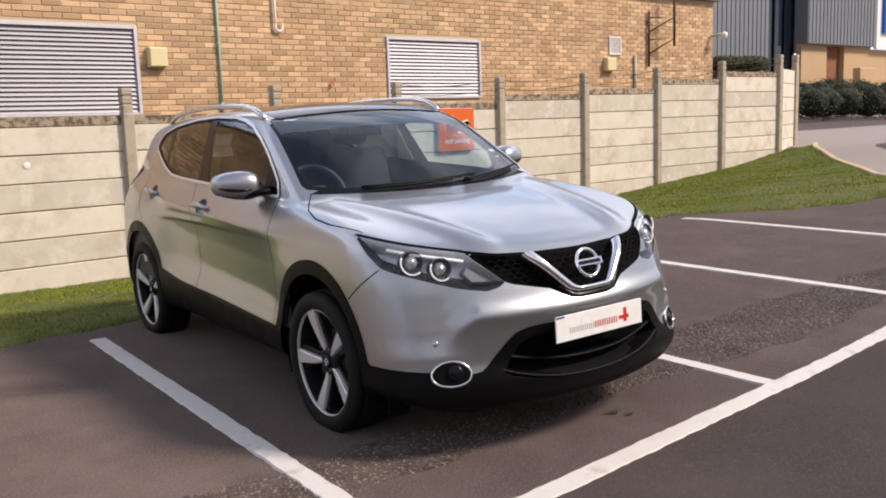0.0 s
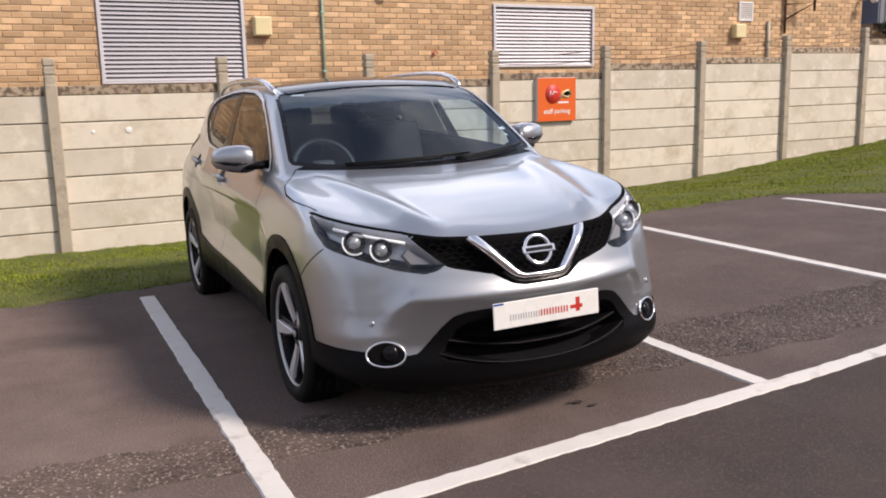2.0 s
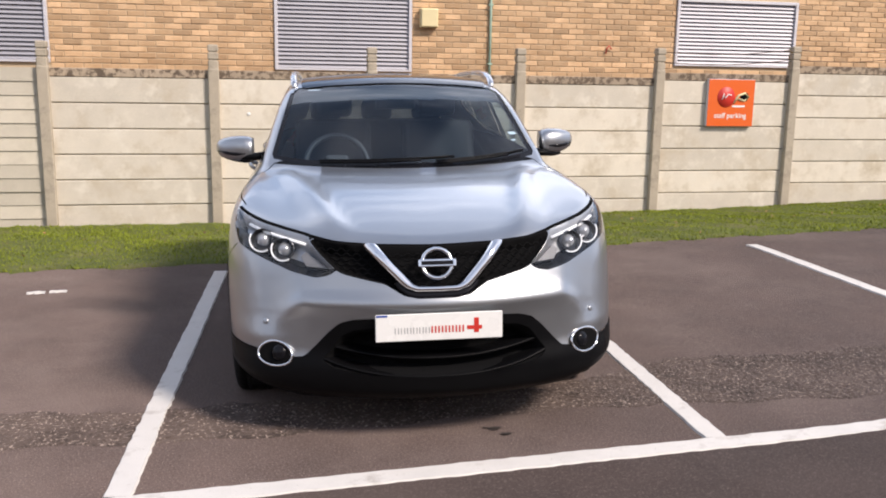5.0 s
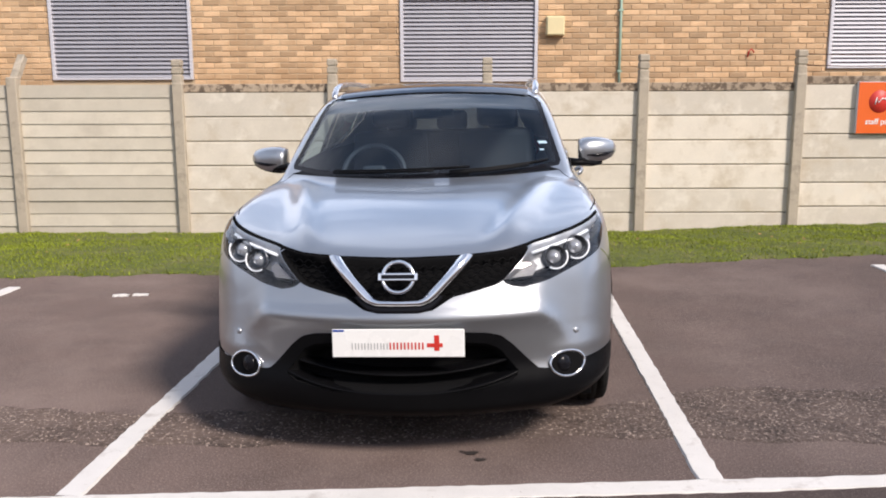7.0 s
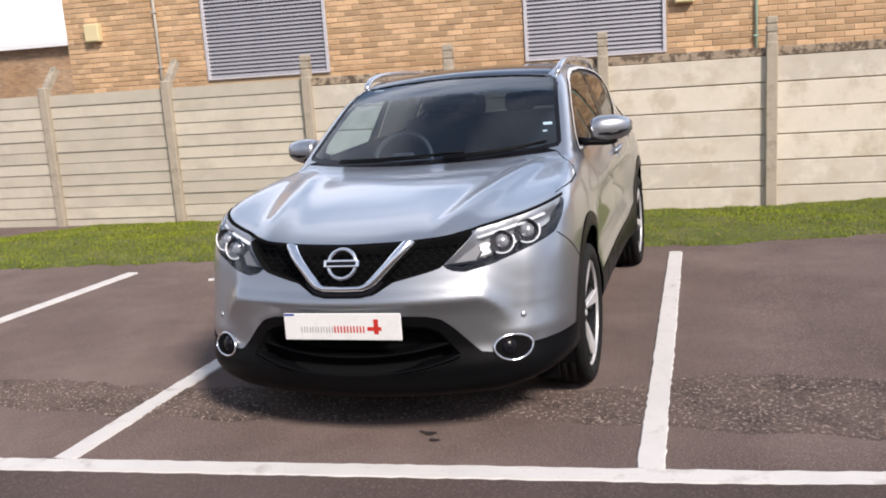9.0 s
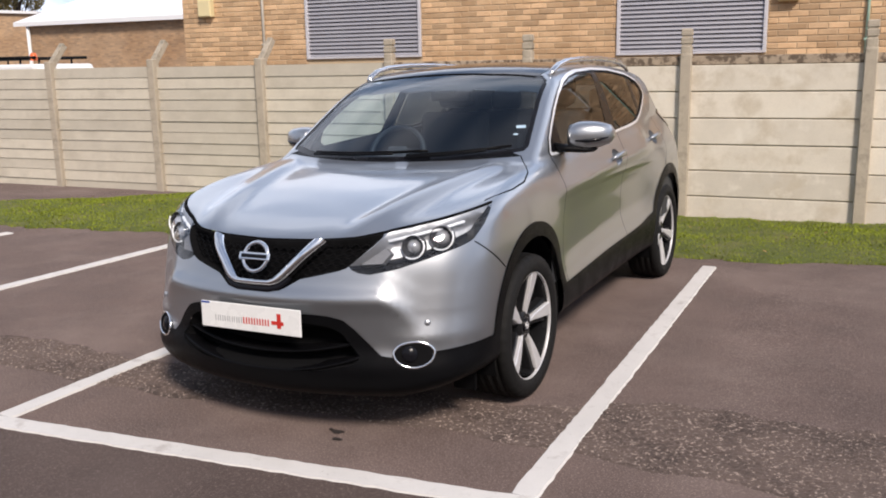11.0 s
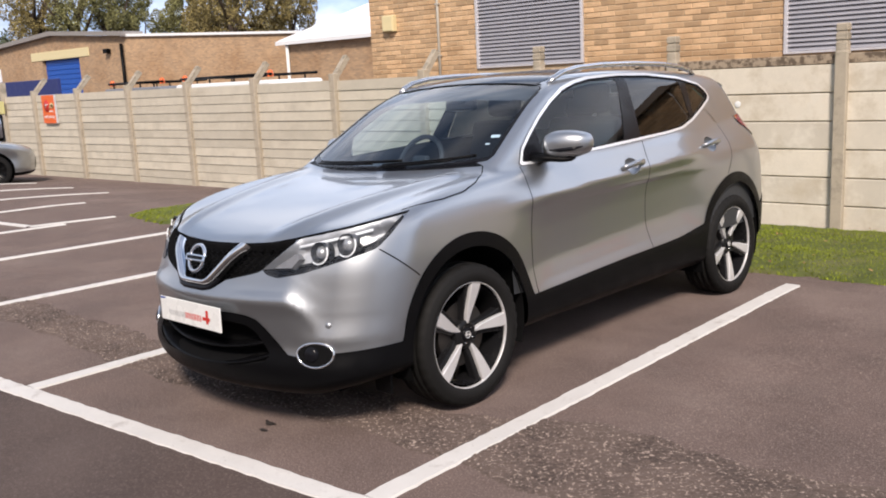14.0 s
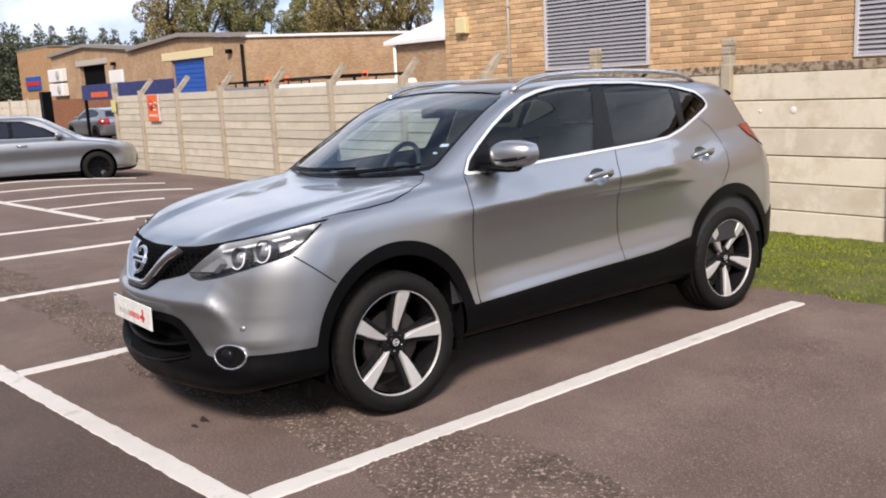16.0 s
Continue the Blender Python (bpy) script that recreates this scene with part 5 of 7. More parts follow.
def ribbon(name, points, width, mat, lift=0.0095, label="", rough=0.0042, seed=1, step=0.045, thick=0.0095):
    """A painted strip on the ground along a polyline, with an uneven edge."""
    rng = random.Random(seed)
    pts = [Vector((p[0], p[1], 0)) for p in points]
    line = []
    for a, b in zip(pts[:-1], pts[1:]):
        n = max(1, int((b - a).length / step))
        line += [(a.lerp(b, i / n), (b - a).normalized()) for i in range(n)]
    line.append((pts[-1], (pts[-1] - pts[-2]).normalized()))
    bm = bmesh.new()
    rows = []
    for p, d in line:
        s = Vector((-d.y, d.x, 0))
        w0, w1 = (width / 2 + rng.uniform(-rough, rough) for _ in range(2))
        q = [p + s * w0, p + s * (w0 - 0.006), p - s * (w1 - 0.006), p - s * w1]
        zz = ground_z(np.array([v.x for v in q]), np.array([v.y for v in q]))
        rows.append([Vector((v.x, v.y, float(h) + lift - (thick if k in (0, 3) else 0))) for k, (v, h) in enumerate(zip(q, zz))])
    add_quad_strip(bm, [r[::-1] for r in rows])
    bmesh.ops.recalc_face_normals(bm, faces=bm.faces[:])
    ob = mesh_object(name, bm, mat)
    return tagged(ob, label or "white painted parking bay line on asphalt", "road marking", "parking bay lines", "structure")


front_y_at = lambda x: 2.335 + 0.058 * (x - 2.1)
for i, (xr, yr, xf) in enumerate(((2.385, 6.27, 2.158), (4.80, 6.56, 4.635), (7.19, 6.56, 7.02), (9.72, 6.72, 9.50), (0.20, 6.0, -0.13), (-1.80, 5.85, -2.27), (-3.72, 5.55, -4.3))):
    ribbon("bay_line", [(xr, yr), (xf, front_y_at(xf) + 0.055)], 0.108, M_LINE, seed=i)
ribbon("bay_line", [(-4.5, front_y_at(-4.5)), (14.0, front_y_at(14.0))], 0.112, M_LINE, lift=0.0105, seed=20)
for i, (a, b) in enumerate((((-13.0, 4.75), (-4.0, 5.24)), ((-5.95, 5.12), (-5.70, 6.85)), ((-7.75, 5.05), (-7.20, 8.05)), ((-9.75, 4.95), (-9.0, 8.35)), ((-11.8, 4.85), (-11.0, 8.6)), ((-4.0, 5.24), (-3.68, 6.2)))):
    ribbon("bay_line", [a, b], 0.105, M_LINE, seed=30 + i)

lane = tagged(sheet_mesh("road_lane", np.arange(-30, 40.1, 1.0), np.array([-14.0, -8, -4, -2, -1, 0, 1, 1.8, 2.4]) , lambda x, y: ground_z(x, y + np.where(y > 2, 0, 0)) + 0.004, M_LANE), "smoother dark asphalt of the lane before the bays", "lane", kind="structure")
for v in lane.data.vertices:      # its edge runs under the front line
    if v.co.y > 2.3:
        v.co.y = front_y_at(v.co.x)

# oil drips before the parked car, and the worn end of an old marking
M_OIL = material("oil_stain", (0.034, 0.027, 0.025), 0.7, vary=0.5, scale=40)
for i, (x, y, a, b) in enumerate(((3.700, 2.800, 0.030, 0.017), (3.737, 2.732, 0.025, 0.012), (3.660, 2.815, 0.010, 0.007), (4.93, 1.65, 0.024, 0.016))):
    bm = bmesh.new()
    ring = []
    for k in range(18):
        w = 2 * math.pi * k / 18
        q = 1 + 0.16 * math.sin(3 * w + i) + 0.10 * math.sin(5 * w + 2 * i)
        px, py = x + a * q * math.cos(w), y + b * q * math.sin(w)
        ring.append(bm.verts.new((px, py, float(ground_z(px, py)) + 0.0075)))
    bm.faces.new(ring)
    tagged(mesh_object("oil_stain", bm, M_OIL), "small dark oil stain on the asphalt", "stain", "oil stains", "structure")
for i, (x0, x1, y) in enumerate(((1.08, 1.20, 5.724), (1.225, 1.34, 5.742))):
    ribbon("worn_marking", [(x0, y), (x1, y + 0.01)], 0.05, M_LINE, label="worn scrap of white paint on asphalt", rough=0.016, seed=60 + i, step=0.02)

# ---- concrete fence ----
FENCE_Y = 10.02
POSTS = [(-15.2, 1.95, "end"), (-13.6, 1.72, "cranked"), (-11.6, 1.72, "cranked"), (-9.55, 1.72, "cranked"), (-7.5, 1.72, "cranked"), (-5.5, 1.70, "cranked"), (-3.5, 1.70, "cranked"), (-1.63, 1.68, "cranked"),
         (0.355, 1.88, "notched"), (2.21, 1.88, "notched"), (4.06, 1.89, "notched"), (5.92, 1.92, "notched"), (7.785, 1.965, "notched"), (9.71, 2.03, "notched"), (11.60, 2.11, "notched"), (13.52, 2.21, "notched"), (15.50, 2.36, "notched"), (17.54, 2.52, "notched")]
TOPS = [1.62, 1.62, 1.62, 1.61, 1.60, 1.60, 1.59, 1.59, 1.59, 1.59, 1.59, 1.59, 1.66, 1.78, 1.86, 2.02, 2.17]


def post_mesh(name, h, style):
    bm = bmesh.new()
    w, d = 0.062, 0.065
    if style == "notched":
        # tapering top with two grooves round it
        zs = [(0, 1), (h - 0.29, 1), (h - 0.27, 0.92), (h - 0.19, 0.92), (h - 0.185, 0.80), (h - 0.165, 0.80), (h - 0.16, 0.95), (h - 0.10, 0.95), (h - 0.095, 0.80), (h - 0.075, 0.80), (h - 0.07, 0.95), (h - 0.012, 0.92), (h, 0.80)]
    else:
        zs = [(0, 1), (h - 0.01, 1), (h, 0.88)]
    rings = []
    for z, s in zs:
        rings.append([bm.verts.new((sx * w * s * k, sy * d * s * k2, z)) for sx, sy, k, k2 in ((-1, -1, .86, 1), (1, -1, .86, 1), (1, -1, 1, .86), (1, 1, 1, .86), (1, 1, .86, 1), (-1, 1, .86, 1), (-1, 1, 1, .86), (-1, -1, 1, .86))])
    for a, b in zip(rings[:-1], rings[1:]):
        for k in range(8):
            bm.faces.new((a[k], a[(k + 1) % 8], b[(k + 1) % 8], b[k]))
    bm.faces.new(rings[-1])
    if style == "cranked":
        add_box(bm, -0.045, 0.045, -0.05, 0.05, 0, 0.42, 0.008, m=pose(0, 0.02, h - 0.06, -42, 0, 0))
    me = bpy.data.meshes.new(name)
    bm.to_mesh(me)
    bm.free()
    me.materials.append(M_POST)
    return me


fence = tagged(empty("fence", pose(0, FENCE_Y, 0)), "pale precast concrete panel fence with slotted posts", "fence", kind="structure")
for x, top, style in POSTS:
    zb = float(ground_z(x, FENCE_Y)) - 0.15
    ob = new("post", post_mesh("post", top - zb, style))
    ob.parent, ob.matrix_basis = fence, pose(x, 0, zb)
_plank_cache = {}


def plank(x0, x1, z0, z1, mat, ship=False, dx=0.0, angle=0.0, origin=None):
    key = (round(x1 - x0, 2), round(z1 - z0, 3), mat.name, ship)
    if key not in _plank_cache:
        bm = bmesh.new()
        L, h = x1 - x0, z1 - z0
        if ship:      # leans forward towards its lower edge
            add_prism(bm, [(0, 0), (L, 0), (L, h), (0, h)], 0.0, 0.045)
            for v in bm.verts:
                if v.co.y < 0.02:
                    v.co.y += 0.012 * (v.co.z / h)
        else:
            add_box(bm, 0, L, 0.0, 0.045, 0, h, 0.006)
        me = bpy.data.meshes.new("plank")
        bm.to_mesh(me)
        bm.free()
        me.materials.append(mat)
        _plank_cache[key] = me
    ob = new("plank", _plank_cache[key])
    ob.parent = fence
    ob.matrix_basis = pose(x0, 0.0, z0) if origin is None else origin @ pose(0, 0, z0)
    return ob


rng = random.Random(5)
for i, top in enumerate(TOPS):
    (xa, _, _), (xb, _, _) = POSTS[i], POSTS[i + 1]
    x0, x1 = xa + 0.045, xb - 0.045
    bottom = min(float(ground_z(xa, FENCE_Y)), float(ground_z(xb, FENCE_Y))) - 0.06
    ship = xb < 0.5
    bm = bmesh.new()
    add_box(bm, x0, x1, 0.030, 0.042, bottom, top - 0.02)
    part("tongue", bm, M_POST, fence)
    if ship:
        z, k = top, 0
        while z > bottom:
            plank(x0, x1, z - 0.156, z - 0.004, M_SHIPLAP, True).location.y += rng.uniform(-0.003, 0.003)
            z -= 0.156
    else:
        o = plank(x0, x1, top - 0.098, top, M_COPING)
        o.location.y -= 0.004
        z = top - 0.102
        while z > bottom:
            o = plank(x0, x1, z - 0.282, z, M_CONCRETE)
            o.location.y += rng.uniform(-0.004, 0.006)
            z -= 0.294
# the last bay turns away
turn = pose(17.58, 0.0, 0, 0, 0, 20.0)
ob = new("post", post_mesh("post", 2.1, "notched"))
ob.parent, ob.matrix_basis = fence, pose(19.27, 0.62, 0.5)
z = 2.25
while z > 0.5:
    plank(0, 1.70, z - 0.282, z, M_CONCRETE, origin=turn)
    z -= 0.294

# ---- brick building behind the fence ----
WALL_Y, WX0, WX1, WTOP = 11.48, -4.08, 17.36, 3.74
LOUVRES = [(-1.78, 0.135, 1.66, 2.98), (2.945, 4.795, 1.62, 2.74), (8.695, 10.64, 1.78, 2.735)]
wall = empty("wall_north", pose(0, WALL_Y, 0))
tagged(wall, "long wall of buff and orange stock bricks with metal louvres", "wall", kind="structure")
bm = bmesh.new()
edges_x = sorted({WX0, WX1} | {v for a in LOUVRES for v in a[:2]})
for a, b in zip(edges_x[:-1], edges_x[1:]):
    op = [l for l in LOUVRES if l[0] - 1e-6 <= a and b <= l[1] + 1e-6]
    if op:
        add_box(bm, a, b, 0.007, 0.30, -0.4, op[0][2])
        add_box(bm, a, b, 0.007, 0.30, op[0][3], WTOP)
    else:
        add_box(bm, a, b, 0.007, 0.30, -0.4, WTOP)
part("mortar", bm, M_MORTAR, wall)


def build_louvre(x0, x1, z0, z1):
    lo = tagged(empty("louvre", pose(x0, WALL_Y, z0)), "grey metal ventilation louvre with a plain frame", "louvre", "wall louvres", "structure")
    w, h = x1 - x0, z1 - z0
    bm = bmesh.new()
    add_box(bm, 0, 0.045, -0.03, 0.07, 0, h, 0.004)
    add_box(bm, w - 0.045, w, -0.03, 0.07, 0, h, 0.004)
    add_box(bm, 0.045, w - 0.045, -0.03, 0.07, 0, 0.03, 0.003)
    add_box(bm, 0.045, w - 0.045, -0.03, 0.07, h - 0.045, h, 0.003)
    part("frame", bm, M_LFRAME, lo)
    bm = bmesh.new()
    add_box(bm, 0.045, w - 0.045, 0.09, 0.11, 0.03, h - 0.045)
    part("backing", bm, M_LOUVREBACK, lo)
    bm = bmesh.new()
    add_prism(bm, [(0.0, 0.0), (w - 0.092, 0.0), (w - 0.092, 0.060), (0.0, 0.060)], 0.0, 0.004)
    for v in bm.verts:
        v.co.y += v.co.z * 0.66
    bm.normal_update()
    me = bpy.data.meshes.new("slat")
    bm.to_mesh(me)
    bm.free()
    me.materials.append(M_LOUVRE)
    n = int((h - 0.08) / 0.0545)
    for i in range(n):
        s = new("slat", me)
        s.parent, s.matrix_basis = lo, pose(0.046, -0.012, 0.034 + i * (h - 0.085) / n)
    return lo


for l in LOUVRES:
    build_louvre(*l)

# bricks in stretcher bond; the nearest stretch singly, the rest joined
BRICK_L, BRICK_H, COURSE, PITCH = 0.215, 0.062, 0.075, 0.225
rngb = random.Random(11)
cells = []
z, row = 1.365, 0
while z + BRICK_H < WTOP:
    x = WX0 - (0.1125 if row % 2 else 0)
    while x < WX1 - 0.02:
        a, b = max(x, WX0), min(x + BRICK_L, WX1)
        spans = [(a, b)]
        for l in LOUVRES:
            if z + BRICK_H > l[2] - 0.01 and z < l[3] + 0.01:
                new_spans = []
                for s, e in spans:
                    if e <= l[0] or s >= l[1]:
                        new_spans.append((s, e))
                    else:
                        if s < l[0] - 0.03:
                            new_spans.append((s, l[0] - 0.008))
                        if e > l[1] + 0.03:
                            new_spans.append((l[1] + 0.008, e))
                spans = new_spans
        cells += [(s, e, z) for s, e in spans if e - s > 0.03]
        x += PITCH
    z += COURSE
    row += 1


def brick_geometry(s, e, z, dy):
    b, y0, y1 = 0.004, -0.002 + dy, 0.03
    v = [(s + b, y0, z + b), (e - b, y0, z + b), (e - b, y0, z + BRICK_H - b), (s + b, y0, z + BRICK_H - b),
         (s, y0 + b, z), (e, y0 + b, z), (e, y0 + b, z + BRICK_H), (s, y0 + b, z + BRICK_H),
         (s, y1, z), (e, y1, z), (e, y1, z + BRICK_H), (s, y1, z + BRICK_H)]
    f = [(0, 1, 2, 3)] + [(i + 4, (i + 1) % 4 + 4, (i + 1) % 4, i) for i in range(4)] + [(i + 8, (i + 1) % 4 + 8, (i + 1) % 4 + 4, i + 4) for i in range(4)]
    return v, f


single, rest_v, rest_f = [], [], []
for s, e, z in cells:
    near = 4.9 < s and e < 8.6 and 1.6 < z < 3.0 and len(single) < 300
    if near:
        single.append((s, e, z))
    else:
        v, f = brick_geometry(s, e, z, rngb.uniform(-0.003, 0.003))
        o = len(rest_v)
        rest_v += v
        rest_f += [tuple(i + o for i in q) for q in f]
me = bpy.data.meshes.new("brickwork")
me.from_pydata(rest_v, [], rest_f)
me.materials.append(M_BRICKS)
ob = new("brickwork", me)
ob.parent = wall
tagged(ob, kind="stuff")


# ---- grass, patch, kerb and road ----
GRASS_EDGE = [(-3.25, 6.20), (-2.1, 6.10), (-0.4, 6.33), (1.07, 6.50), (1.75, 6.52), (2.9, 6.74), (4.4, 6.84), (5.1, 6.88), (6.0, 7.04), (7.5, 7.10), (9.0, 7.18), (9.75, 7.12), (10.15, 6.75), (10.9, 5.85), (12.1, 5.30), (12.4, 4.5)]
KERB = [(12.75, 4.3), (13.7, 6.2), (16.0, 8.0), (18.0, 9.45), (19.6, 10.3)]
GRASS_LEFT = [(-3.0, 10.0), (-3.2, 9.2), (-3.55, 8.3), (-3.95, 7.6), (-3.95, 6.9), (-3.6, 6.4)]
GRASS_POLY = GRASS_EDGE + KERB + [(18.5, 10.0)] + GRASS_LEFT
_gp = outline(GRASS_POLY, lambda p: p[:, 0], lambda p: p[:, 1])


def grass_d(x, y):
    """How far inside the lawn a point lies, with a ragged edge."""
    x, y = np.asarray(x, float), np.asarray(y, float)
    rag = 0.035 * np.sin(7.1 * x + 1.3 * y) + 0.025 * np.sin(17.3 * x - 5 * y) + 0.02 * np.sin(31 * x + 23 * y)
    return -_gp(np.stack([x.ravel(), y.ravel()], 1), None).reshape(x.shape) + rag


def turf_z(x, y):
    d = grass_d(x, y)
    lump = 0.012 * np.sin(2.3 * x + 0.7) * np.sin(3.1 * y) + 0.008 * np.sin(9.1 * x + 4 * y)
    return ground_z(x, y) + np.where(d > 0, 0.006 + 0.022 * np.clip(d / 0.12, 0, 1) + lump * np.clip(d / 0.3, 0, 1), -0.05)


turf = tagged(sheet_mesh("grass_ground", np.arange(-4.4, 20.0, 0.08), np.arange(4.1, 10.5, 0.08), turf_z, M_SOIL), "earth under a strip of mown lawn beside the fence", "lawn", kind="structure")
g = np.random.default_rng(3)
N = 420000
gx, gy = g.uniform(-4.2, 19.5, N), g.uniform(4.3, 10.0, N)
keep = (grass_d(gx, gy) > 0.01) & (gy < 9.99)
far = np.hypot(gx - 4, gy - 1)
keep &= g.uniform(0, 1, N) < np.clip(11 / far, 0.25, 1)
gx, gy = gx[keep], gy[keep]
n = len(gx)
gz = turf_z(gx, gy) - 0.008
patchy = 0.5 + 0.5 * np.sin(1.7 * gx + 2.0 * np.sin(1.1 * gy)) * np.sin(2.9 * gy + gx)
h = g.uniform(0.009, 0.027, n) * (0.75 + 0.5 * patchy)
a, lean = g.uniform(0, 2 * np.pi, n), g.uniform(0.2, 0.9, n) * h
w = g.uniform(0.0035, 0.0075, n) * np.clip(np.hypot(gx - 4, gy - 1) / 7, 1, 2)
sx, sy = np.cos(a), np.sin(a)
V = np.empty((n, 3, 3))
V[:, 0] = np.stack([gx - sy * w, gy + sx * w, gz], 1)
V[:, 1] = np.stack([gx + sy * w, gy - sx * w, gz], 1)
V[:, 2] = np.stack([gx + sx * lean, gy + sy * lean, gz + h], 1)
me = bpy.data.meshes.new("grass")
me.from_pydata(V.reshape(-1, 3).tolist(), [], np.arange(3 * n).reshape(-1, 3).tolist())
me.materials.append(M_BLADE)
tagged(new("grass", me), "short mown grass, patchy and yellow-green", "grass", kind="stuff")
# fallen leaves on the lawn
bm = bmesh.new()
rl = random.Random(8)
for _ in range(170):
    x, y = rl.uniform(-3.5, 11), rl.uniform(6.4, 9.9)
    if grass_d(np.array([x]), np.array([y]))[0] < 0.05:
        continue
    z = float(turf_z(np.array([x]), np.array([y]))[0]) + 0.035
    s = rl.uniform(0.012, 0.024)
    m = pose(x, y, z, rl.uniform(-30, 30), rl.uniform(-30, 30), rl.uniform(0, 360))
    vs = [bm.verts.new(m @ Vector(p)) for p in ((-s, 0, 0), (0, -s * 0.6, 0.003), (s * 1.2, 0, 0.004), (0, s * 0.6, 0.003))]
    bm.faces.new(vs)
M_LEAF = material("dry_leaf", (0.30, 0.17, 0.06), 0.8, vary=0.2, per_island=0.6)
tagged(mesh_object("leaf_litter", bm, M_LEAF), "small dry leaves scattered over the lawn", "leaves", kind="stuff")


def patch_band(x):
    lo = 2.93 + 0.05 * np.sin(1.9 * x) + 0.02 * np.sin(11 * x)
    hi = np.interp(x, [-6, 1.0, 2.2, 2.9, 4.3, 4.9, 5.2, 9, 14], [3.42, 3.36, 3.30, 3.28, 3.40, 3.62, 3.64, 3.45, 3.4]) + 0.03 * np.sin(5.3 * x) + 0.015 * np.sin(23 * x)
    return lo, hi


xs = np.arange(-4.5, 12.0, 0.016)
lo, hi = patch_band(xs)
K = 44
T = np.linspace(0, 1, K)
X = np.repeat(xs[:, None], K, 1) + g.uniform(-0.005, 0.005, (len(xs), K))
Y = lo[:, None] + (hi - lo)[:, None] * T[None] + g.uniform(-0.005, 0.005, (len(xs), K))
Z = ground_z(X.ravel(), Y.ravel()).reshape(X.shape) + np.clip(np.minimum(T, 1 - T)[None] * 30, 0, 1) * (0.004 + g.uniform(-0.002, 0.005, X.shape)) - 0.001
f = [(i * K + k, (i + 1) * K + k, (i + 1) * K + k + 1, i * K + k + 1) for i in range(len(xs) - 1) for k in range(K - 1)]
me = bpy.data.meshes.new("asphalt_patch")
me.from_pydata(np.stack([X.ravel(), Y.ravel(), Z.ravel()], 1).tolist(), [], f)
me.materials.append(M_PATCH)
tagged(new("asphalt_patch", me), "coarse worn strip of stony asphalt across the bays", "asphalt patch", kind="structure")

bm = bmesh.new()
for a, b in zip(KERB[:-1], KERB[1:]):
    A, B = Vector((*a, 0)), Vector((*b, 0))
    m = max(1, int((B - A).length / 0.91))
    for i in range(m):
        p, q = A.lerp(B, i / m), A.lerp(B, (i + 1) / m)
        mid = (p + q) / 2
        zz = float(ground_z(mid.x, mid.y))
        slope = math.degrees(math.atan2(float(ground_z(q.x, q.y)) - float(ground_z(p.x, p.y)), (q - p).length))
        L = (q - p).length / 2 - 0.004
        add_box(bm, -L, L, -0.05, 0.05, -0.15, 0.055, 0.010, m=pose(mid.x, mid.y, zz, 0, -slope, math.degrees(math.atan2(q.y - p.y, q.x - p.x))))
M_KERB = material("kerb_stone", (0.50, 0.40, 0.24), 0.9, vary=0.2, scale=5)
tagged(mesh_object("kerb", bm, M_KERB), "pale concrete kerb between lawn and road", "kerb", kind="structure")
bm = bmesh.new()
rows = []
for t in np.linspace(0, 1, 40):
    row = []
    kx = np.interp(t, [0, 0.2, 0.45, 0.75, 1], [12.0, 13.7, 16.0, 18.0, 22.0])
    ky = np.interp(t, [0, 0.2, 0.45, 0.75, 1], [0.0, 6.2, 8.0, 9.45, 16.0])
    for s in (0.08, 1.0, 3.0, 7.0, 15.0, 30.0, 60.0):
        x, y = kx + s * 0.9, ky - s * 0.25 + 0.012 * s * s * t
        row.append(Vector((x, y, float(ground_z(x, y)) + 0.012)))
    rows.append(row)
add_quad_strip(bm, rows, smooth=True)
bmesh.ops.recalc_face_normals(bm, faces=bm.faces[:])
tagged(mesh_object("road", bm, M_ROAD), "pale worn access road beyond the lawn", "road", kind="structure")

# ---- things on the brick wall ----
front = pose(0, WALL_Y, 0)


def wall_box(x0, x1, z0, z1, mat, name, label, category, depth=0.10):
    bm = bmesh.new()
    add_box(bm, 0, x1 - x0, -depth, 0.0, 0, z1 - z0, 0.012, seg=2)
    add_box(bm, 0.012, x1 - x0 - 0.012, -depth - 0.012, -depth + 0.002, 0.012, z1 - z0 - 0.012, 0.008, seg=2)
    ob = mesh_object(name, bm, mat)
    ob.matrix_basis = pose(x0, WALL_Y - 0.003, z0)
    return tagged(ob, label, category, "wall boxes")


wall_box(4.90, 5.145, 2.22, 2.475, M_CREAM, "junction_box", "cream plastic junction box on the brick wall", "junction box")
wall_box(-3.70, -3.45, 2.345, 2.61, M_CREAM, "junction_box", "cream plastic junction box on the brick wall", "junction box")
wall_box(13.78, 14.05, 2.25, 2.50, M_CREAM, "junction_box", "cream plastic junction box below a vent", "junction box")


def wall_pipe(name, pts, r, mat, label, clips=()):
    ob = tagged(empty(name, pose(0, WALL_Y, 0)), label, "pipe")
    bm = bmesh.new()
    add_tube(bm, pts, r, 10)
    part("pipe", bm, mat, ob, smooth=True)
    for x, z in clips:
        bm = bmesh.new()
        add_box(bm, x - r - 0.012, x + r + 0.012, -2 * r - 0.014, 0.0, z - 0.014, z + 0.014, 0.003)
        part("clip", bm, mat, ob)
    return ob


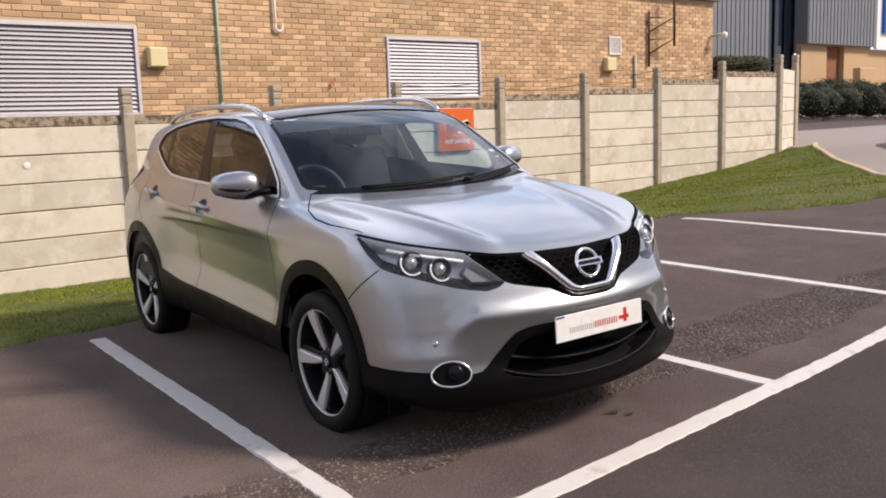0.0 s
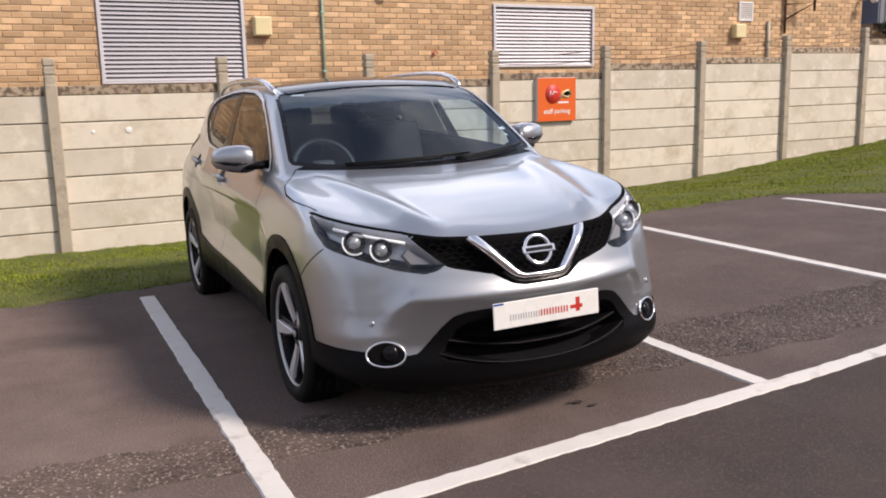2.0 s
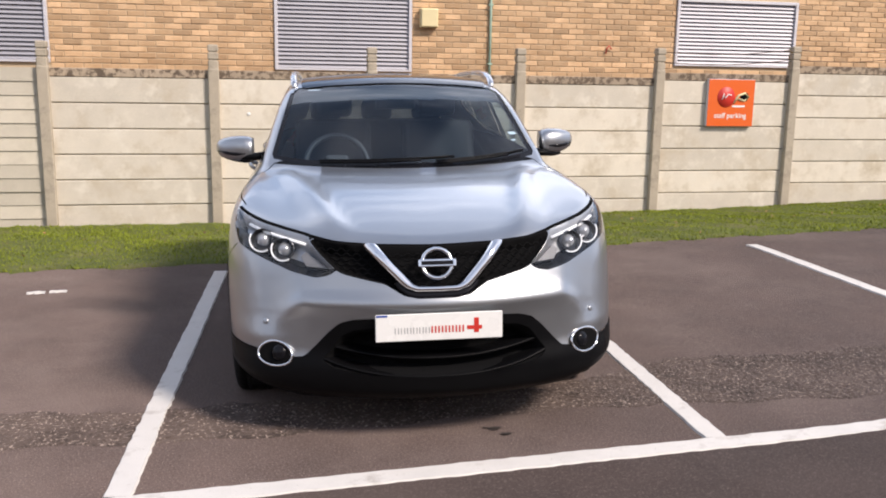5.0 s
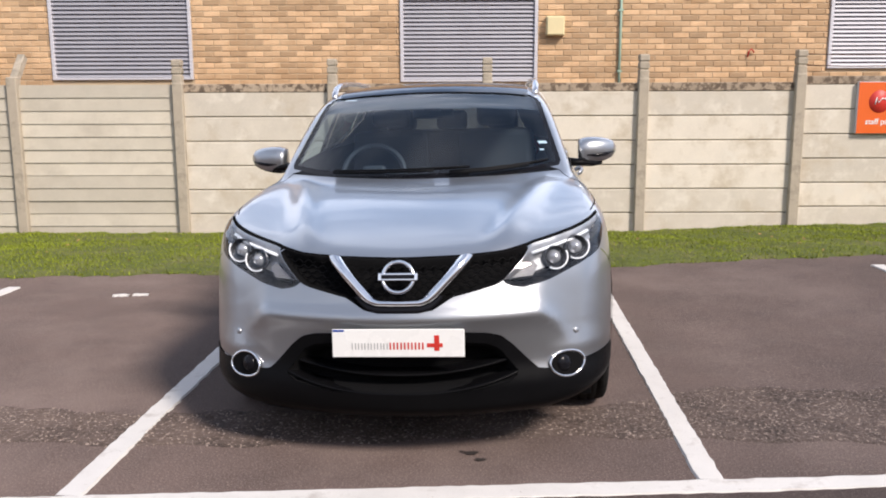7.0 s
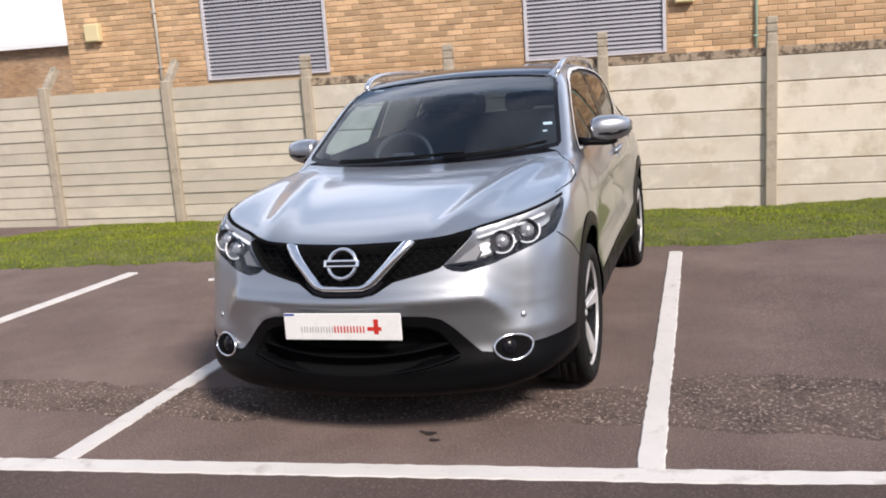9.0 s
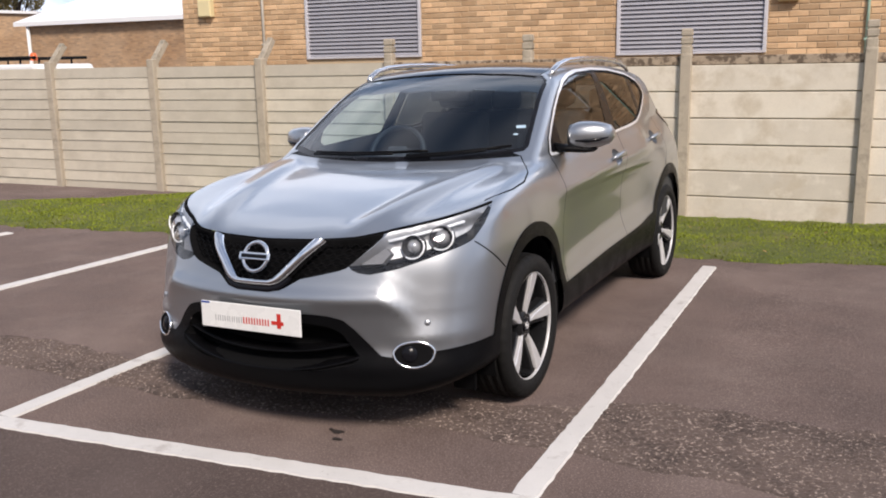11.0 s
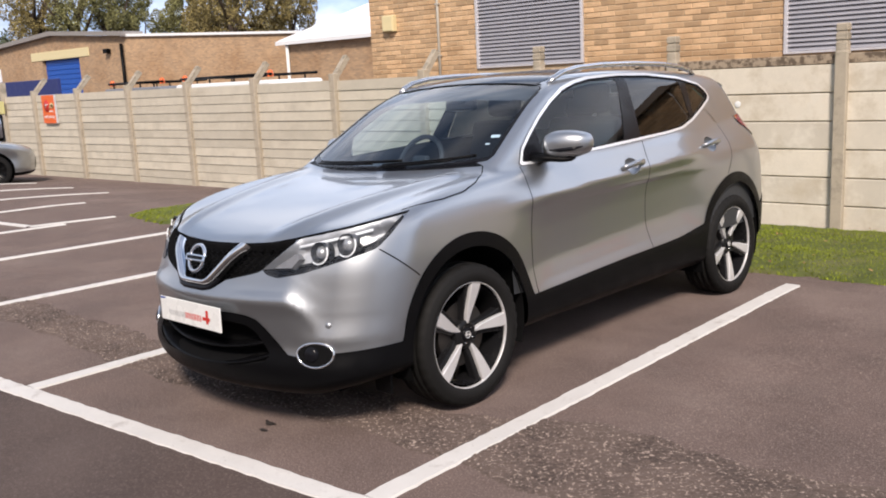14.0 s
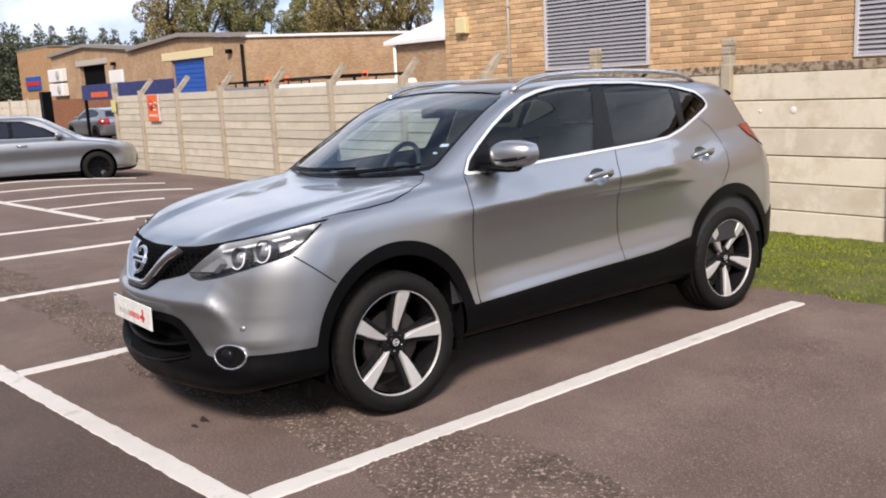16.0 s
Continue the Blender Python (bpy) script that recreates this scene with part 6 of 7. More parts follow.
wall_pipe("conduit", [(5.90, -0.028, 1.0), (5.90, -0.028, WTOP)], 0.018, M_GREENPIPE, "thin green conduit running up the brick wall", ((5.90, 1.75), (5.90, 2.55), (5.90, 3.3)))
wall_pipe("conduit", [(-2.53, -0.03, 1.0), (-2.53, -0.03, WTOP)], 0.022, M_GREYPIPE, "thin grey conduit running up the brick wall", ((-2.53, 1.9), (-2.53, 2.7), (-2.53, 3.4)))
wall_pipe("overflow_pipe", [(6.77, -0.04, WTOP), (6.77, -0.04, 2.86)] + [(6.77 + 0.055 - 0.055 * math.cos(a), -0.04, 2.80 - 0.06 * math.sin(a)) for a in np.linspace(0, math.pi, 10)] + [(6.88, -0.04, 2.86)], 0.018, M_WHITE, "white overflow pipe ending in a hook", ((6.77, 3.3),))
wall_pipe("pipe_stub", [(14.70, -0.03, 1.6), (14.70, -0.03, 2.56)], 0.03, M_GREYPIPE, "short capped grey pipe on the brick wall", ((14.70, 2.2),))
wall_pipe("wall_cable", [(7.62, -0.02, 1.93), (7.63, -0.03, 2.0), (7.66, -0.04, 2.04), (7.70, -0.03, 1.99)], 0.009, M_RED, "short loop of red cable on the brick wall")
wall_pipe("steel_bracket", [(15.12, -0.04, 2.35), (15.12, -0.04, 3.42)], 0.025, M_RUST, "rusty steel pipe bracket on the brick wall")
wall_pipe("steel_bracket", [(15.66, -0.25, 2.75), (15.66, -0.25, WTOP + 0.1)], 0.025, M_RUST, "rusty steel standpipe held off the brick wall")
for z in (3.3, 2.88):
    wall_pipe("steel_bracket", [(15.12, -0.04, z), (15.66, -0.25, z + 0.02), (15.12, -0.04, z - 0.28)], 0.018, M_RUST, "rusty steel strut on the brick wall")
vent = tagged(empty("wall_vent", pose(13.94, WALL_Y, 2.56)), "small pale slatted vent on the brick wall", "vent")
bm = bmesh.new()
for b in ((0, 0.03, 0, 0.34), (0.32, 0.35, 0, 0.34), (0.03, 0.32, 0, 0.03), (0.03, 0.32, 0.31, 0.34)):
    add_box(bm, b[0], b[1], -0.03, 0.0, b[2], b[3], 0.003)
part("frame", bm, M_WHITE, vent)
for i in range(8):
    bm = bmesh.new()
    add_box(bm, 0.03, 0.32, -0.022, -0.006, 0.04 + i * 0.034, 0.058 + i * 0.034, 0.002)
    part("slat", bm, M_WHITE, vent)
seccam = tagged(empty("security_camera", pose(17.28, WALL_Y - 0.02, 3.0)), "white dome security camera on the wall's corner", "camera")
bm = bmesh.new()
add_tube(bm, [(0, 0.0, 0.02), (0.0, -0.10, 0.02), (0.05, -0.2, 0.05)], 0.025, 8)
part("arm", bm, M_GREYPIPE, seccam, smooth=True)
bm = bmesh.new()
add_lathe(bm, [(-0.09, 0.001), (-0.085, 0.045), (-0.05, 0.07), (0.0, 0.078), (0.035, 0.07), (0.055, 0.035), (0.06, 0.001)], "z", (0.08, -0.25, 0.03), sides=20)
part("dome", bm, M_WHITE, seccam, smooth=True)
# eaves and roof
bm = bmesh.new()
add_box(bm, WX0 - 0.1, WX1 + 0.12, WALL_Y - 0.12, WALL_Y + 9.5, WTOP + 0.002, WTOP + 0.17, 0.01)
M_FASCIA = material("brown_fascia", (0.26, 0.20, 0.16), 0.7, vary=0.15)
tagged(mesh_object("roof", bm, M_FASCIA), "flat roof edge with a brown fascia over the brick wall", "roof", kind="structure")
bm = bmesh.new()
add_box(bm, WX1 - 0.30, WX1, WALL_Y + 0.302, WALL_Y + 9.0, -0.2, WTOP)
add_box(bm, WX0, WX0 + 0.30, WALL_Y + 0.302, WALL_Y + 9.0, -0.4, WTOP)
add_box(bm, WX0, WX1, WALL_Y + 9.002, WALL_Y + 9.3, -0.4, WTOP)
M_FARBRICK = material("distant_brick", (0.42, 0.285, 0.18), 0.9, vary=0.16, scale=1.3, fine=14, bump=0.0, stain=(0.34, 0.21, 0.12), stain_scale=0.6, stain_cut=(0.45, 0.7))
tagged(mesh_object("wall_side", bm, M_FARBRICK), "plain brick side walls of the building", "wall", kind="structure")


def pattern_bricks(m, length=0.225, height=0.075):
    """Adds brick courses to a far wall's material, at true size."""
    n, l = m.node_tree.nodes, m.node_tree.links
    b = n["Principled BSDF"]
    src = b.inputs["Base Color"].links[0].from_socket
    co = n.new("ShaderNodeTexCoord")
    sep, com = n.new("ShaderNodeSeparateXYZ"), n.new("ShaderNodeCombineXYZ")
    ad = n.new("ShaderNodeMath"); ad.operation = "ADD"
    l.new(co.outputs["Object"], sep.inputs[0])
    l.new(sep.outputs["X"], ad.inputs[0]); l.new(sep.outputs["Y"], ad.inputs[1])
    l.new(ad.outputs[0], com.inputs["X"]); l.new(sep.outputs["Z"], com.inputs["Y"])
    br = n.new("ShaderNodeTexBrick")
    br.inputs["Scale"].default_value = 1.0
    br.inputs["Brick Width"].default_value, br.inputs["Row Height"].default_value = length, height
    br.inputs["Mortar Size"].default_value = 0.008
    br.inputs["Color1"].default_value, br.inputs["Color2"].default_value, br.inputs["Mortar"].default_value = (0.78, 0.78, 0.78, 1), (1.2, 1.15, 1.05, 1), (0.95, 1.0, 1.05, 1)
    l.new(com.outputs[0], br.inputs["Vector"])
    mx = n.new("ShaderNodeMix"); mx.data_type = "RGBA"; mx.blend_type = "MULTIPLY"
    mx.inputs["Factor"].default_value = 1.0
    l.new(src, mx.inputs["A"]); l.new(br.outputs["Color"], mx.inputs["B"])
    l.new(mx.outputs["Result"], b.inputs["Base Color"])


pattern_bricks(M_FARBRICK)


# ---- signs on the fence ----
def build_sign(x0, x1, z0, z1, words):
    sg = tagged(empty("sign", pose((x0 + x1) / 2, FENCE_Y - 0.004, (z0 + z1) / 2)), "orange parking sign fixed to the concrete fence", "sign", "orange signs")
    w, h = (x1 - x0) / 2, (z1 - z0) / 2
    bm = bmesh.new()
    add_box(bm, -w, w, -0.055, 0.0, -h, h, 0.004)
    part("tray", bm, M_LFRAME, sg)
    bm = bmesh.new()
    add_box(bm, -w + 0.004, w - 0.004, -0.060, -0.0555, -h + 0.004, h - 0.004)
    part("face", bm, M_ORANGE, sg)
    flat = pose(0, -0.0605, 0, 90, 0, 0)
    bm = bmesh.new()
    add_lathe(bm, [(0, 0.128), (0.002, 0.127), (0.002, 0.001)], "z", (-0.075, 0.07, 0), sides=28)
    bmesh.ops.scale(bm, vec=(1, 1.05, 1), verts=bm.verts[:])
    bmesh.ops.transform(bm, matrix=flat, verts=bm.verts[:])
    part("round_mark", bm, M_RED, sg)
    bm = bmesh.new()
    add_tube(bm, [flat @ Vector(p) for p in ((-0.13, 0.04, 0.004), (-0.11, 0.12, 0.004), (-0.09, 0.06, 0.004), (-0.05, 0.11, 0.004), (0.0, 0.10, 0.004))], 0.008, 5)
    part("white_stroke", bm, M_WHITE, sg)
    bm = bmesh.new()
    add_tube(bm, [flat @ Vector(p) for p in ((0.04, 0.0, 0.003), (0.10, 0.10, 0.003), (0.19, 0.13, 0.003), (0.25, 0.08, 0.003), (0.19, 0.03, 0.003), (0.10, 0.05, 0.003))], 0.015, 6)
    part("yellow_stroke", bm, M_CREAM, sg)
    bm = bmesh.new()
    add_lathe(bm, [(0.001, 0.062), (0.003, 0.06), (0.003, 0.001)], "z", (0.185, 0.08, 0), sides=20)
    bmesh.ops.transform(bm, matrix=flat, verts=bm.verts[:])
    part("dark_mark", bm, M_BLACK, sg)
    bm = bmesh.new()
    add_box(bm, 0.02, 0.20, -0.0625, -0.0605, -0.055, -0.030)
    part("letter_bars", bm, M_WHITE, sg)
    if words:
        add_text("lettering", words, 0.095, flat @ pose(0, -0.165, 0.001), M_WHITE, sg, 0.0008, 0.001)
    return sg


build_sign(8.465, 9.13, 0.98, 1.59, "staff parking")
build_sign(-13.15, -12.57, 0.98, 1.61, "staff parking")
for x, z, r in ((2.975, 1.10, 0.036), (2.60, 1.09, 0.02)):
    bm = bmesh.new()
    add_lathe(bm, [(0.0, r), (0.001, r * 0.93), (0.0012, 0.001)], "z", sides=12)
    for v in bm.verts:
        v.co.x *= 1 + 0.15 * math.sin(5 * math.atan2(v.co.y, v.co.x))
    bmesh.ops.transform(bm, matrix=pose(x, FENCE_Y - 0.002, z, 90, 0, 0), verts=bm.verts[:])
    tagged(mesh_object("paint_splash", bm, M_WHITE), "round splash of white paint on a concrete panel", "stain", kind="structure")
bm = bmesh.new()
add_box(bm, -15.34, -15.06, -0.082, -0.072, 0, 0.30, 0.002)
bmesh.ops.transform(bm, matrix=pose(0, FENCE_Y, 1.22), verts=bm.verts[:])
M_NOTICE = material("yellow_notice", (0.66, 0.60, 0.25), 0.5, vary=0.06)
tagged(mesh_object("notice", bm, M_NOTICE), "small yellow notice on the concrete end post", "notice")
# wire strands over the last bays
for (xa, za, _), (xb, zb, _) in zip(POSTS[12:-1], POSTS[13:]):
    for k, d in enumerate((0.04, 0.17)):
        bm = bmesh.new()
        pts = [Vector((xa + (xb - xa) * t, FENCE_Y + 0.02, za - d + (zb - za) * t - 0.05 * math.sin(math.pi * t))) for t in np.linspace(0, 1, 9)]
        add_tube(bm, pts, 0.005, 5)
        tagged(mesh_object("fence_wire", bm, M_RUST), "slack rusty wire strung between concrete posts", "wire", "fence wires", "structure")


# ---- distance ----
M_ROOFWHITE = material("pale_roof_sheet", (0.80, 0.80, 0.80), 0.6, vary=0.04)
M_ROOFGREY = material("grey_roof_sheet", (0.27, 0.25, 0.235), 0.8, vary=0.15)
M_SHUTTER = material("blue_shutter", (0.012, 0.09, 0.42), 0.5, vary=0.1)
M_NAVY = material("navy_board", (0.02, 0.03, 0.14), 0.5, vary=0.1)
M_CLAD = material("grey_cladding", (0.19, 0.20, 0.22), 0.5, 0.1, vary=0.06, scale=0.5)
M_DARKGLASS = material("dark_glazing", (0.012, 0.016, 0.03), 0.08, vary=0.1)
M_TAN = material("tan_plaster", (0.50, 0.34, 0.19), 0.9, vary=0.1, scale=0.6)
M_REDBRICK = material("red_brick", (0.26, 0.11, 0.055), 0.9, vary=0.2, scale=1.2, fine=12)
pattern_bricks(M_REDBRICK)
M_ANNEX = material("orange_brick", (0.42, 0.25, 0.13), 0.9, vary=0.2, scale=1.2, fine=12)
pattern_bricks(M_ANNEX)


def facade(parent, name, x0, x1, y, z0, top, mat, holes=(), depth=0.35):
    """A wall with openings; top: one height, or (x, z) points of a gable."""
    bm = bmesh.new()
    tops = top if isinstance(top, (list, tuple)) else [(x0, top), (x1, top)]
    z_at = lambda x: float(np.interp(x, [t[0] for t in tops], [t[1] for t in tops]))
    cuts = sorted({x0, x1} | {v for hh in holes for v in hh[:2]} | {t[0] for t in tops if x0 < t[0] < x1})
    for a, b in zip(cuts[:-1], cuts[1:]):
        hole = [hh for hh in holes if hh[0] - 1e-6 <= a and b <= hh[1] + 1e-6]
        if hole:
            if hole[0][2] > z0:
                add_prism(bm, [(a, z0), (b, z0), (b, hole[0][2]), (a, hole[0][2])], y, y + depth)
            add_prism(bm, [(a, hole[0][3]), (b, hole[0][3]), (b, z_at(b)), (a, z_at(a))], y, y + depth)
        else:
            add_prism(bm, [(a, z0), (b, z0), (b, z_at(b)), (a, z_at(a))], y, y + depth)
    bmesh.ops.remove_doubles(bm, verts=bm.verts[:], dist=0.002)
    return part(name, bm, mat, parent)


def roof_strip(parent, pts, y0, y1, mat, t=0.14):
    bm = bmesh.new()
    for (xa, za), (xb, zb) in zip(pts[:-1], pts[1:]):
        add_prism(bm, [(xa, za), (xb, zb), (xb, zb + t), (xa, za + t)], y0, y1)
    return part("roof", bm, mat, parent)


unit = tagged(empty("workshop_building"), "low brick workshops with two gables and a blue shutter door", "building")
G1, G2 = [(-52.8, 4.70), (-45.1, 5.12), (-37.4, 4.60)], [(-69.2, 5.10), (-61.4, 5.48), (-52.8, 4.80)]
facade(unit, "wall", -52.8, -37.4, 26.4, -0.3, G1, M_FARBRICK, [(-46.9, -42.4, -0.3, 3.75)])
facade(unit, "wall", -69.2, -52.801, 26.4, -0.3, G2, M_FARBRICK, [(-63.0, -58.0, 0.5, 4.1)])
roof_strip(unit, [(-53.2, 4.69), (-45.1, 5.13), (-37.1, 4.59)], 26.1, 27.4, M_ROOFGREY, 0.24)
roof_strip(unit, [(-69.6, 5.09), (-61.4, 5.49), (-52.6, 4.79)], 26.15, 27.4, M_ROOFGREY, 0.24)
bm = bmesh.new()
add_box(bm, -46.85, -42.45, 26.64, 26.70, -0.3, 3.74)
shutter = part("shutter_door", bm, M_SHUTTER, unit, "blue roller shutter door")
for i in range(14):
    bm = bmesh.new()
    add_box(bm, -46.85, -42.45, 26.58, 26.638, -0.3 + i * 0.287, -0.03 + i * 0.287, 0.02)
    part("slat", bm, M_SHUTTER, shutter)
bm = bmesh.new()
add_box(bm, -48.2, -41.2, 26.36, 26.5, 3.75, 4.25, 0.02)
part("lintel", bm, M_CREAM, unit)
bm = bmesh.new()
add_box(bm, -63.0, -58.0, 26.7, 26.8, 0.5, 4.1)
part("dark_doorway", bm, M_DARK, unit)
bm = bmesh.new()
add_box(bm, -63.6, -57.4, 26.3, 26.45, 4.1, 4.5, 0.02)
part("lintel", bm, M_GREYPIPE, unit)
bm = bmesh.new()
wl = Vector((-37.4, 26.4, 0)); wr = Vector((-27.6, 30.3, 0))
ang = math.degrees(math.atan2(wr.y - wl.y, wr.x - wl.x)); Lw = (wr - wl).length
bmesh.ops.transform(bm, matrix=pose(wl.x, wl.y, 0, 0, 0, ang), verts=add_prism(bm, [(0, -0.3), (Lw, -0.3), (Lw, 4.08), (0, 4.56)], 0, 0.4))
part("wall", bm, M_FARBRICK, unit)
bm = bmesh.new()
bmesh.ops.transform(bm, matrix=pose(wl.x, wl.y, 0, 0, 0, ang), verts=add_prism(bm, [(-0.1, 4.566), (Lw, 4.082), (Lw, 4.20), (-0.1, 4.70)], -0.15, 2.0))
part("roof", bm, M_ROOFWHITE, unit)
bm = bmesh.new()
add_tube(bm, [(-37.5, 26.25, -0.2), (-37.5, 26.25, 4.2)], 0.09, 8)
part("downpipe", bm, M_BLACK, unit)
for x, z in ((-39.0, 3.9), (-56.0, 4.0)):
    bm = bmesh.new()
    add_box(bm, x - 0.2, x + 0.2, 26.1, 26.38, z - 0.12, z + 0.12, 0.03)
    part("floodlight", bm, M_BLACK, unit)
side = tagged(empty("brick_annex"), "tall plain brick annex with two air conditioners", "building")
facade(side, "wall", -81.7, -73.2, 27.5, -0.3, 6.25, M_ANNEX, depth=6.0)
roof_strip(side, [(-81.8, 6.25), (-73.1, 6.25)], 27.45, 33.5, M_ROOFGREY, 0.08)
for z in (1.96, 3.1):
    bm = bmesh.new()
    add_box(bm, -69.0, -65.8, 25.9, 26.38, z, z + 1.0, 0.05)
    a = part("air_conditioner", bm, M_WHITE, side, "white outdoor air conditioner")
    bm = bmesh.new()
    add_lathe(bm, [(0, 0.38), (-0.02, 0.36), (-0.02, 0.05)], "y", (-66.7, 25.89, z + 0.50), sides=20)
    part("fan_grille", bm, M_GREYPIPE, a)
bm = bmesh.new()
add_box(bm, -79.6, -75.8, 27.35, 27.48, 2.7, 3.83)
sb = part("sign_board", bm, M_SHUTTER, side, "blue sign board with a red band")
bm = bmesh.new()
add_box(bm, -79.6, -75.8, 27.30, 27.35, 3.05, 3.42)
part("red_band", bm, M_RED, sb)
shed = tagged(empty("white_roofed_building"), "low brick building with a pale sheet roof", "building")
facade(shed, "wall", -24.1, -4.6, 26.4, -0.3, 3.45, M_FARBRICK)
bm = bmesh.new()
add_quad_strip(bm, [[(-24.5, 26.1, 3.46), (-4.2, 26.1, 3.46)], [(-23.0, 34.0, 6.2), (-4.2, 34.0, 6.2)]])
add_quad_strip(bm, [[(-24.5, 26.1, 3.46), (-4.2, 26.1, 3.46)], [(-24.5, 26.1, 3.30), (-4.2, 26.1, 3.30)]])
part("roof", bm, M_ROOFWHITE, shed)
bm = bmesh.new()
add_quad_strip(bm, [[(-24.0, 26.4, 3.40), (-24.0, 34, 3.4)], [(-24.0, 26.6, 3.5), (-23.2, 34, 6.15)]])
add_box(bm, -24.05, -23.9, 26.75, 40, -0.3, 3.40)
part("side_wall", bm, M_FARBRICK, shed)
bm = bmesh.new()
add_tube(bm, [(-23.9, 26.25, -0.2), (-23.9, 26.25, 3.4)], 0.07, 8)
part("downpipe", bm, M_WHITE, shed)

# left yard: red brick wall, signboard, pale panels
bm = bmesh.new()
add_box(bm, -52.0, -34.0, 19.6, 19.9, -0.3, 1.66)
tagged(mesh_object("yard_wall", bm, M_REDBRICK), "low red brick yard wall", "wall", kind="structure")
board = tagged(empty("signboard", pose(-26.6, 13.9, 0)), "navy and orange signboard on posts behind the fence", "sign")
bm = bmesh.new()
add_box(bm, -1.6, 6.5, -0.05, 0.05, 1.55, 2.12, 0.01)
part("board", bm, M_NAVY, board)
bm = bmesh.new()
for i in range(7):
    add_box(bm, -0.58 + i * 0.24, -0.40 + i * 0.24, -0.07, -0.055, 1.64, 1.84)
part("letter_bars", bm, M_ORANGE, board)
bm = bmesh.new()
add_box(bm, 1.3, 2.5, -0.04, 0.04, 2.13, 2.58, 0.01)
part("white_panel", bm, M_WHITE, board)
for x in (-1.4, 2.2, 6.3):
    bm = bmesh.new()
    add_box(bm, x - 0.05, x + 0.05, -0.05, 0.05, -0.3, 1.55)
    part("post", bm, M_BLACK, board)
pale = tagged(empty("panel_fence"), "pale concrete panel fence beyond the yard", "fence", kind="structure")
for i in range(5):
    bm = bmesh.new()
    for k in range(6):
        add_box(bm, -46.0 + i * 2.6, -43.5 + i * 2.6, 14.0, 14.06, -0.3 + k * 0.33, 0.02 + k * 0.33, 0.01)
    part("panel", bm, M_CONCRETE, pale)
    bm = bmesh.new()
    add_box(bm, -43.48 + i * 2.6, -43.36 + i * 2.6, 13.95, 14.1, -0.3, 1.75, 0.01)
    part("post", bm, M_POST, pale)
gatepost = bmesh.new()
add_box(gatepost, -33.2, -32.8, 13.8, 14.2, -0.3, 2.0, 0.02)
tagged(mesh_object("gate_post", gatepost, M_BLACK), "dark gate post beside the yard entrance", "post", kind="structure")

# vans behind the fence: pale roofs and beacons
for x, y, L, M_VAN, van_label in ((-13.6, 15.5, 5.4, M_WHITE, "white panel van with a roof rack behind the fence"), (-18.9, 15.9, 4.4, M_CLAD, "dark grey van with a roof rack behind the fence")):
    van = tagged(empty("van", pose(x, y, -0.25)), van_label, "van", "vans behind the fence")
    bm = bmesh.new()
    for k in (0.15, 1.75):
        add_tube(bm, [(-L / 2 + 0.1, k, 2.13), (L / 2 - 1.1, k, 2.13)], 0.045, 6)
    for k in range(4):
        add_tube(bm, [(-L / 2 + 0.4 + k * (L - 2.0) / 3, 0.15, 1.97), (-L / 2 + 0.4 + k * (L - 2.0) / 3, 0.15, 2.13), (-L / 2 + 0.4 + k * (L - 2.0) / 3, 1.75, 2.13), (-L / 2 + 0.4 + k * (L - 2.0) / 3, 1.75, 1.97)], 0.03, 6)
    part("roof_rack", bm, M_BLACK, van)
    bm = bmesh.new()
    add_box(bm, -L / 2, L / 2 - 1.0, 0, 1.9, 0.35, 1.98, 0.08, seg=3)
    part("body", bm, M_VAN, van)
    bm = bmesh.new()
    add_prism(bm, [(L / 2 - 1.02, 0.35), (L / 2, 0.35), (L / 2, 1.1), (L / 2 - 0.35, 1.25), (L / 2 - 1.02, 1.92)], 0.05, 1.85)
    part("cab", bm, M_VAN, van)
    bm = bmesh.new()
    add_prism(bm, [(L / 2 - 0.98, 1.35), (L / 2 - 0.42, 1.35), (L / 2 - 0.86, 1.8), (L / 2 - 0.98, 1.8)], 0.03, 0.05)
    part("cab_window", bm, M_DARKGLASS, van)
    for wx in (-L / 2 + 0.9, L / 2 - 0.75):
        bm = bmesh.new()
        add_lathe(bm, [(0, 0.001), (0, 0.33), (0.22, 0.33)], "y", (wx, -0.02, 0.33), sides=24)
        part("wheel", bm, M_TYRE, van)
    for bx in (-L / 2 + 0.25, L / 2 - 1.2):
        bm = bmesh.new()
        add_lathe(bm, [(0, 0.085), (0.14, 0.08), (0.18, 0.04), (0.185, 0.001)], "z", (bx, 0.2, 2.06), sides=14)
        part("beacon", bm, M_ORANGE, van, "orange roof beacon")

# right: office block, hedges
office = tagged(empty("office_building"), "grey clad office block with dark glazing and brick base", "building")
bm = bmesh.new()
add_box(bm, 43.8, 50.6, 30.0, 40.0, 4.3, 12.0)
cl = part("cladding", bm, M_CLAD, office)
bm = bmesh.new()
add_box(bm, 54.1, 63.3, 29.4, 40.0, 5.45, 12.0)
part("cladding", bm, M_CLAD, office)
for a, b, y in ((43.8, 50.6, 29.96), (54.1, 63.3, 29.36)):
    x = a + 0.1
    while x < b - 0.1:
        bm = bmesh.new()
        add_box(bm, x, x + 0.10, y, y + 0.05, 4.35 if a < 50 else 5.5, 12.0)
        part("cladding_rib", bm, M_CLAD, office)
        x += 0.45
bm = bmesh.new()
add_box(bm, 50.6, 54.1, 30.4, 40.0, 1.0, 12.0)
tower = part("stair_glazing", bm, M_DARKGLASS, office)
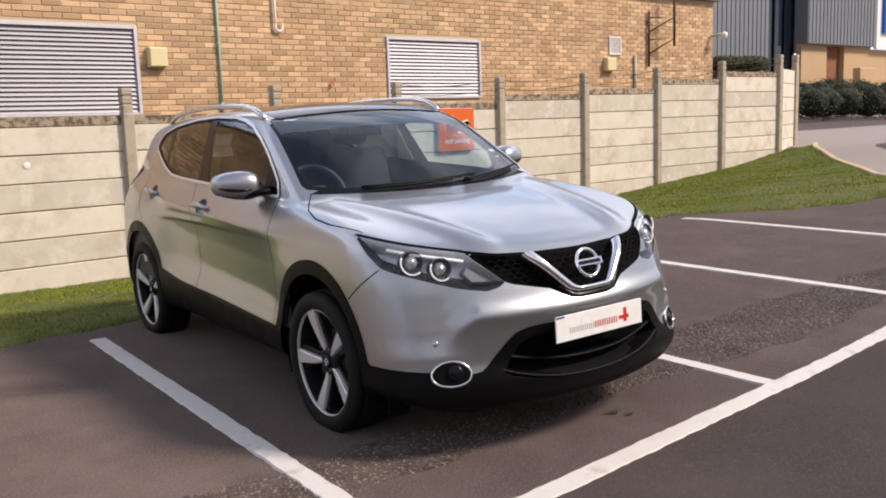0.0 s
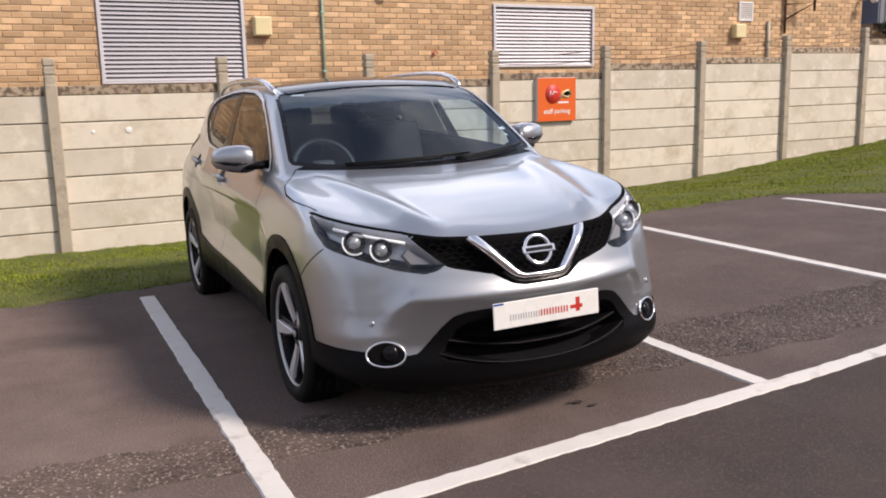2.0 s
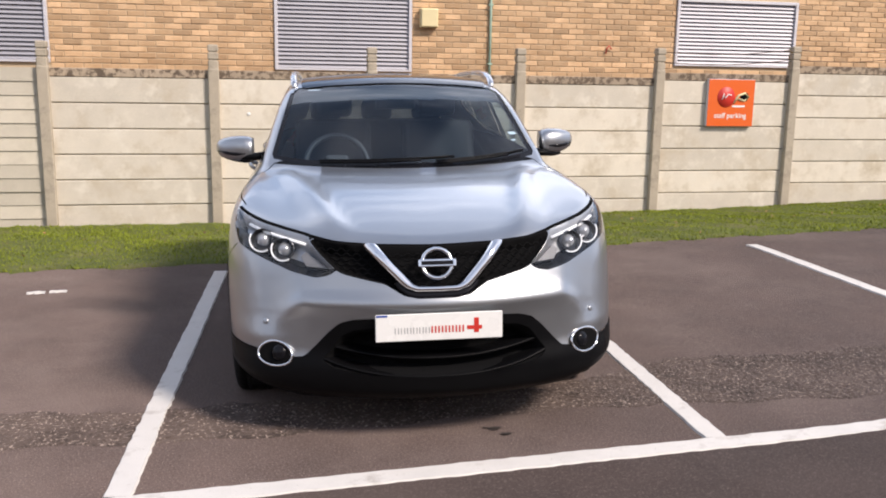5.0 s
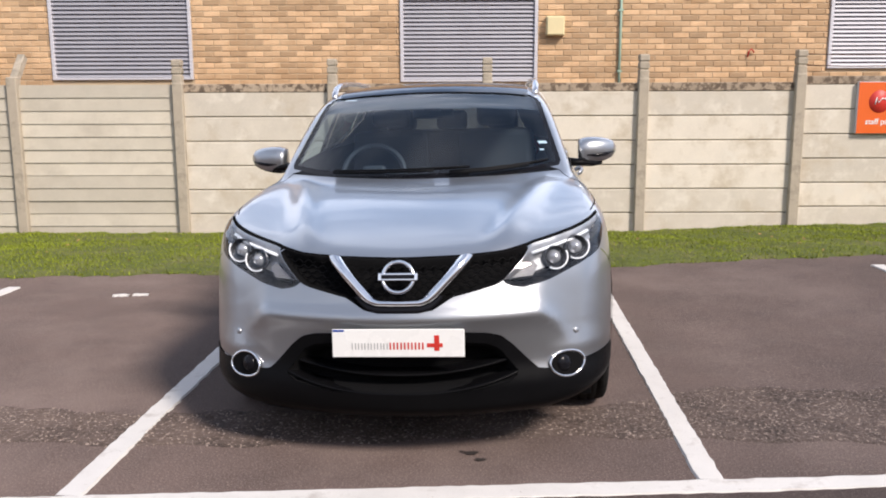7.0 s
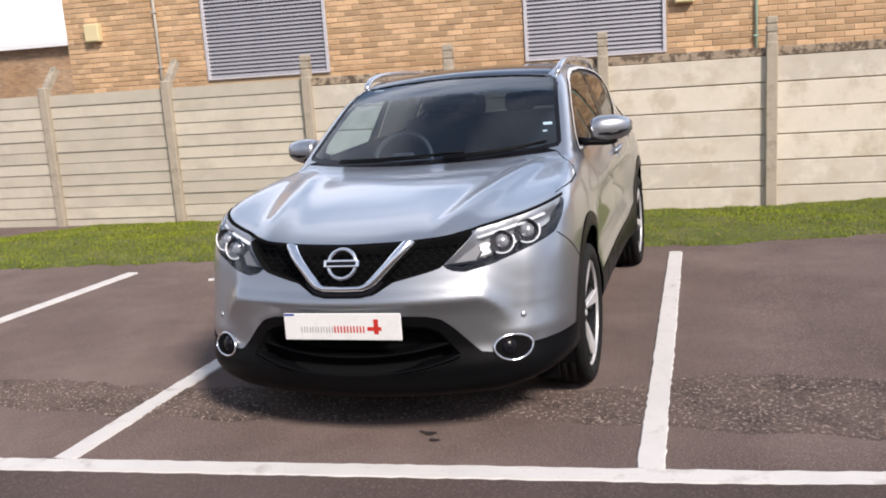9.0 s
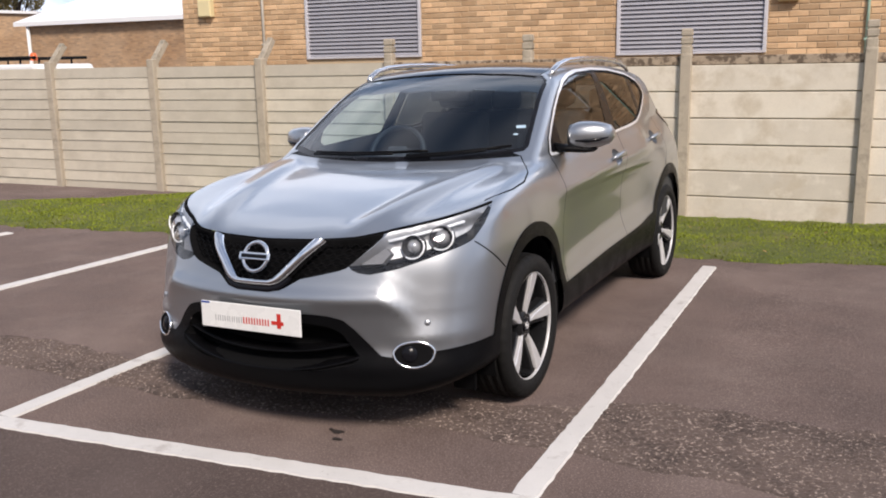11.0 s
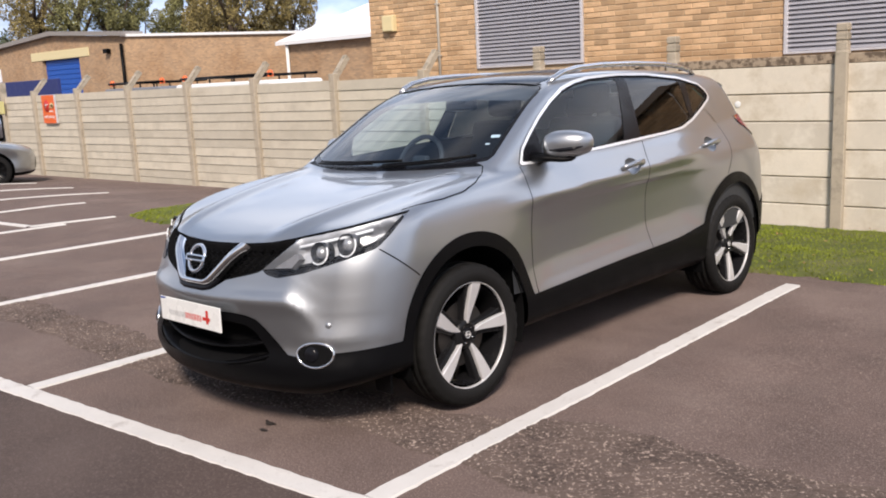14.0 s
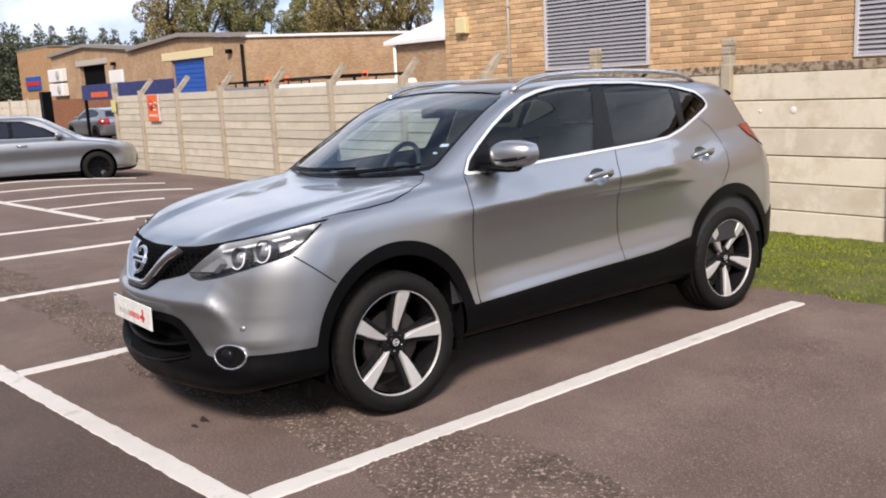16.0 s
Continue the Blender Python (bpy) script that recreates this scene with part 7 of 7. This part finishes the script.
for i in range(4):
    bm = bmesh.new()
    add_box(bm, 50.6 + i * 1.14, 50.68 + i * 1.14, 30.3, 30.4, 1.0, 12.0)
    part("mullion", bm, M_BLACK, tower)
bm = bmesh.new()
add_box(bm, 43.8, 50.6, 30.3, 40.0, 1.0, 4.3)
part("base_wall", bm, M_FARBRICK, office)
facade(office, "base_wall", 54.1, 63.3, 29.8, 0.9, 5.45, M_TAN, [(57.3, 59.6, 0.9, 5.4)])
bm = bmesh.new()
add_box(bm, 57.2, 60.6, 30.16, 30.3, 0.9, 5.44)
part("dark_doorway", bm, M_REDBRICK, office)
bm = bmesh.new()
add_box(bm, 63.301, 80.0, 29.4, 29.6, 5.3, 12.0)
part("pale_cladding", bm, M_ROOFWHITE, office)
bm = bmesh.new()
add_box(bm, 63.301, 80.0, 29.8, 30.0, 0.9, 5.3)
part("base_wall", bm, M_TAN, office)
bm = bmesh.new()
add_box(bm, 64.0, 70.0, 29.2, 29.38, 6.4, 8.9)
sgn = part("sign_board", bm, M_SHUTTER, office, "blue sign board with pale bars")
bm = bmesh.new()
add_box(bm, 64.6, 69.4, 29.12, 29.2, 6.9, 7.3)
add_box(bm, 64.6, 67.0, 29.12, 29.2, 7.7, 8.3)
part("letter_bars", bm, M_WHITE, sgn)
bm = bmesh.new()
add_box(bm, 58.2, 60.4, 28.0, 28.5, 0.9, 3.9, 0.05)
tagged(mesh_object("pillar", bm, M_TAN), "pale plastered entrance pillar", "pillar", kind="structure")
# dark block between the wall's end and the office
bm = bmesh.new()
add_box(bm, 34.0, 43.6, 31.0, 40.0, 0.9, 12.0)
tagged(mesh_object("dark_building", bm, M_NAVY), "dark blue building beside the office block", "building")

M_HEDGE = material("hedge_leaf", (0.062, 0.072, 0.030), 0.8, vary=0.4, scale=2, fine=20, per_island=0.7)
M_HEDGECORE = material("hedge_core", (0.012, 0.016, 0.008), 0.95, vary=0.3)


def leaf_cloud(name, blobs, count, size, mat, seed, parent=None, core=None):
    """Many small leaves over lumpy blobs (centre, radii)."""
    r = np.random.default_rng(seed)
    V, F = [], []
    vol = np.array([b[1][0] * b[1][1] + b[1][1] * b[1][2] for b in blobs], float)
    pick = r.choice(len(blobs), count, p=vol / vol.sum())
    d = r.normal(size=(count, 3))
    d /= np.linalg.norm(d, axis=1)[:, None]
    rad = r.uniform(0.62, 1.06, count) ** 0.5
    C = np.array([b[0] for b in blobs])[pick]
    R = np.array([b[1] for b in blobs])[pick]
    P = C + d * R * rad[:, None]
    u = r.normal(size=(count, 3)); u /= np.linalg.norm(u, axis=1)[:, None]
    w = np.cross(u, d + 0.4 * r.normal(size=(count, 3))); w /= np.linalg.norm(w, axis=1)[:, None] + 1e-6
    s = r.uniform(0.6, 1.3, count)[:, None] * size
    quad = np.stack([P - u * s, P - w * s * 0.55, P + u * s, P + w * s * 0.55], 1)
    me = bpy.data.meshes.new(name)
    me.from_pydata(quad.reshape(-1, 3).tolist(), [], np.arange(4 * count).reshape(-1, 4).tolist())
    me.materials.append(mat)
    ob = new(name, me)
    ob.parent = parent
    return ob


def hedge(x0, x1, y0, y1, z0, h, seed, label):
    hd = tagged(empty("hedge"), label, "hedge", "hedges")
    blobs = []
    r = random.Random(seed)
    n = max(2, int((x1 - x0) / 1.0))
    for i in range(n):
        t = (i + 0.5) / n
        blobs.append(((x0 + (x1 - x0) * t, y0 + (y1 - y0) * t + r.uniform(-0.3, 0.3), z0 + h * 0.5), ((x1 - x0) / n * 0.9, 1.1, h * 0.52 * r.uniform(0.9, 1.1))))
    leaf_cloud("foliage", blobs, 6500, 0.055, M_HEDGE, seed, hd)
    bm = bmesh.new()
    for c, rr in blobs:
        q = bmesh.ops.create_icosphere(bm, subdivisions=2, radius=1.0)
        for v in q["verts"]:
            v.co = Vector((c[0] + v.co.x * rr[0] * 0.8, c[1] + v.co.y * rr[1] * 0.8, c[2] + v.co.z * rr[2] * 0.85))
    part("core", bm, M_HEDGECORE, hd)


hedge(38.0, 47.5, 25.5, 20.8, 0.8, 1.75, 1, "long dark clipped hedge along the far road")
hedge(44.0, 54.0, 29.0, 25.5, 0.9, 2.2, 2, "bushy dark hedge before the office block")
hedge(50.0, 60.0, 25.5, 22.0, 0.9, 2.0, 3, "dark clipped hedge before the office entrance")
hedge(44.0, 48.6, 29.4, 29.2, 3.6, 0.9, 4, "olive shrubs on the office's raised bed")

# an unseen plain wall across the lane, added to cut low sky light
bm = bmesh.new()
add_box(bm, -45, 50, -16.0, -15.6, -0.3, 5.4)
tagged(mesh_object("wall_south", bm, M_FARBRICK), "unseen plain brick wall added across the lane to cut sky light", "wall", kind="structure")

# trees behind the workshops
M_BARK = material("bark", (0.07, 0.05, 0.035), 0.9, vary=0.3)
M_TREE = [material("oak_leaf", (0.175, 0.170, 0.065), 0.8, vary=0.4, scale=0.4, fine=5, per_island=0.8), material("birch_leaf", (0.215, 0.170, 0.062), 0.8, vary=0.4, scale=0.4, fine=5, per_island=0.8), material("pine_leaf", (0.075, 0.088, 0.050), 0.8, vary=0.4, scale=0.4, fine=5, per_island=0.8)]


def tree(x, y, h, spread, kind, seed, count=3200, leaf=0.22):
    r = random.Random(seed)
    tr = tagged(empty("tree", pose(x, y, -0.3)), ("broad green tree behind the workshops", "tree with yellowing autumn leaves behind the workshops", "dark conifer in the far tree line")[kind], "tree", "far trees")
    bm = bmesh.new()
    add_tube(bm, [(0, 0, 0), (r.uniform(-.2, .2), 0.1, h * 0.3), (r.uniform(-.3, .3), 0, h * 0.62)], [h * 0.03, h * 0.022, h * 0.010], 8)
    for _ in range(7):
        a, t = r.uniform(0, 6.28), r.uniform(0.25, 0.55)
        add_tube(bm, [(0, 0, h * t), (math.cos(a) * spread * 0.35, math.sin(a) * spread * 0.35, h * (t + 0.14)), (math.cos(a) * spread * 0.7, math.sin(a) * spread * 0.7, h * (t + 0.26))], [h * 0.012, h * 0.008, h * 0.003], 6)
    part("trunk", bm, M_BARK, tr)
    blobs = []
    if kind == 2:
        for i in range(8):
            t = i / 7
            for _ in range(3):
                a = r.uniform(0, 6.28)
                rr = spread * (1 - t ** 1.7) * 0.75 + 0.5
                blobs.append(((math.cos(a) * rr * 0.5, math.sin(a) * rr * 0.5, h * (0.25 + 0.72 * t)), (rr * 0.75, rr * 0.75, h * 0.085)))
    else:
        for _ in range(26):
            a, e = r.uniform(0, 6.28), r.uniform(-0.5, 1.0)
            q = spread * math.sqrt(max(0.05, 1 - e * e)) * r.uniform(0.35, 0.95)
            s = spread * r.uniform(0.16, 0.34)
            blobs.append(((math.cos(a) * q, math.sin(a) * q, h * 0.62 + e * h * 0.36), (s, s, s * 1.25)))
    leaf_cloud("crown", blobs, count, leaf, M_TREE[kind], seed, tr)


# bearing in degrees, distance, height, spread, kind
for i, (way, d, h, sp, k) in enumerate(((152.8, 72, 12.2, 3.3, 0), (155.0, 74, 11.4, 2.6, 1), (150.7, 70, 11.4, 2.3, 0), (149.0, 88, 9.2, 2.4, 0), (146.6, 80, 8.6, 2.2, 0), (144.1, 64, 10.2, 3.0, 1), (142.3, 66, 9.5, 2.6, 1), (140.4, 70, 10.0, 2.6, 1), (145.2, 75, 9.4, 2.6, 1),
                                        *((167.5 - 0.59 * j, 100 + (j * 7) % 20, 8.6 - 0.055 * j + 0.5 * math.sin(2.1 * j), 3.3, 2) for j in range(20)))):
    tree(7.55 + d * math.cos(radians(way)), 1.0 + d * math.sin(radians(way)), h + (1.2 if k == 2 else 1.6), sp, k, 100 + i, 15000 if k < 2 else 9000, 0.085 if k < 2 else 0.14)


# ---- silver hatchbacks by the far fence ----
def hatch_skin(p):
    ax, y, z = np.abs(p[:, 0]), p[:, 1], p[:, 2]
    w = curve(y, (-1.0, 0.78), (-0.5, 0.88), (0.0, 0.905), (1.3, 0.90), (2.6, 0.905), (3.2, 0.84), (3.6, 0.75))
    prof = curve(z, (0.15, -0.08), (0.35, -0.02), (0.55, -0.03), (0.78, 0.0), (0.9, -0.02), (1.0, -0.10))
    hood = curve(y, (-1.0, 0.62), (-0.8, 0.74), (-0.4, 0.86), (0.2, 0.95), (0.6, 1.0), (2.0, 1.04), (3.0, 1.08), (3.6, 1.06)) - 0.05 * ax**2
    fr = curve(z, (0.15, -0.80), (0.3, -0.90), (0.5, -0.92), (0.7, -0.86), (0.9, -0.60)) + 0.42 * ax**2
    re = curve(z, (0.15, 3.30), (0.4, 3.42), (0.7, 3.44), (0.95, 3.38), (1.15, 3.20), (1.4, 2.98)) - 0.25 * ax**2
    low = smax(smax(smax(smax(ax - w - prof, 0.8 * (fr - y), 0.16), 0.9 * (y - re), 0.14), z - hood, 0.06), 0.2 - z, 0.04)
    cab = smax(0.94 * (ax - (0.78 - 0.42 * (z - 1.0))), 0.5 * (0.15 + (z - 0.95) * 1.75 + 0.3 * ax**2 - y), 0.04)
    cab = smax(cab, z - (curve(y, (0.5, 1.36), (1.0, 1.43), (1.5, 1.465), (2.2, 1.45), (3.0, 1.37), (3.4, 1.30)) - 0.09 * ax**2), 0.08)
    cab = smax(smax(cab, 0.85 * (y - re), 0.08), 0.8 - z, 0.02)
    return smin(low, cab, 0.03)


def build_hatch(m, label):
    hb = tagged(empty("hatchback", m), label, "car", "silver hatchbacks")
    p, n, f = skin_mesh(0.05, hatch_skin, 3)
    b = Sheet(p, n, [[int(i) for i in q] for q in f])
    for wy in (0.0, 2.65):
        _, b = b.split(lambda p, n, wy=wy: np.hypot(p[:, 1] - wy, p[:, 2] - 0.34) - 0.37, lambda p, n: np.abs(p[:, 0]) > 0.5)
    low, b = b.split(lambda p, n: p[:, 2] - 0.27)
    dlo = outline([(0.62, 1.0), (0.95, 1.20), (1.35, 1.36), (1.9, 1.39), (2.4, 1.34), (2.80, 1.22), (2.65, 1.08), (1.7, 1.02)], _along_y, _up)
    flank_ = lambda p, n: (np.abs(n[:, 0]) > 0.4) & (p[:, 2] > 0.95)
    win, b = b.split(dlo, flank_)
    for nm, poly in (("front_window", [(0.78, 1.03), (1.0, 1.19), (1.37, 1.33), (1.55, 1.345), (1.55, 1.045)]), ("rear_window", [(1.63, 1.05), (1.63, 1.35), (2.35, 1.31), (2.62, 1.21), (2.55, 1.10)])):
        gl, win = win.split(outline(poly, _along_y, _up))
        for sign in (1, -1):
            o = panel(nm, gl.half(sign), M_DARKGLASS, hb)
    panel("window_frame", win, M_GLOSS, hb)
    sc, b = b.split(outline([(-0.66, 1.02), (0.66, 1.02), (0.56, 1.36), (-0.56, 1.36)], lambda p: p[:, 0], _up), lambda p, n: (n[:, 1] < -0.4) & (p[:, 2] > 0.98))
    panel("windscreen", sc, M_DARKGLASS, hb)
    rs, b = b.split(outline([(-0.58, 1.06), (0.58, 1.06), (0.50, 1.31), (-0.50, 1.31)], lambda p: p[:, 0], _up), lambda p, n: (n[:, 1] > 0.4) & (p[:, 2] > 1.0))
    panel("tailgate_window", rs, M_DARKGLASS, hb)
    tl, b = b.split(outline([(3.0, 1.0), (3.0, 0.86), (3.25, 0.72), (3.7, 0.72), (3.7, 0.98)], _along_y, _up), lambda p, n: (np.abs(p[:, 0]) > 0.45) & (p[:, 1] > 2.8))
    hl, b = b.split(outline([(0.45, 0.66), (0.62, 0.62), (0.95, 0.70), (1.14, 0.80), (0.8, 0.78)], _wrap, _up), lambda p, n: p[:, 1] < -0.2)
    gr, b = b.split(outline([(-0.3, 0.52), (0.35, 0.52), (0.45, 0.32), (-0.3, 0.30)], _wrap, _up), lambda p, n: p[:, 1] < -0.3)
    panel("grille", gr, M_BLACK, hb)
    panel("sill", low, M_BLACK, hb)
    for sign in (1, -1):
        panel("tail_lamp", tl.half(sign), M_REDLENS, hb)
        panel("headlamp", hl.half(sign), M_LAMPCHROME, hb)
        for line in ([(0.50, 0.98), (0.46, 0.7), (0.50, 0.30)], [(1.59, 1.0), (1.58, 0.6), (1.60, 0.28)], [(2.60, 1.06), (2.45, 0.85), (2.25, 0.62)]):
            s, b = b.split(line_band(line, _along_y, _up, 0.010), lambda p, n, sign=sign: (n[:, 0] * sign > 0.3))
            panel("shut_line", s, M_DARK, hb, offset=-0.004)
        bm = bmesh.new()
        add_box(bm, 0.86 * sign - 0.09, 0.86 * sign + 0.09, 0.62, 0.78, 0.98, 1.10, 0.04, seg=3)
        part("door_mirror", bm, M_PAINT, hb)
        for y in (1.42, 2.38):
            bm = bmesh.new()
            add_tube(bm, [(sign * 0.895, y - 0.1, 0.86), (sign * 0.925, y - 0.05, 0.865), (sign * 0.925, y + 0.05, 0.87), (sign * 0.895, y + 0.1, 0.87)], 0.013, 8)
            part("door_handle", bm, M_SATIN, hb, smooth=True)
        for wy in (0.0, 2.65):
            bm = bmesh.new()
            sx = 0.79 * sign
            add_lathe(bm, [(sx - 0.10 * sign, 0.22), (sx - 0.11 * sign, 0.30), (sx - 0.08 * sign, 0.325), (sx + 0.07 * sign, 0.325), (sx + 0.105 * sign, 0.30), (sx + 0.095 * sign, 0.225)], centre=(0, wy, 0.325), sides=40)
            wh = part("wheel", bm, M_TYRE, hb, smooth=True)
            bm = bmesh.new()
            add_lathe(bm, [(sx + 0.09 * sign, 0.226), (sx + 0.03 * sign, 0.215), (sx + 0.02 * sign, 0.001)], centre=(0, wy, 0.325), sides=40)
            part("rim", bm, M_RIMDARK, wh)
            for k in range(10):
                bm = bmesh.new()
                add_prism(bm, [(0, 0.04), (0.016, 0.04), (0.012, 0.22), (0.0, 0.22)], 0.0, 0.02)
                a = radians(36 * k)
                bmesh.ops.transform(bm, matrix=Matrix.Translation((sx + 0.07 * sign, wy, 0.325)) @ Matrix.Rotation(a, 4, "X") @ Matrix.Rotation(radians(90), 4, "Z") @ pose(-0.006, -0.01, 0), verts=bm.verts[:])
                part("spoke", bm, M_BLACK, wh)
            bm = bmesh.new()
            add_lathe(bm, [(0.50 * sign, 0.20), (0.50 * sign, 0.37), (0.88 * sign, 0.372)], centre=(0, wy, 0.34), sides=32)
            part("wheel_liner", bm, M_DARK, hb)
    panel("body", b, M_PAINT, hb)
    bm = bmesh.new()
    add_box(bm, -0.7, 0.7, 0.3, 3.1, 0.25, 0.9)
    part("cabin_floor", bm, M_DARK, hb)
    return hb


build_hatch(pose(-12.2, 8.2, -0.17, 0, 0, 165), "silver hatchback with dark wheels parked by the far fence")
build_hatch(pose(-34.2, 16.2, -0.25, 0, 0, -88), "silver hatchback seen from behind in the far yard")


# ---- single bricks of the wall, last ----
_brick_cache = {}
for s, e, z in single:
    key = round(e - s, 3)
    if key not in _brick_cache:
        v, f = brick_geometry(0, key, 0, 0)
        me = bpy.data.meshes.new("brick")
        me.from_pydata(v, [], f)
        me.materials.append(M_BRICK)
        _brick_cache[key] = me
    ob = new("brick", _brick_cache[key])
    ob.parent, ob.matrix_basis = wall, pose(s, rngb.uniform(-0.002, 0.002), z)
